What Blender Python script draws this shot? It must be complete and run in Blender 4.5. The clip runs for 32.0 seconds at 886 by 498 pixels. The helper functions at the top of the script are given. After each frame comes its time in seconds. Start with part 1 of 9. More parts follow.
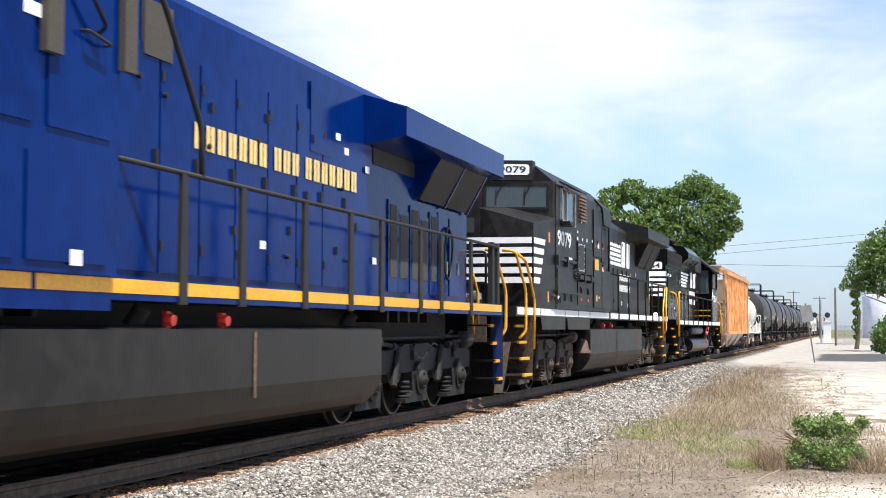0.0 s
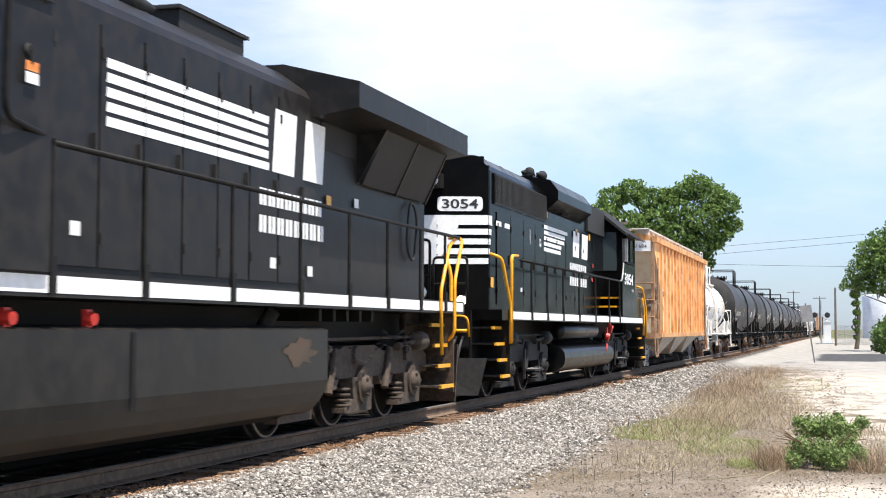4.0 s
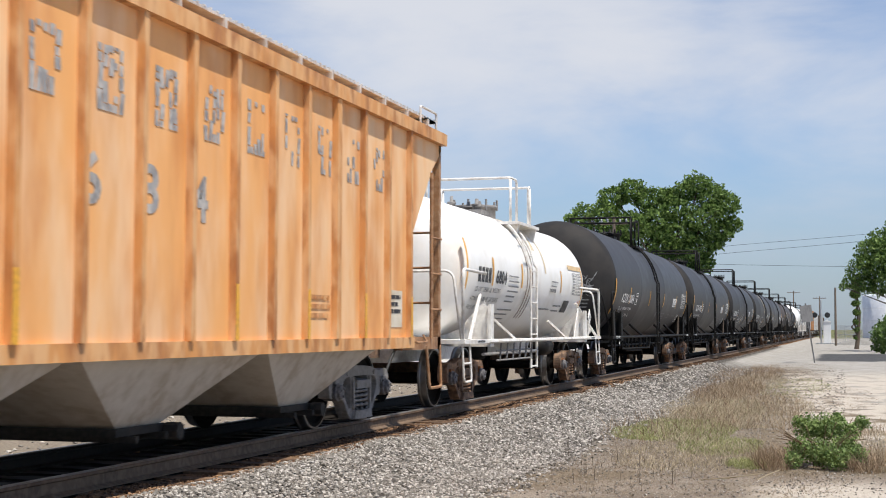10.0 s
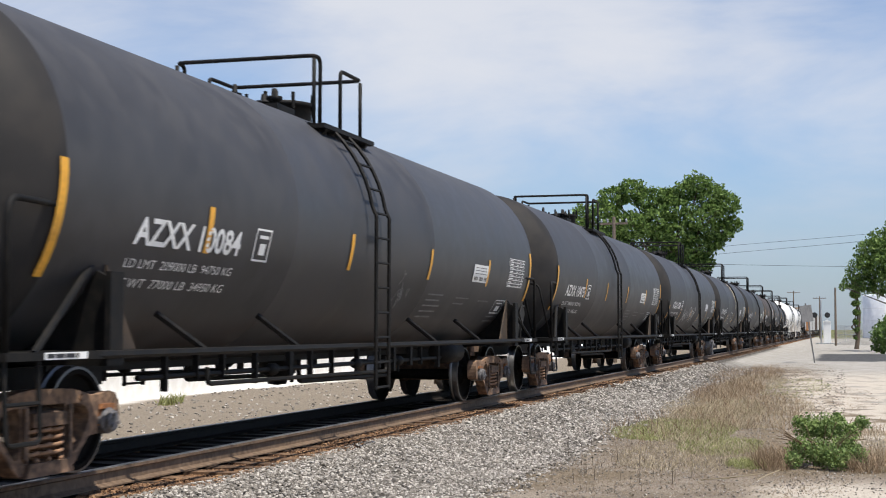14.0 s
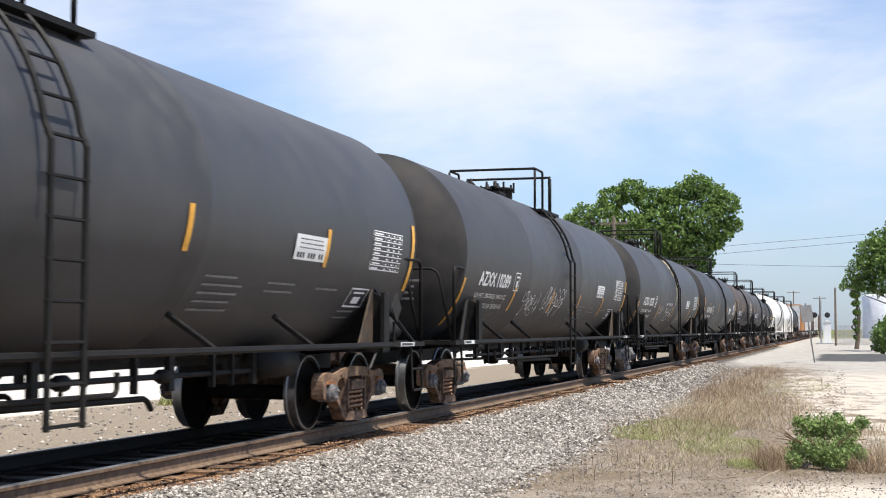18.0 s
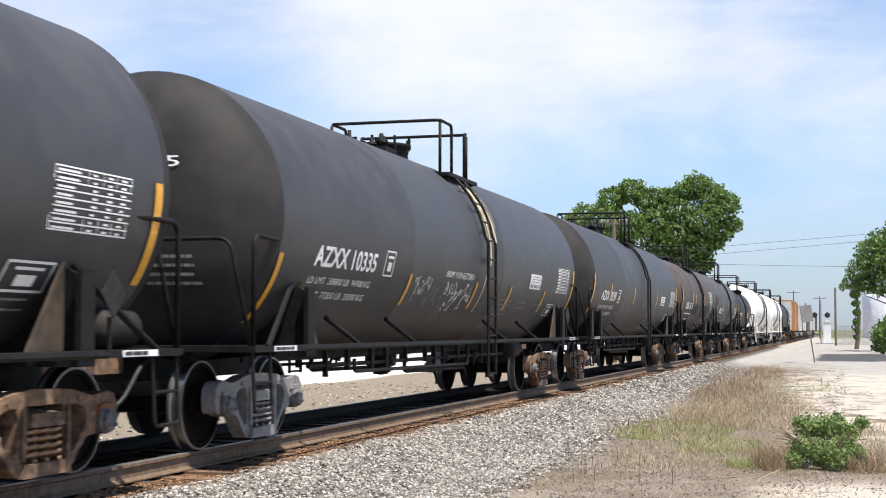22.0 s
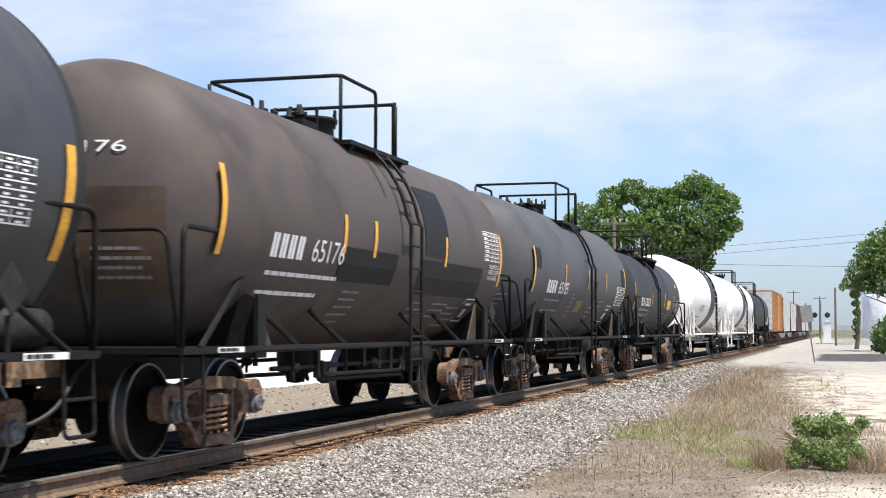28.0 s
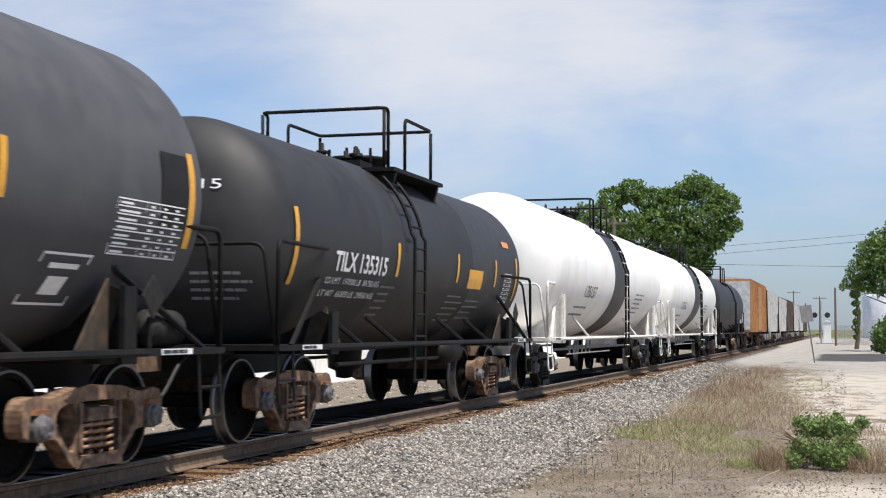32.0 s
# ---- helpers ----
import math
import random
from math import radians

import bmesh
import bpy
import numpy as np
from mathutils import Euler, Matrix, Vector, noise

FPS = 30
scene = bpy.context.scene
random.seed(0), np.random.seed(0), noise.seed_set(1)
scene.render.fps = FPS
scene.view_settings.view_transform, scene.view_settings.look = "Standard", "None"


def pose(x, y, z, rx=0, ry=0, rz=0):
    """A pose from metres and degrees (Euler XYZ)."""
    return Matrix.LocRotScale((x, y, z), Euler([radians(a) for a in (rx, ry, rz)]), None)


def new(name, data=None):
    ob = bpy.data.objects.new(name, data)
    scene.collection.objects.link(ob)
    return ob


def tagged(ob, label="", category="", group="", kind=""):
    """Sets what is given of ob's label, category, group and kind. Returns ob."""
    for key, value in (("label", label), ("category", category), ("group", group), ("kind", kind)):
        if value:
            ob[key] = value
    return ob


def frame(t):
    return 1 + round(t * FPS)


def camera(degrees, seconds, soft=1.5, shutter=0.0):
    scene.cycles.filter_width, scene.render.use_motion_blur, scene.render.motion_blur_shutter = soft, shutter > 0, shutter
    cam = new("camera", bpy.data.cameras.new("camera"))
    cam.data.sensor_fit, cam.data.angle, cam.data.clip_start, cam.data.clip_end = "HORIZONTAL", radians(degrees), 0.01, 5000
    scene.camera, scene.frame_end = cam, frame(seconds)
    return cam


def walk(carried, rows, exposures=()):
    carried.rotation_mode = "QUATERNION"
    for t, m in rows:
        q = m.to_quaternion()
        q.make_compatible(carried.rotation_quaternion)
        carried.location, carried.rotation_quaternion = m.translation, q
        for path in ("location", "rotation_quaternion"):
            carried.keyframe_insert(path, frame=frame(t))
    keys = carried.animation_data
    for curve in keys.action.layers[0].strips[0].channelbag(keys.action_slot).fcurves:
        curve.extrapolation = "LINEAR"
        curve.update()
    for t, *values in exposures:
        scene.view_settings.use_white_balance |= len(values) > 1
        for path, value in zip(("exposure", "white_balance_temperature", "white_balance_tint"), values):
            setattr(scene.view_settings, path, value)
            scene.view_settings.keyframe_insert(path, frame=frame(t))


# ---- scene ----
import functools
# Track along y, rail top at z = 0; the train comes from +y and passes the camera's left.
cam = camera(35.647, 32.0, soft=1.0, shutter=0.25)
CAM_POSE = Matrix.Translation((7.109, 0.0, 1.236)) @ pose(0, 0, 0, 93.303, 0, 16.383) @ pose(0, 0, 0, 0, 0, 0.114)
walk(cam, [(0.0, CAM_POSE), (32.0, CAM_POSE)],
     [(0.0, 0.80), (6.0, 0.77), (7.6, 0.64), (9.0, 0.42), (10.0, 0.17), (11.0, -0.10), (12.2, -0.33), (13.2, -0.26), (14.0, 0.22), (14.5, 0.42), (16.5, 0.60), (29.0, 0.64), (31.0, 0.52), (32.0, 0.26)])

# distance that the train has gone, second by second
GONE = [0.00, 6.10, 12.23, 18.42, 24.62, 30.91, 37.26, 43.63, 49.97, 56.28, 62.58, 68.87, 75.15, 81.54, 87.92, 94.22, 100.53, 106.82, 113.13, 119.49, 125.85, 132.19, 138.50, 144.80, 151.11, 157.41, 163.71, 170.01, 176.30, 182.59, 188.86, 195.10, 201.34]


def gone(t):
    i = min(int(t), 31)
    return GONE[i] + (GONE[i + 1] - GONE[i]) * (t - i)


# ---------------------------------------------------------------- light
SUN_WAY = Vector((0.36, -0.21, 1.0)).normalized()
sun = new("sun", bpy.data.lights.new("sun", "SUN"))
sun.data.energy, sun.data.angle, sun.data.color = 5.0, radians(0.5), (1.0, 0.95, 0.87)
sun.rotation_mode = "QUATERNION"
sun.rotation_quaternion = SUN_WAY.to_track_quat("Z", "Y")
sun.location = (0, 0, 60)

world = bpy.data.worlds.new("sky")
scene.world = world
world.use_nodes = True
wn = world.node_tree.nodes
wl = world.node_tree.links
wn.clear()


def wnode(kind, **values):
    n = wn.new(kind)
    for k, v in values.items():
        n.inputs[k].default_value = v
    return n


sky = wn.new("ShaderNodeTexSky")
sky.sky_type, sky.sun_disc = "NISHITA", False
sky.sun_elevation = math.asin(SUN_WAY.z)
sky.sun_rotation = math.atan2(SUN_WAY.x, SUN_WAY.y)
sky.air_density, sky.dust_density, sky.ozone_density = 1.0, 0.3, 3.0
wc = wn.new("ShaderNodeTexCoord")
wm = wn.new("ShaderNodeMapping")
wm.inputs["Scale"].default_value = (1.5, 1.5, 4.6)
wm.inputs["Rotation"].default_value = (radians(8), radians(-10), radians(20))
wl.new(wc.outputs["Generated"], wm.inputs["Vector"])
cloud = wnode("ShaderNodeTexNoise", Scale=2.3, Detail=8.0, Roughness=0.56, Distortion=0.35)
wl.new(wm.outputs["Vector"], cloud.inputs["Vector"])
ramp = wn.new("ShaderNodeMapRange")
ramp.interpolation_type = "SMOOTHSTEP"
ramp.inputs["From Min"].default_value, ramp.inputs["From Max"].default_value = 0.40, 0.92
ramp.inputs["To Min"].default_value, ramp.inputs["To Max"].default_value = 0.04, 0.92
# broad thin cloud banks: a bright one high over the train, a faint one over the street
heap = cloud.outputs["Fac"]
for way, near, gain in (((-0.245, 0.94, 0.245), 0.985, 0.27), ((-0.03, 0.99, 0.13), 0.982, 0.15), ((-0.50, 0.83, 0.26), 0.975, 0.18), ((-0.33, 0.925, 0.19), 0.992, 0.10)):
    dot = wn.new("ShaderNodeVectorMath")
    dot.operation = "DOT_PRODUCT"
    wl.new(wc.outputs["Generated"], dot.inputs[0])
    dot.inputs[1].default_value = Vector(way).normalized()
    bank = wn.new("ShaderNodeMapRange")
    bank.interpolation_type = "SMOOTHSTEP"
    bank.inputs["From Min"].default_value, bank.inputs["From Max"].default_value = near, 1.0
    bank.inputs["To Max"].default_value = gain
    wl.new(dot.outputs["Value"], bank.inputs["Value"])
    add = wn.new("ShaderNodeMath")
    wl.new(heap, add.inputs[0])
    wl.new(bank.outputs["Result"], add.inputs[1])
    heap = add.outputs["Value"]
wl.new(heap, ramp.inputs["Value"])
mixc = wn.new("ShaderNodeMix")
mixc.data_type = "RGBA"
mixc.inputs["B"].default_value = (6.0, 6.15, 6.6, 1)
wl.new(ramp.outputs["Result"], mixc.inputs["Factor"])
tint = wn.new("ShaderNodeMix")
tint.data_type, tint.blend_type = "RGBA", "MULTIPLY"
tint.inputs["Factor"].default_value, tint.inputs["B"].default_value = 1.0, (0.90, 0.94, 1.05, 1)
wl.new(sky.outputs["Color"], tint.inputs["A"])
wl.new(tint.outputs["Result"], mixc.inputs["A"])
bg = wn.new("ShaderNodeBackground")
bg.inputs["Strength"].default_value = 0.108
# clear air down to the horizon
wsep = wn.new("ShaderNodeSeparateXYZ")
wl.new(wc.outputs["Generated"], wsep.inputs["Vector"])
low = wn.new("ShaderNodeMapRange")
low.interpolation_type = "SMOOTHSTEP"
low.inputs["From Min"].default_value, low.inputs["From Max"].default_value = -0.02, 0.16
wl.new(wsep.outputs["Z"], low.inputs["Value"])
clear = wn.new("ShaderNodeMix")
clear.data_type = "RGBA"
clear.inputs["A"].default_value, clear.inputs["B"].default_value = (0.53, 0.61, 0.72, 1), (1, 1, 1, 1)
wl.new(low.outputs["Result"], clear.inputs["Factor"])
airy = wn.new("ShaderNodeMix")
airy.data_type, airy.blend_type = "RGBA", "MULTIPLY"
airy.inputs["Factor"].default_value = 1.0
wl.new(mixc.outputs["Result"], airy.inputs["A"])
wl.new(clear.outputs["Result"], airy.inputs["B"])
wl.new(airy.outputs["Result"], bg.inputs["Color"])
wo = wn.new("ShaderNodeOutputWorld")
wl.new(bg.outputs["Background"], wo.inputs["Surface"])


# ---------------------------------------------------------------- materials
def material(name, base, rough=0.5, metal=0.0, dark=None, light=None, big=0.7, small=14.0, amount=0.5, bump=0.15,
             streak=0.0, speckle=None, coat=0.0, random=0.0, spec=0.5):
    """A painted or mineral surface: base colour mottled towards dark at a large and towards light at a small scale."""
    m = bpy.data.materials.new(name)
    m.use_nodes = True
    nt, n, l = m.node_tree, m.node_tree.nodes, m.node_tree.links
    p = n["Principled BSDF"]
    p.inputs["Metallic"].default_value, p.inputs["Specular IOR Level"].default_value = metal, spec
    p.inputs["Coat Weight"].default_value, p.inputs["Coat Roughness"].default_value = coat, 0.12
    dark = dark or tuple(c * 0.55 for c in base)
    light = light or tuple(min(1, c * 1.35 + 0.01) for c in base)
    tc = n.new("ShaderNodeTexCoord")
    mp = n.new("ShaderNodeMapping")
    mp.inputs["Scale"].default_value = (1, 1, 1 - 0.85 * streak)
    l.new(tc.outputs["Object"], mp.inputs["Vector"])
    a = n.new("ShaderNodeTexNoise")
    a.inputs["Scale"].default_value, a.inputs["Detail"].default_value = big * (1 + 3 * streak), 6
    b = n.new("ShaderNodeTexNoise")
    b.inputs["Scale"].default_value, b.inputs["Detail"].default_value = small, 5
    l.new(mp.outputs["Vector"], a.inputs["Vector"])
    l.new(mp.outputs["Vector"] if streak > 0.7 else tc.outputs["Object"], b.inputs["Vector"])
    ra, rb = n.new("ShaderNodeMapRange"), n.new("ShaderNodeMapRange")
    for r, node in ((ra, a), (rb, b)):
        r.interpolation_type = "SMOOTHSTEP"
        r.inputs["From Min"].default_value, r.inputs["From Max"].default_value = 0.38, 0.66
        r.inputs["To Max"].default_value = amount
        l.new(node.outputs["Fac"], r.inputs["Value"])
    m1, m2 = n.new("ShaderNodeMix"), n.new("ShaderNodeMix")
    m1.data_type = m2.data_type = "RGBA"
    m1.inputs["A"].default_value, m1.inputs["B"].default_value = (*base, 1), (*dark, 1)
    m2.inputs["B"].default_value = (*light, 1)
    l.new(ra.outputs["Result"], m1.inputs["Factor"])
    l.new(m1.outputs["Result"], m2.inputs["A"])
    l.new(rb.outputs["Result"], m2.inputs["Factor"])
    out = m2.outputs["Result"]
    if random:
        oi, hs = n.new("ShaderNodeObjectInfo"), n.new("ShaderNodeHueSaturation")
        mr = n.new("ShaderNodeMapRange")
        mr.inputs["To Min"].default_value, mr.inputs["To Max"].default_value = 1 - random, 1 + random
        l.new(oi.outputs["Random"], mr.inputs["Value"])
        l.new(mr.outputs["Result"], hs.inputs["Value"])
        l.new(out, hs.inputs["Color"])
        out = hs.outputs["Color"]
    l.new(out, p.inputs["Base Color"])
    rr = n.new("ShaderNodeMapRange")
    rr.inputs["To Min"].default_value, rr.inputs["To Max"].default_value = max(0.02, rough - 0.1), min(1, rough + 0.14)
    l.new(b.outputs["Fac"], rr.inputs["Value"])
    l.new(rr.outputs["Result"], p.inputs["Roughness"])
    if bump:
        bp = n.new("ShaderNodeBump")
        bp.inputs["Strength"].default_value, bp.inputs["Distance"].default_value = bump, 0.01
        l.new(b.outputs["Fac"], bp.inputs["Height"])
        l.new(bp.outputs["Normal"], p.inputs["Normal"])
    return m


M = dict(
    tank_black=material("black_tank_paint", (0.046, 0.0455, 0.048), 0.50, dark=(0.032, 0.031, 0.032), light=(0.058, 0.057, 0.059), big=0.35, small=2.5, amount=0.7, bump=0.02, streak=0.35, spec=0.42),
    tank_brown=material("sooty_brown_tank_paint", (0.078, 0.067, 0.063), 0.60, dark=(0.052, 0.042, 0.037), light=(0.098, 0.078, 0.068), big=0.4, small=2.0, amount=0.75, bump=0.03, streak=0.4, spec=0.22),
    tank_head=material("grimy_dark_tank_end_paint", (0.031, 0.0295, 0.029), 0.65, dark=(0.021, 0.020, 0.0195), light=(0.042, 0.038, 0.035), big=0.6, small=3, amount=0.7, bump=0.03, spec=0.15),
    tank_patch=material("dull_black_touch_up_paint", (0.017, 0.016, 0.016), 0.62, big=1.0, small=5, amount=0.4, bump=0.02, spec=0.2),
    tank_dark=material("sooty_black_tank_paint", (0.028, 0.0275, 0.0285), 0.55, dark=(0.020, 0.0195, 0.0195), light=(0.037, 0.036, 0.036), big=0.4, small=2.5, amount=0.7, bump=0.02, streak=0.35, spec=0.35),
    tank_grey=material("dark_grey_tank_paint", (0.078, 0.078, 0.083), 0.60, dark=(0.058, 0.058, 0.061), light=(0.094, 0.094, 0.098), big=0.4, small=3.0, amount=0.7, bump=0.02, streak=0.4, spec=0.22),
    tank_white=material("white_tank_paint", (0.86, 0.845, 0.81), 0.4, dark=(0.72, 0.68, 0.60), light=(0.88, 0.87, 0.85), big=0.6, small=4.0, amount=0.5, bump=0.03, streak=0.5),
    white=material("white_stencil_paint", (0.80, 0.80, 0.78), 0.5, dark=(0.66, 0.66, 0.63), big=2, small=12, amount=0.3, bump=0.0),
    grey_mark=material("faded_grey_stencil_paint", (0.20, 0.20, 0.20), 0.6, bump=0.0, big=4),
    ink=material("black_stencil_paint", (0.02, 0.02, 0.025), 0.5, bump=0.0),
    yellow=material("yellow_reflector", (0.72, 0.36, 0.03), 0.4, dark=(0.5, 0.24, 0.03), big=3, small=30, bump=0.0),
    old_yellow=material("faded_dirty_yellow", (0.20, 0.15, 0.04), 0.6, dark=(0.08, 0.065, 0.03), big=3, small=12, amount=0.8, bump=0.0),
    tape=material("tan_masking_tape", (0.55, 0.40, 0.22), 0.7, big=3, small=12, amount=0.6, bump=0.0),
    rail_yellow=material("yellow_handrail_paint", (0.80, 0.36, 0.008), 0.35, dark=(0.55, 0.24, 0.01), big=3, small=30, bump=0.05),
    gold=material("gold_lettering", (0.85, 0.55, 0.16), 0.35, bump=0.0),
    red=material("red_paint", (0.55, 0.03, 0.02), 0.4, bump=0.0),
    orange=material("orange_label", (0.8, 0.25, 0.05), 0.5, bump=0.0),
    frame_black=material("grimy_black_steel", (0.008, 0.0078, 0.0075), 0.6, dark=(0.004, 0.004, 0.004), light=(0.020, 0.017, 0.014), big=1.5, small=12, amount=0.6, bump=0.15, spec=0.2),
    frame_white=material("white_painted_steel", (0.74, 0.72, 0.68), 0.5, dark=(0.45, 0.36, 0.27), big=2.5, small=14, amount=0.45, bump=0.1),
    rust_frame=material("rusty_cast_steel", (0.135, 0.083, 0.054), 0.8, dark=(0.030, 0.019, 0.013), light=(0.27, 0.165, 0.10), big=2.0, small=13, amount=0.85, bump=0.5, random=0.25),
    grey_frame=material("dusty_grey_cast_steel", (0.22, 0.21, 0.20), 0.75, dark=(0.10, 0.09, 0.085), big=2.2, small=18, amount=0.6, bump=0.4),
    loco_truck=material("dusty_locomotive_truck", (0.015, 0.0145, 0.0135), 0.7, dark=(0.006, 0.006, 0.006), light=(0.042, 0.037, 0.032), big=2.0, small=16, amount=0.6, bump=0.35, spec=0.3),
    brown_truck=material("brown_dusted_locomotive_truck", (0.055, 0.038, 0.026), 0.8, dark=(0.018, 0.014, 0.011), light=(0.115, 0.08, 0.054), big=1.6, small=16, amount=0.6, bump=0.35),
    bearing=material("greasy_grey_bearing_cap", (0.12, 0.115, 0.12), 0.6, dark=(0.03, 0.027, 0.026), light=(0.20, 0.19, 0.19), big=6, small=25, amount=0.7, bump=0.2),
    ochre=material("orange_rust_stain", (0.24, 0.095, 0.035), 0.85, dark=(0.10, 0.035, 0.015), light=(0.34, 0.15, 0.06), big=5, small=25, amount=0.7, bump=0.3),
    wheel=material("dark_wheel_plate", (0.007, 0.0065, 0.006), 0.7, light=(0.016, 0.013, 0.011), big=3, small=20, amount=0.5, bump=0.2, spec=0.06),
    tread=material("polished_wheel_rim", (0.22, 0.215, 0.21), 0.42, metal=1.0, dark=(0.12, 0.11, 0.105), big=5, small=30, bump=0.05),
    spring=material("rusty_coil_spring", (0.30, 0.165, 0.09), 0.75, dark=(0.14, 0.07, 0.04), light=(0.40, 0.24, 0.14), big=5, small=30, bump=0.2),
    hopper=material("faded_rusty_orange_paint", (0.82, 0.405, 0.140), 0.6, dark=(0.60, 0.235, 0.065), light=(0.86, 0.60, 0.36), big=0.55, small=1.7, amount=0.75, bump=0.05, streak=0.8),
    hopper_rib=material("rusted_orange_rib", (0.64, 0.29, 0.09), 0.65, dark=(0.34, 0.125, 0.04), light=(0.74, 0.44, 0.21), big=1.2, small=6.0, amount=0.8, bump=0.1, streak=0.75),
    hopper_bulkhead=material("rust_blotched_cream_bulkhead", (0.60, 0.53, 0.42), 0.7, dark=(0.10, 0.045, 0.022), light=(0.42, 0.29, 0.17), big=2.2, small=4.5, amount=1.0, bump=0.1),
    cream=material("pale_yellow_lettering_panel", (0.74, 0.62, 0.38), 0.6, dark=(0.62, 0.44, 0.22), light=(0.78, 0.70, 0.52), big=1.5, small=6, amount=0.5, bump=0.0),
    hopper_bay=material("grey_hopper_slope_steel", (0.48, 0.44, 0.38), 0.65, dark=(0.28, 0.21, 0.14), light=(0.56, 0.52, 0.46), big=1.2, small=8, amount=0.6, bump=0.1, streak=0.5),
    hopper_end=material("stained_cream_slope_sheet", (0.68, 0.61, 0.48), 0.65, dark=(0.46, 0.33, 0.19), light=(0.74, 0.68, 0.58), big=1.0, small=5, amount=0.6, bump=0.1, streak=0.3),
    grey_hopper=material("light_grey_covered_hopper", (0.50, 0.50, 0.49), 0.6, dark=(0.36, 0.34, 0.32), big=0.8, small=5, amount=0.6, streak=0.5),
    tan_car=material("faded_orange_brown_boxcar_paint", (0.40, 0.20, 0.075), 0.6, dark=(0.24, 0.105, 0.04), big=0.8, small=5, amount=0.6, streak=0.6),
    dark_hopper=material("dull_brown_hopper_paint", (0.115, 0.078, 0.062), 0.6, dark=(0.06, 0.04, 0.032), big=0.8, small=5, amount=0.6, streak=0.5),
    loco_black=material("glossy_black_locomotive_paint", (0.0035, 0.0034, 0.0036), 0.16, dark=(0.0025, 0.0025, 0.0025), light=(0.007, 0.0065, 0.006), big=0.8, small=2.2, amount=0.5, bump=0.10, streak=0.3, spec=0.035),
    loco_dusty=material("dusty_black_locomotive_paint", (0.0145, 0.0138, 0.0135), 0.42, dark=(0.008, 0.0077, 0.0075), light=(0.031, 0.027, 0.024), big=0.8, small=5, amount=0.65, bump=0.03, streak=0.4, spec=0.18),
    blue=material("glossy_royal_blue_paint", (0.0007, 0.0160, 0.118), 0.12, dark=(0.0005, 0.0105, 0.080), light=(0.0010, 0.021, 0.145), big=0.6, small=4, amount=0.6, bump=0.005, spec=0.09),
    blue_dark=material("dusty_blue_frame_paint", (0.006, 0.022, 0.13), 0.4, big=1, small=6),
    screen=material("dark_radiator_screen", (0.011, 0.0105, 0.010), 0.7, light=(0.024, 0.021, 0.018), small=30, amount=0.5, bump=0.3),
    loco_tank=material("sooty_fuel_tank_steel", (0.0105, 0.0095, 0.009), 0.42, dark=(0.004, 0.004, 0.004), light=(0.030, 0.026, 0.021), big=0.7, small=4, amount=0.6, bump=0.05, streak=0.6, spec=0.25),
    gloss_tank=material("glossy_black_fuel_tank", (0.005, 0.005, 0.005), 0.30, light=(0.012, 0.011, 0.010), big=0.7, small=4, amount=0.5, bump=0.03, spec=0.3),
    rust_dark=material("dull_dark_rust_steel", (0.050, 0.034, 0.022), 0.75, dark=(0.02, 0.016, 0.012), light=(0.09, 0.058, 0.034), big=1.5, small=9, amount=0.7, bump=0.2),
    worn_mark=material("worn_grey_lettering", (0.34, 0.33, 0.32), 0.6, dark=(0.16, 0.15, 0.15), light=(0.56, 0.52, 0.47), big=2.0, small=9, amount=0.8, bump=0.0),
    door_screen=material("dusty_olive_door_screen", (0.055, 0.048, 0.036), 0.8, small=40, amount=0.5, bump=0.3),
    head_rust=material("rusty_brown_tank_stain", (0.060, 0.038, 0.022), 0.6, dark=(0.03, 0.022, 0.015), light=(0.085, 0.052, 0.028), big=0.8, small=3, amount=0.8, bump=0.04),
    spill=material("dried_cream_spill", (0.62, 0.50, 0.32), 0.6, dark=(0.45, 0.33, 0.18), light=(0.75, 0.66, 0.48), big=2, small=9, amount=0.8, bump=0.1),
    rubber=material("black_hose_rubber", (0.02, 0.02, 0.02), 0.6),
    galvanized=material("pale_galvanized_grating", (0.62, 0.60, 0.56), 0.5, metal=0.2, dark=(0.42, 0.33, 0.24), big=2, small=12, amount=0.5),
    rust_rail=material("rusted_brown_rail", (0.36, 0.175, 0.075), 0.75, dark=(0.14, 0.065, 0.03), light=(0.42, 0.26, 0.15), big=2, small=12, amount=0.7, bump=0.2),
    steel=material("bare_steel", (0.45, 0.44, 0.42), 0.45, metal=0.9, dark=(0.2, 0.18, 0.16), big=4, small=25),
    brass=material("dull_bell_bronze", (0.115, 0.075, 0.05), 0.65, metal=0.3),
)


def glass_material(name, tint):
    m = bpy.data.materials.new(name)
    m.use_nodes = True
    p = m.node_tree.nodes["Principled BSDF"]
    p.inputs["Base Color"].default_value = (*tint, 1)
    p.inputs["Roughness"].default_value = 0.06
    p.inputs["Transmission Weight"].default_value = 0.55
    p.inputs["IOR"].default_value = 1.45
    return m


M["glass"] = glass_material("tinted_cab_glass", (0.10, 0.13, 0.14))
M["lens"] = material("headlight_lens", (0.45, 0.45, 0.44), 0.15, metal=0.8, bump=0.0)
M["lit"] = bpy.data.materials.new("lit_ditch_light")
M["lit"].use_nodes = True
M["lit"].node_tree.nodes["Principled BSDF"].inputs["Emission Color"].default_value = (1, 0.9, 0.75, 1)
M["lit"].node_tree.nodes["Principled BSDF"].inputs["Emission Strength"].default_value = 1.6


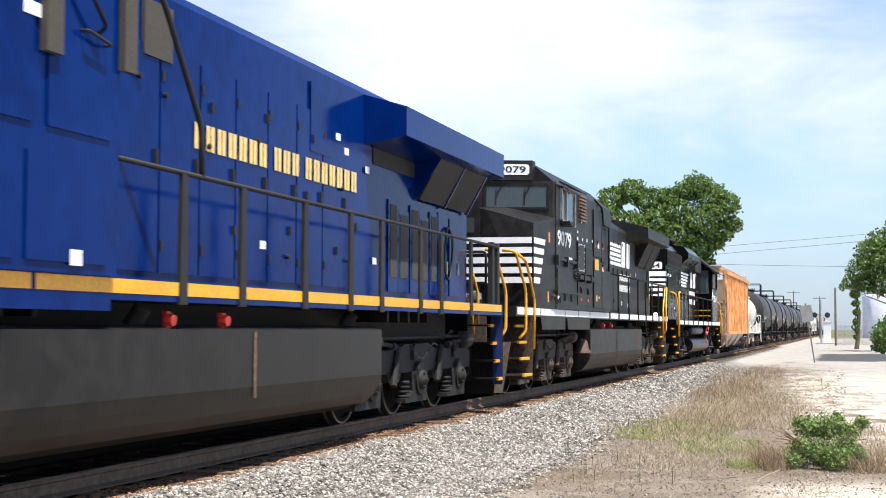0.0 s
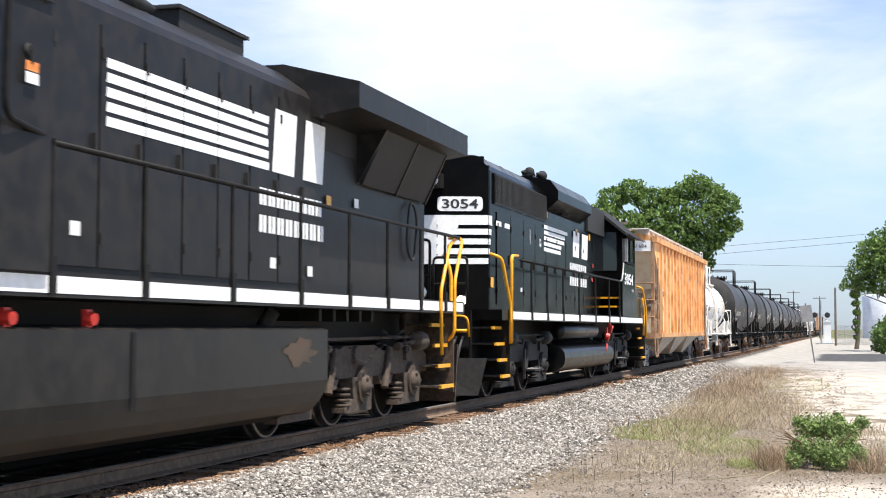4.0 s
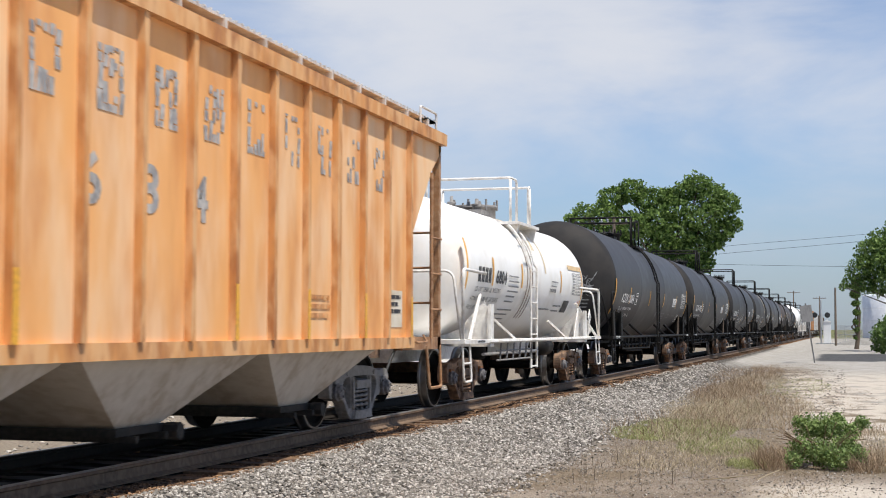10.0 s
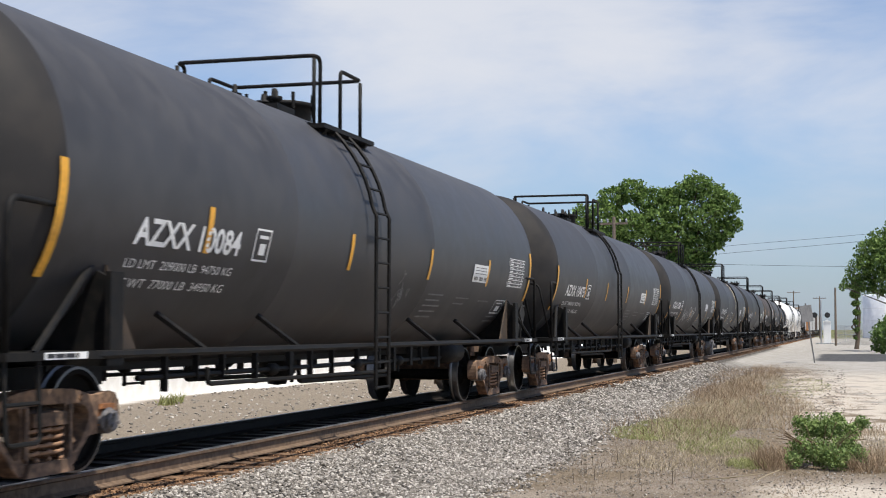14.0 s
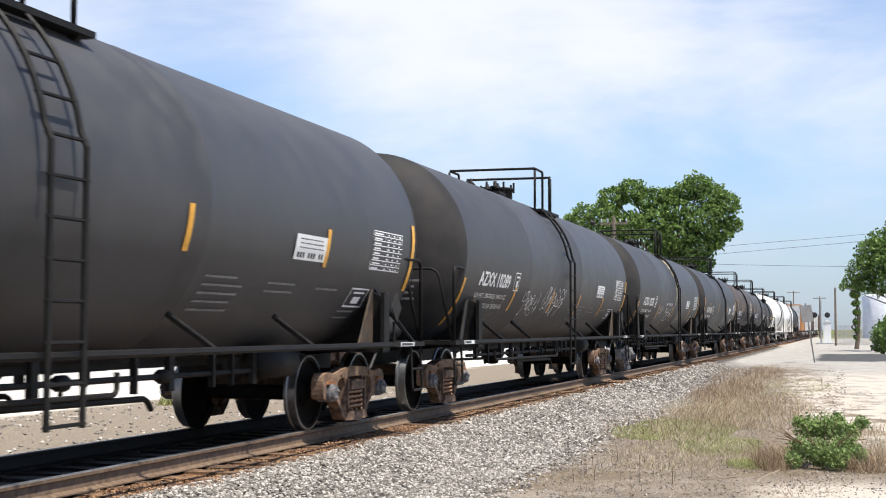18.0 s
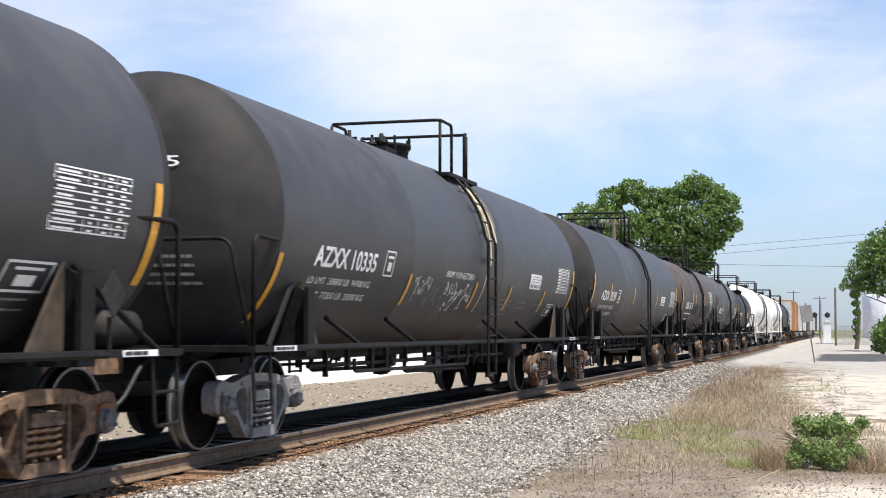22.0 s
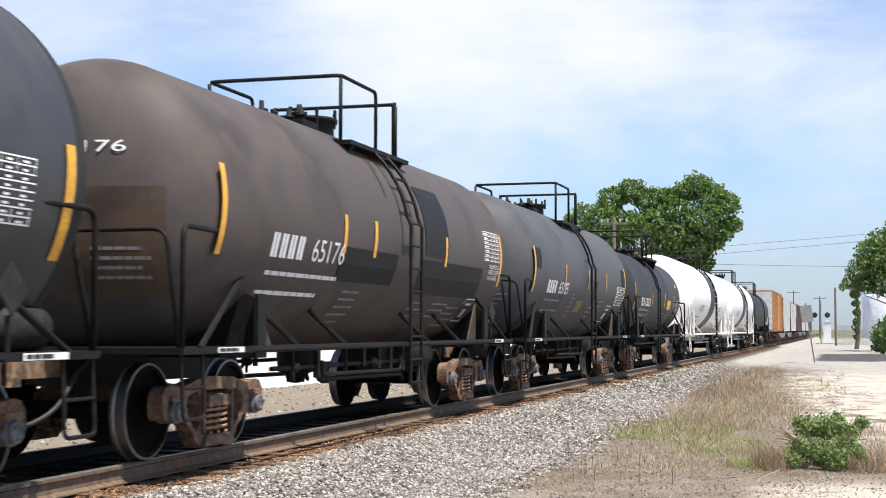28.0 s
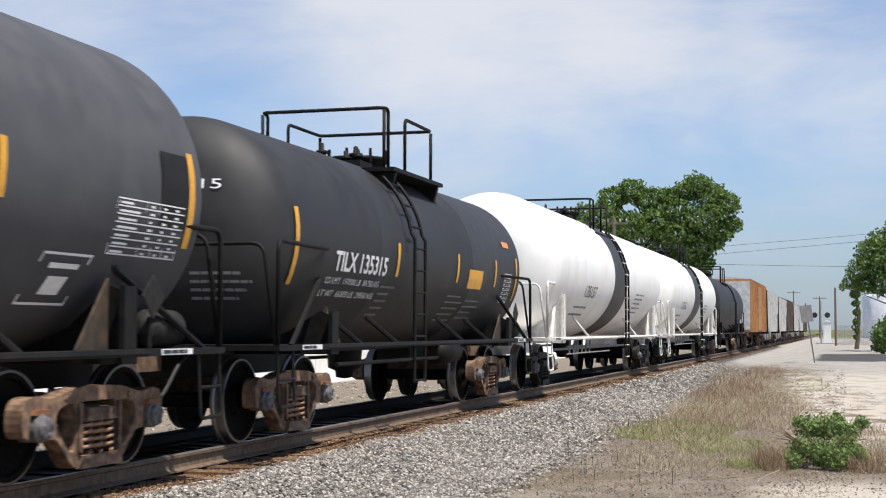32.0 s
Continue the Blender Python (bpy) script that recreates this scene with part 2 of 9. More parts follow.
# ---------------------------------------------------------------- mesh helpers
def box(bm, x0, x1, y0, y1, z0, z1, mi=0):
    v = [bm.verts.new((x, y, z)) for x in (x0, x1) for y in (y0, y1) for z in (z0, z1)]
    for f in ((0, 1, 3, 2), (4, 6, 7, 5), (0, 4, 5, 1), (2, 3, 7, 6), (0, 2, 6, 4), (1, 5, 7, 3)):
        bm.faces.new([v[i] for i in f]).material_index = mi
    return v


def prism(bm, pts, a, b, axis="x", mi=0):
    """A polygon, extruded from a to b along an axis. pts: (y, z) for x, (x, z) for y, (x, y) for z."""
    if axis == "x":
        at = lambda p, h: (h, p[0], p[1])
    elif axis == "y":
        at = lambda p, h: (p[0], h, p[1])
    else:
        at = lambda p, h: (p[0], p[1], h)
    lo, hi = [bm.verts.new(at(p, a)) for p in pts], [bm.verts.new(at(p, b)) for p in pts]
    bm.faces.new(lo).material_index = mi
    bm.faces.new(hi[::-1]).material_index = mi
    for i in range(len(pts)):
        j = (i + 1) % len(pts)
        bm.faces.new((lo[i], hi[i], hi[j], lo[j])).material_index = mi
    return lo, hi


def rod(bm, p, q, r, seg=8, r2=None, mi=0):
    p, q = Vector(p), Vector(q)
    d = (q - p).normalized()
    a = d.orthogonal().normalized()
    b = d.cross(a)
    r2 = r if r2 is None else r2
    rings = [[bm.verts.new(c + (a * math.cos(t) + b * math.sin(t)) * k) for t in [2 * math.pi * i / seg for i in range(seg)]] for c, k in ((p, r), (q, r2))]
    bm.faces.new(rings[0][::-1]).material_index = mi
    bm.faces.new(rings[1]).material_index = mi
    for i in range(seg):
        bm.faces.new((rings[0][i], rings[0][(i + 1) % seg], rings[1][(i + 1) % seg], rings[1][i])).material_index = mi


def pipe(bm, pts, r, seg=6, closed=False, mi=0):
    """A bent round bar along pts."""
    pts = [Vector(p) for p in pts]
    n = len(pts)
    rings, a = [], None
    for i, p in enumerate(pts):
        before, after = pts[i - 1] if i or closed else p, pts[(i + 1) % n] if i < n - 1 or closed else p
        d = ((p - before).normalized() + (after - p).normalized()).normalized()
        a = d.orthogonal().normalized() if a is None else (a - d * a.dot(d)).normalized()
        b = d.cross(a)
        rings.append([bm.verts.new(p + (a * math.cos(t) + b * math.sin(t)) * r) for t in [2 * math.pi * k / seg for k in range(seg)]])
    for i in range(n if closed else n - 1):
        u, v = rings[i], rings[(i + 1) % n]
        for k in range(seg):
            bm.faces.new((u[k], u[(k + 1) % seg], v[(k + 1) % seg], v[k])).material_index = mi
    if not closed:
        bm.faces.new(rings[0][::-1]).material_index = mi
        bm.faces.new(rings[-1]).material_index = mi


def bent(pts, r=0.12, n=4):
    """pts with their inner corners rounded."""
    pts = [Vector(p) for p in pts]
    out = [pts[0]]
    for a, b, c in zip(pts, pts[1:], pts[2:]):
        u, v = (a - b), (c - b)
        k = min(r, u.length * 0.45, v.length * 0.45)
        s, e = b + u.normalized() * k, b + v.normalized() * k
        for i in range(n + 1):
            t = i / n
            out.append(s * (1 - t) ** 2 + b * 2 * t * (1 - t) + e * t * t)
    return out + [pts[-1]]


def lathe(bm, prof, axis="x", centre=(0, 0, 0), seg=32, mi=None):
    """prof: (along, radius) pairs; closed by caps where the radius is 0. mi: a material index per step."""
    rings = []
    c = Vector(centre)
    for h, r in prof:
        ring = []
        for i in range(seg if r > 1e-6 else 1):
            t = 2 * math.pi * i / seg
            u, v = r * math.cos(t), r * math.sin(t)
            ring.append(bm.verts.new(c + Vector({"x": (h, u, v), "y": (u, h, v), "z": (u, v, h)}[axis])))
        rings.append(ring)
    for k, (p, q) in enumerate(zip(rings, rings[1:])):
        for i in range(seg):
            j = (i + 1) % seg
            face = [p[i % len(p)], p[j % len(p)], q[j % len(q)], q[i % len(q)]]
            face = list(dict.fromkeys(face))
            f = bm.faces.new(face)
            f.material_index = mi[k] if mi else 0
            f.smooth = True


def finish(bm, name, mats, bevel=0.0, smooth=False):
    if bevel:
        bmesh.ops.bevel(bm, geom=[e for e in bm.edges if len(e.link_faces) == 2 and e.calc_face_angle(0) > 0.5], offset=bevel, segments=1, affect="EDGES", clamp_overlap=True)
    bmesh.ops.recalc_face_normals(bm, faces=bm.faces)
    me = bpy.data.meshes.new(name)
    if smooth:
        for f in bm.faces:
            f.smooth = True
    bm.to_mesh(me)
    bm.free()
    for m in mats if isinstance(mats, (list, tuple)) else [mats]:
        me.materials.append(m)
    return me


def part(name, bm, mats, parent, label="", at=None, bevel=0.0, smooth=False):
    """One mesh object under a thing or part; bm may be a finished mesh, shared with alike parts."""
    me = bm if isinstance(bm, bpy.types.Mesh) else finish(bm, name, mats, bevel, smooth)
    ob = new(name, me)
    ob.parent = parent
    if at is not None:
        ob.matrix_basis = at
    if label:
        tagged(ob, label)
    return ob


def B():
    return bmesh.new()


@functools.lru_cache(maxsize=None)
def glyphs(text, bold=0.0):
    """Vertices and faces of a text in the built-in font, scaled to a unit box."""
    cu = bpy.data.curves.new("letters", "FONT")
    cu.body, cu.resolution_u, cu.offset = text, 3, bold
    ob = new("letters", cu)
    bpy.context.view_layer.update()
    me = bpy.data.meshes.new_from_object(ob)
    co = np.array([v.co[:2] for v in me.vertices])
    faces = [tuple(p.vertices) for p in me.polygons]
    bpy.data.objects.remove(ob)
    bpy.data.curves.remove(cu)
    bpy.data.meshes.remove(me)
    co = (co - co.min(0)) / (co.max(0) - co.min(0))
    return co, faces


def lettering(parent, text, place, y0, z0, w, h, mat, name="lettering", label="", slant=0.0, bold=0.0):
    """Writing on a side: place(y, z) gives the point of the surface."""
    co, faces = glyphs(text, 0.025 if bold else 0.0)
    bm = B()
    vs = [bm.verts.new(place(y0 + u * w + slant * v * h, z0 + v * h)) for u, v in co]
    for f in faces:
        try:
            bm.faces.new([vs[i] for i in f])
        except ValueError:
            pass
    return part(name, bm, mat, parent, label or f"painted lettering {text}")


def patch(bm, place, y0, y1, z0, z1, ny=1, nz=1, slant=0.0):
    """A painted rectangle that follows the surface."""
    g = [[bm.verts.new(place(y0 + (y1 - y0) * i / ny + slant * (z1 - z0) * k / nz, z0 + (z1 - z0) * k / nz)) for k in range(nz + 1)] for i in range(ny + 1)]
    for i in range(ny):
        for k in range(nz):
            bm.faces.new((g[i][k], g[i + 1][k], g[i + 1][k + 1], g[i][k + 1]))


def bars(bm, place, y0, z1, w, rows, pitch, h, rng, words=4):
    """Rows of small unreadable writing, as bars."""
    for r in range(rows):
        y, z = y0, z1 - r * pitch
        end = y0 + w * rng.uniform(0.7, 1.0)
        while y < end:
            d = min(rng.uniform(0.6, 1.5) * w / words, end - y)
            patch(bm, place, y, y + d, z - h, z)
            y += d + 0.25 * w / words / 2


def flat(x):
    return lambda y, z: (x, y, z)


def around(R, zc, x_off=0.012):
    """The side of a lying cylinder at height z."""
    def place(y, z):
        d = max(-1, min(1, (z - zc) / R))
        a = math.asin(d)
        return ((R + x_off) * math.cos(a), y, zc + (R + x_off) * math.sin(a))
    return place


# ---------------------------------------------------------------- running gear
def wheelset_mesh(r, width=0.0):
    bm = B()
    for s in (-1, 1):
        prof = [(0.60, 0.0), (0.60, 0.12), (0.665, 0.14), (0.70, r - 0.09), (0.672, r - 0.075), (0.668, r + 0.025), (0.695, r + 0.022), (0.71, r),
                (0.805, r - 0.006), (0.808, r - 0.028), (0.806, r - 0.07), (0.77, r - 0.085), (0.735, 0.17), (0.80, 0.135), (0.80, 0.0)]
        lathe(bm, [(s * a, b) for a, b in prof], "x", seg=36, mi=[0, 0, 0, 0, 0, 1, 1, 1, 1, 0, 0, 0, 0, 0])
    rod(bm, (-1.0, 0, 0), (1.0, 0, 0), 0.085, 12)
    for s in (-1, 1):
        lathe(bm, [(s * 0.93, 0.0), (s * 0.93, 0.112), (s * 1.11, 0.112), (s * 1.12, 0.095), (s * 1.155, 0.09), (s * 1.165, 0.07), (s * 1.165, 0.0)], "x", seg=20, mi=[2, 2, 2, 2, 2, 2])
        for k in range(3):
            a = 2 * math.pi * k / 3
            c = Vector((s * 1.16, 0.055 * math.cos(a), 0.055 * math.sin(a)))
            rod(bm, c, c + Vector((s * 0.022, 0, 0)), 0.018, 6, mi=2)
    for f in bm.faces:
        f.smooth = False
    return finish(bm, "wheelset", [M["wheel"], M["tread"], M["bearing"]])


WHEELSET, LOCO_WHEELSET = wheelset_mesh(0.457), wheelset_mesh(0.508)


def eased(pts, rounds=1):
    """A closed outline with its corners cut back."""
    for _ in range(rounds):
        out = []
        for (a, b), (c, d) in zip(pts, pts[1:] + pts[:1]):
            out += [(a * 0.75 + c * 0.25, b * 0.75 + d * 0.25), (a * 0.25 + c * 0.75, b * 0.25 + d * 0.75)]
        pts = out
    return pts


def holed_plate(bm, outer, holes, x0, x1):
    """A casting: an outline in (y, z) with openings through it, thick from x0 to x1."""
    front, back, edges = [], [], []
    for loop in [outer, *holes]:
        v = [bm.verts.new((x1, *q)) for q in loop]
        front.append(v)
        edges += [bm.edges.new((v[i], v[(i + 1) % len(v)])) for i in range(len(v))]
    faces = [f for f in bmesh.ops.triangle_fill(bm, use_beauty=True, use_dissolve=False, edges=edges)["geom"] if isinstance(f, bmesh.types.BMFace)]
    twin = {}
    for v in front:
        back.append([bm.verts.new((x0, q.co.y, q.co.z)) for q in v])
        twin.update(zip(v, back[-1]))
    for f in faces:
        bm.faces.new([twin[q] for q in reversed(f.verts)])
    for v, w in zip(front, back):
        for i in range(len(v)):
            j = (i + 1) % len(v)
            bm.faces.new((v[i], v[j], w[j], w[i]))


def side_frame_mesh(mat):
    """A cast frame: bowed top, rounded pedestal jaws, two windows and the spring opening."""
    bm = B()
    x0, x1 = 0.92, 1.075
    half = [(0.34, 0.755), (0.56, 0.705), (0.72, 0.675), (0.90, 0.705), (1.03, 0.695), (1.105, 0.63), (1.12, 0.53), (1.105, 0.41), (1.045, 0.375), (1.012, 0.39), (1.008, 0.545), (0.97, 0.572),
            (0.81, 0.572), (0.775, 0.545), (0.772, 0.39), (0.72, 0.35), (0.64, 0.35), (0.56, 0.29), (0.45, 0.16), (0.34, 0.085)]
    outer = eased(half + [(-y, z) for y, z in reversed(half)])
    window = [(0.345, 0.62), (0.47, 0.622), (0.60, 0.585), (0.645, 0.51), (0.61, 0.43), (0.51, 0.31), (0.42, 0.225), (0.352, 0.25)]
    opening = [(-0.27, 0.215), (-0.24, 0.19), (0.24, 0.19), (0.27, 0.215), (0.27, 0.60), (0.24, 0.63), (-0.24, 0.63), (-0.27, 0.60)]
    holed_plate(bm, outer, [eased(window), [(-y, z) for y, z in reversed(eased(window))], opening], x0, x1)
    for s in (-1, 1):
        prism(bm, [(s * 0.285, 0.20), (s * 0.335, 0.24), (s * 0.335, 0.62), (s * 0.285, 0.62)], x1 - 0.01, x1 + 0.03)
        rod(bm, (x1 - 0.02, s * 0.50, 0.665), (x1 + 0.02, s * 0.50, 0.665), 0.028, 8)
        prism(bm, [(s * 0.80, 0.60), (s * 0.98, 0.60), (s * 1.0, 0.56), (s * 0.78, 0.56)], x1 - 0.02, x1 + 0.035, mi=1)
        prism(bm, [(s * 0.79, 0.565), (s * 0.82, 0.565), (s * 0.82, 0.42), (s * 0.78, 0.42)], x1 - 0.02, x1 + 0.012, mi=1)
    prism(bm, [(-0.33, 0.09), (0.33, 0.09), (0.29, 0.195), (-0.29, 0.195)], x0 - 0.02, x1 + 0.05)
    return finish(bm, "side_frame", [mat, M["ochre"] if mat == M["rust_frame"] else mat], bevel=0.016)


def spring_mesh(mat):
    bm = B()
    pts = [(1.02 + 0.075 * math.cos(t), 0.075 * math.sin(t), 0.205 + 0.265 * t / (2 * math.pi * 4.5)) for t in np.linspace(0, 2 * math.pi * 4.5, 46)]
    pipe(bm, pts, 0.018, 5)
    return finish(bm, "coil_spring", mat, smooth=True)


def bolster_mesh(mat):
    bm = B()
    prism(bm, [(-1.12, 0.47), (-1.12, 0.575), (-1.0, 0.59), (-0.4, 0.68), (0.4, 0.68), (1.0, 0.59), (1.12, 0.575), (1.12, 0.47), (0.4, 0.36), (-0.4, 0.36)], -0.235, 0.235, "y")
    for y in (-0.42, 0.42):
        box(bm, -0.72, 0.72, y - 0.06, y + 0.06, 0.34, 0.46)
        for s in (-1, 1):
            prism(bm, [(y * 1.05, 0.28), (y * 1.05, 0.60), (y * 1.0 + (0.08 if y > 0 else -0.08), 0.60), (y + (0.1 if y > 0 else -0.1), 0.28)], s * 0.66, s * 0.80)
    return finish(bm, "bolster", mat, bevel=0.01)


TRUCKS = {k: (bolster_mesh(m), side_frame_mesh(m), spring_mesh(s)) for k, m, s in
          (("rust", M["rust_frame"], M["spring"]), ("grey", M["grey_frame"], M["grey_frame"]), ("black", M["loco_truck"], M["frame_black"]))}
SPINNING = []


def truck(parent, y, look_of="rust", axles=(-0.889, 0.889)):
    bolster, side, springs = TRUCKS[look_of]
    t = part("truck", bolster, None, parent, at=pose(0, y, 0))
    for rz in (0, 180):
        part("side_frame", side, None, t, at=pose(0, 0, 0, 0, 0, rz))
        for yy in (-0.17, 0.0, 0.17):
            part("coil_spring", springs, None, t, at=pose(0, yy, 0, 0, 0, rz))
    for a in axles:
        w = part("wheelset", WHEELSET, None, t, at=pose(0, a, 0.457))
        SPINNING.append((w, a, 0.457))
    return t


def coupler_mesh():
    bm = B()
    box(bm, -0.09, 0.09, -0.75, 0.0, 0.78, 0.95)
    prism(bm, [(-0.15, -0.75), (-0.19, -0.92), (-0.12, -1.06), (0.0, -0.98), (0.03, -0.90), (0.16, -1.02), (0.19, -0.88), (0.12, -0.75)], 0.72, 1.0, "z")
    return finish(bm, "coupler", M["rust_frame"], bevel=0.015)


COUPLER = coupler_mesh()


def hose_mesh():
    bm = B()
    pts = [(0.32, 0.25, 0.95), (0.34, 0.0, 0.85), (0.28, -0.25, 0.5), (0.16, -0.55, 0.36), (0.08, -0.75, 0.42)]
    pipe(bm, bent(pts, 0.2), 0.025, 6)
    rod(bm, (0.08, -0.73, 0.41), (0.06, -0.85, 0.46), 0.04, 8)
    return finish(bm, "air_hose", M["rubber"], smooth=True)


HOSE = hose_mesh()


def couplers(parent, half):
    """half: from the car's middle to the coupling plane."""
    for s in (-1, 1):
        rz = 0 if s < 0 else 180
        part("coupler", COUPLER, None, parent, at=pose(0, s * (half - 0.92), 0, 0, 0, rz))
        part("air_hose", HOSE, None, parent, at=pose(0, s * (half - 0.75), 0, 0, 0, rz))


MOVING = []


def vehicle(name, y, label, category, group=""):
    ob = tagged(new(name), label, category, group)
    ob.location = (0, y, 0)
    MOVING.append((ob, y))
    return ob


# ---------------------------------------------------------------- tank cars
def tank_mesh(R, zc, half, mat, head=0.55, seams=(), seg=72, more=0.48):
    bm = B()
    prof = []
    for i in range(15):
        a = math.pi / 2 * i / 14
        prof.append((-half - head * math.cos(a), R * math.sin(a) ** 0.75))
    ys = sorted({-half, half + more, *seams})
    for y in ys[1:-1]:
        prof += [(y - 0.03, R), (y - 0.015, R + 0.004), (y + 0.015, R + 0.004), (y + 0.03, R)]
    for i in range(15):
        a = math.pi / 2 * (1 - i / 14)
        prof.append((half + more + head * math.cos(a), R * math.sin(a) ** 0.75))
    n = len(prof) - 1
    lathe(bm, prof, "y", (0, 0, zc), seg, [1 if i < 14 or i >= n - 14 else 0 for i in range(n)])
    return finish(bm, "tank", [mat, M["tank_head"] if mat == M["tank_black"] else mat])


def ring_patch(bm, R, zc, y0, y1, a0, a1, off, n=24):
    """Part of a band round the tank, from angle a0 to a1 (degrees from the +x side upwards)."""
    A = [radians(a0 + (a1 - a0) * i / n) for i in range(n + 1)]
    lo = [bm.verts.new(((R + off) * math.cos(a), y0, zc + (R + off) * math.sin(a))) for a in A]
    hi = [bm.verts.new(((R + off) * math.cos(a), y1, zc + (R + off) * math.sin(a))) for a in A]
    for i in range(n):
        bm.faces.new((lo[i], hi[i], hi[i + 1], lo[i + 1]))


def scrawl(bm, place, rng, y, z, w, h, n=5, t=0.012):
    """Loose spray-can strokes: quick curved lines, crossed and doubled."""
    t = t * 0.55
    for k in range(n * 2):
        cx, cz = y + w * (0.08 + 0.84 * (k + rng.uniform(0, 1)) / (2 * n)), z + h * rng.uniform(0.3, 0.7)
        a, turn = rng.uniform(0, 6.28), rng.uniform(-0.5, 0.5)
        step = h * rng.uniform(0.05, 0.09)
        q, last = [cx, cz], None
        for i in range(rng.randint(9, 18)):
            turn += rng.uniform(-0.22, 0.22)
            if rng.random() < 0.10:
                a += rng.choice((-2.3, 2.3))
            a += turn
            q = [min(y + w, max(y, q[0] + step * math.cos(a))), min(z + h, max(z, q[1] + 1.2 * step * math.sin(a)))]
            if last:
                d = math.hypot(q[0] - last[0], q[1] - last[1]) or 1
                nx, ny = -(q[1] - last[1]) / d * t, (q[0] - last[0]) / d * t
                if d > 1e-4:
                    bm.faces.new([bm.verts.new(place(last[0] - nx, last[1] - ny)), bm.verts.new(place(q[0] - nx, q[1] - ny)),
                                  bm.verts.new(place(q[0] + nx, q[1] + ny)), bm.verts.new(place(last[0] + nx, last[1] + ny))])
            last = list(q)


def data_table(bm, place, y, z, w, h, rng, rows=7):
    """A stencilled inspection table: frame, rules and bars."""
    patch(bm, place, y, y + w, z - 0.012, z)
    patch(bm, place, y, y + w, z - h, z - h + 0.012)
    for r in range(1, rows):
        patch(bm, place, y, y + w, z - h * r / rows - 0.006, z - h * r / rows + 0.006)
    for c in (0, 0.42, 0.62, 0.8, 1):
        patch(bm, place, y + c * w - 0.005, y + c * w + 0.005, z - h, z)
    for r in range(rows):
        for c, d in ((0.03, 0.30), (0.47, 0.08), (0.67, 0.07), (0.85, 0.08)):
            zz = z - h * (r + 0.75) / rows
            patch(bm, place, y + c * w, y + (c + d * rng.uniform(0.6, 1)) * w, zz, zz + 0.30 * h / rows)


def diamond(bm, x, y, z, r=0.17, d=0.012):
    prism(bm, [(y - r, z), (y, z + r), (y + r, z), (y, z - r)], x, x + d)


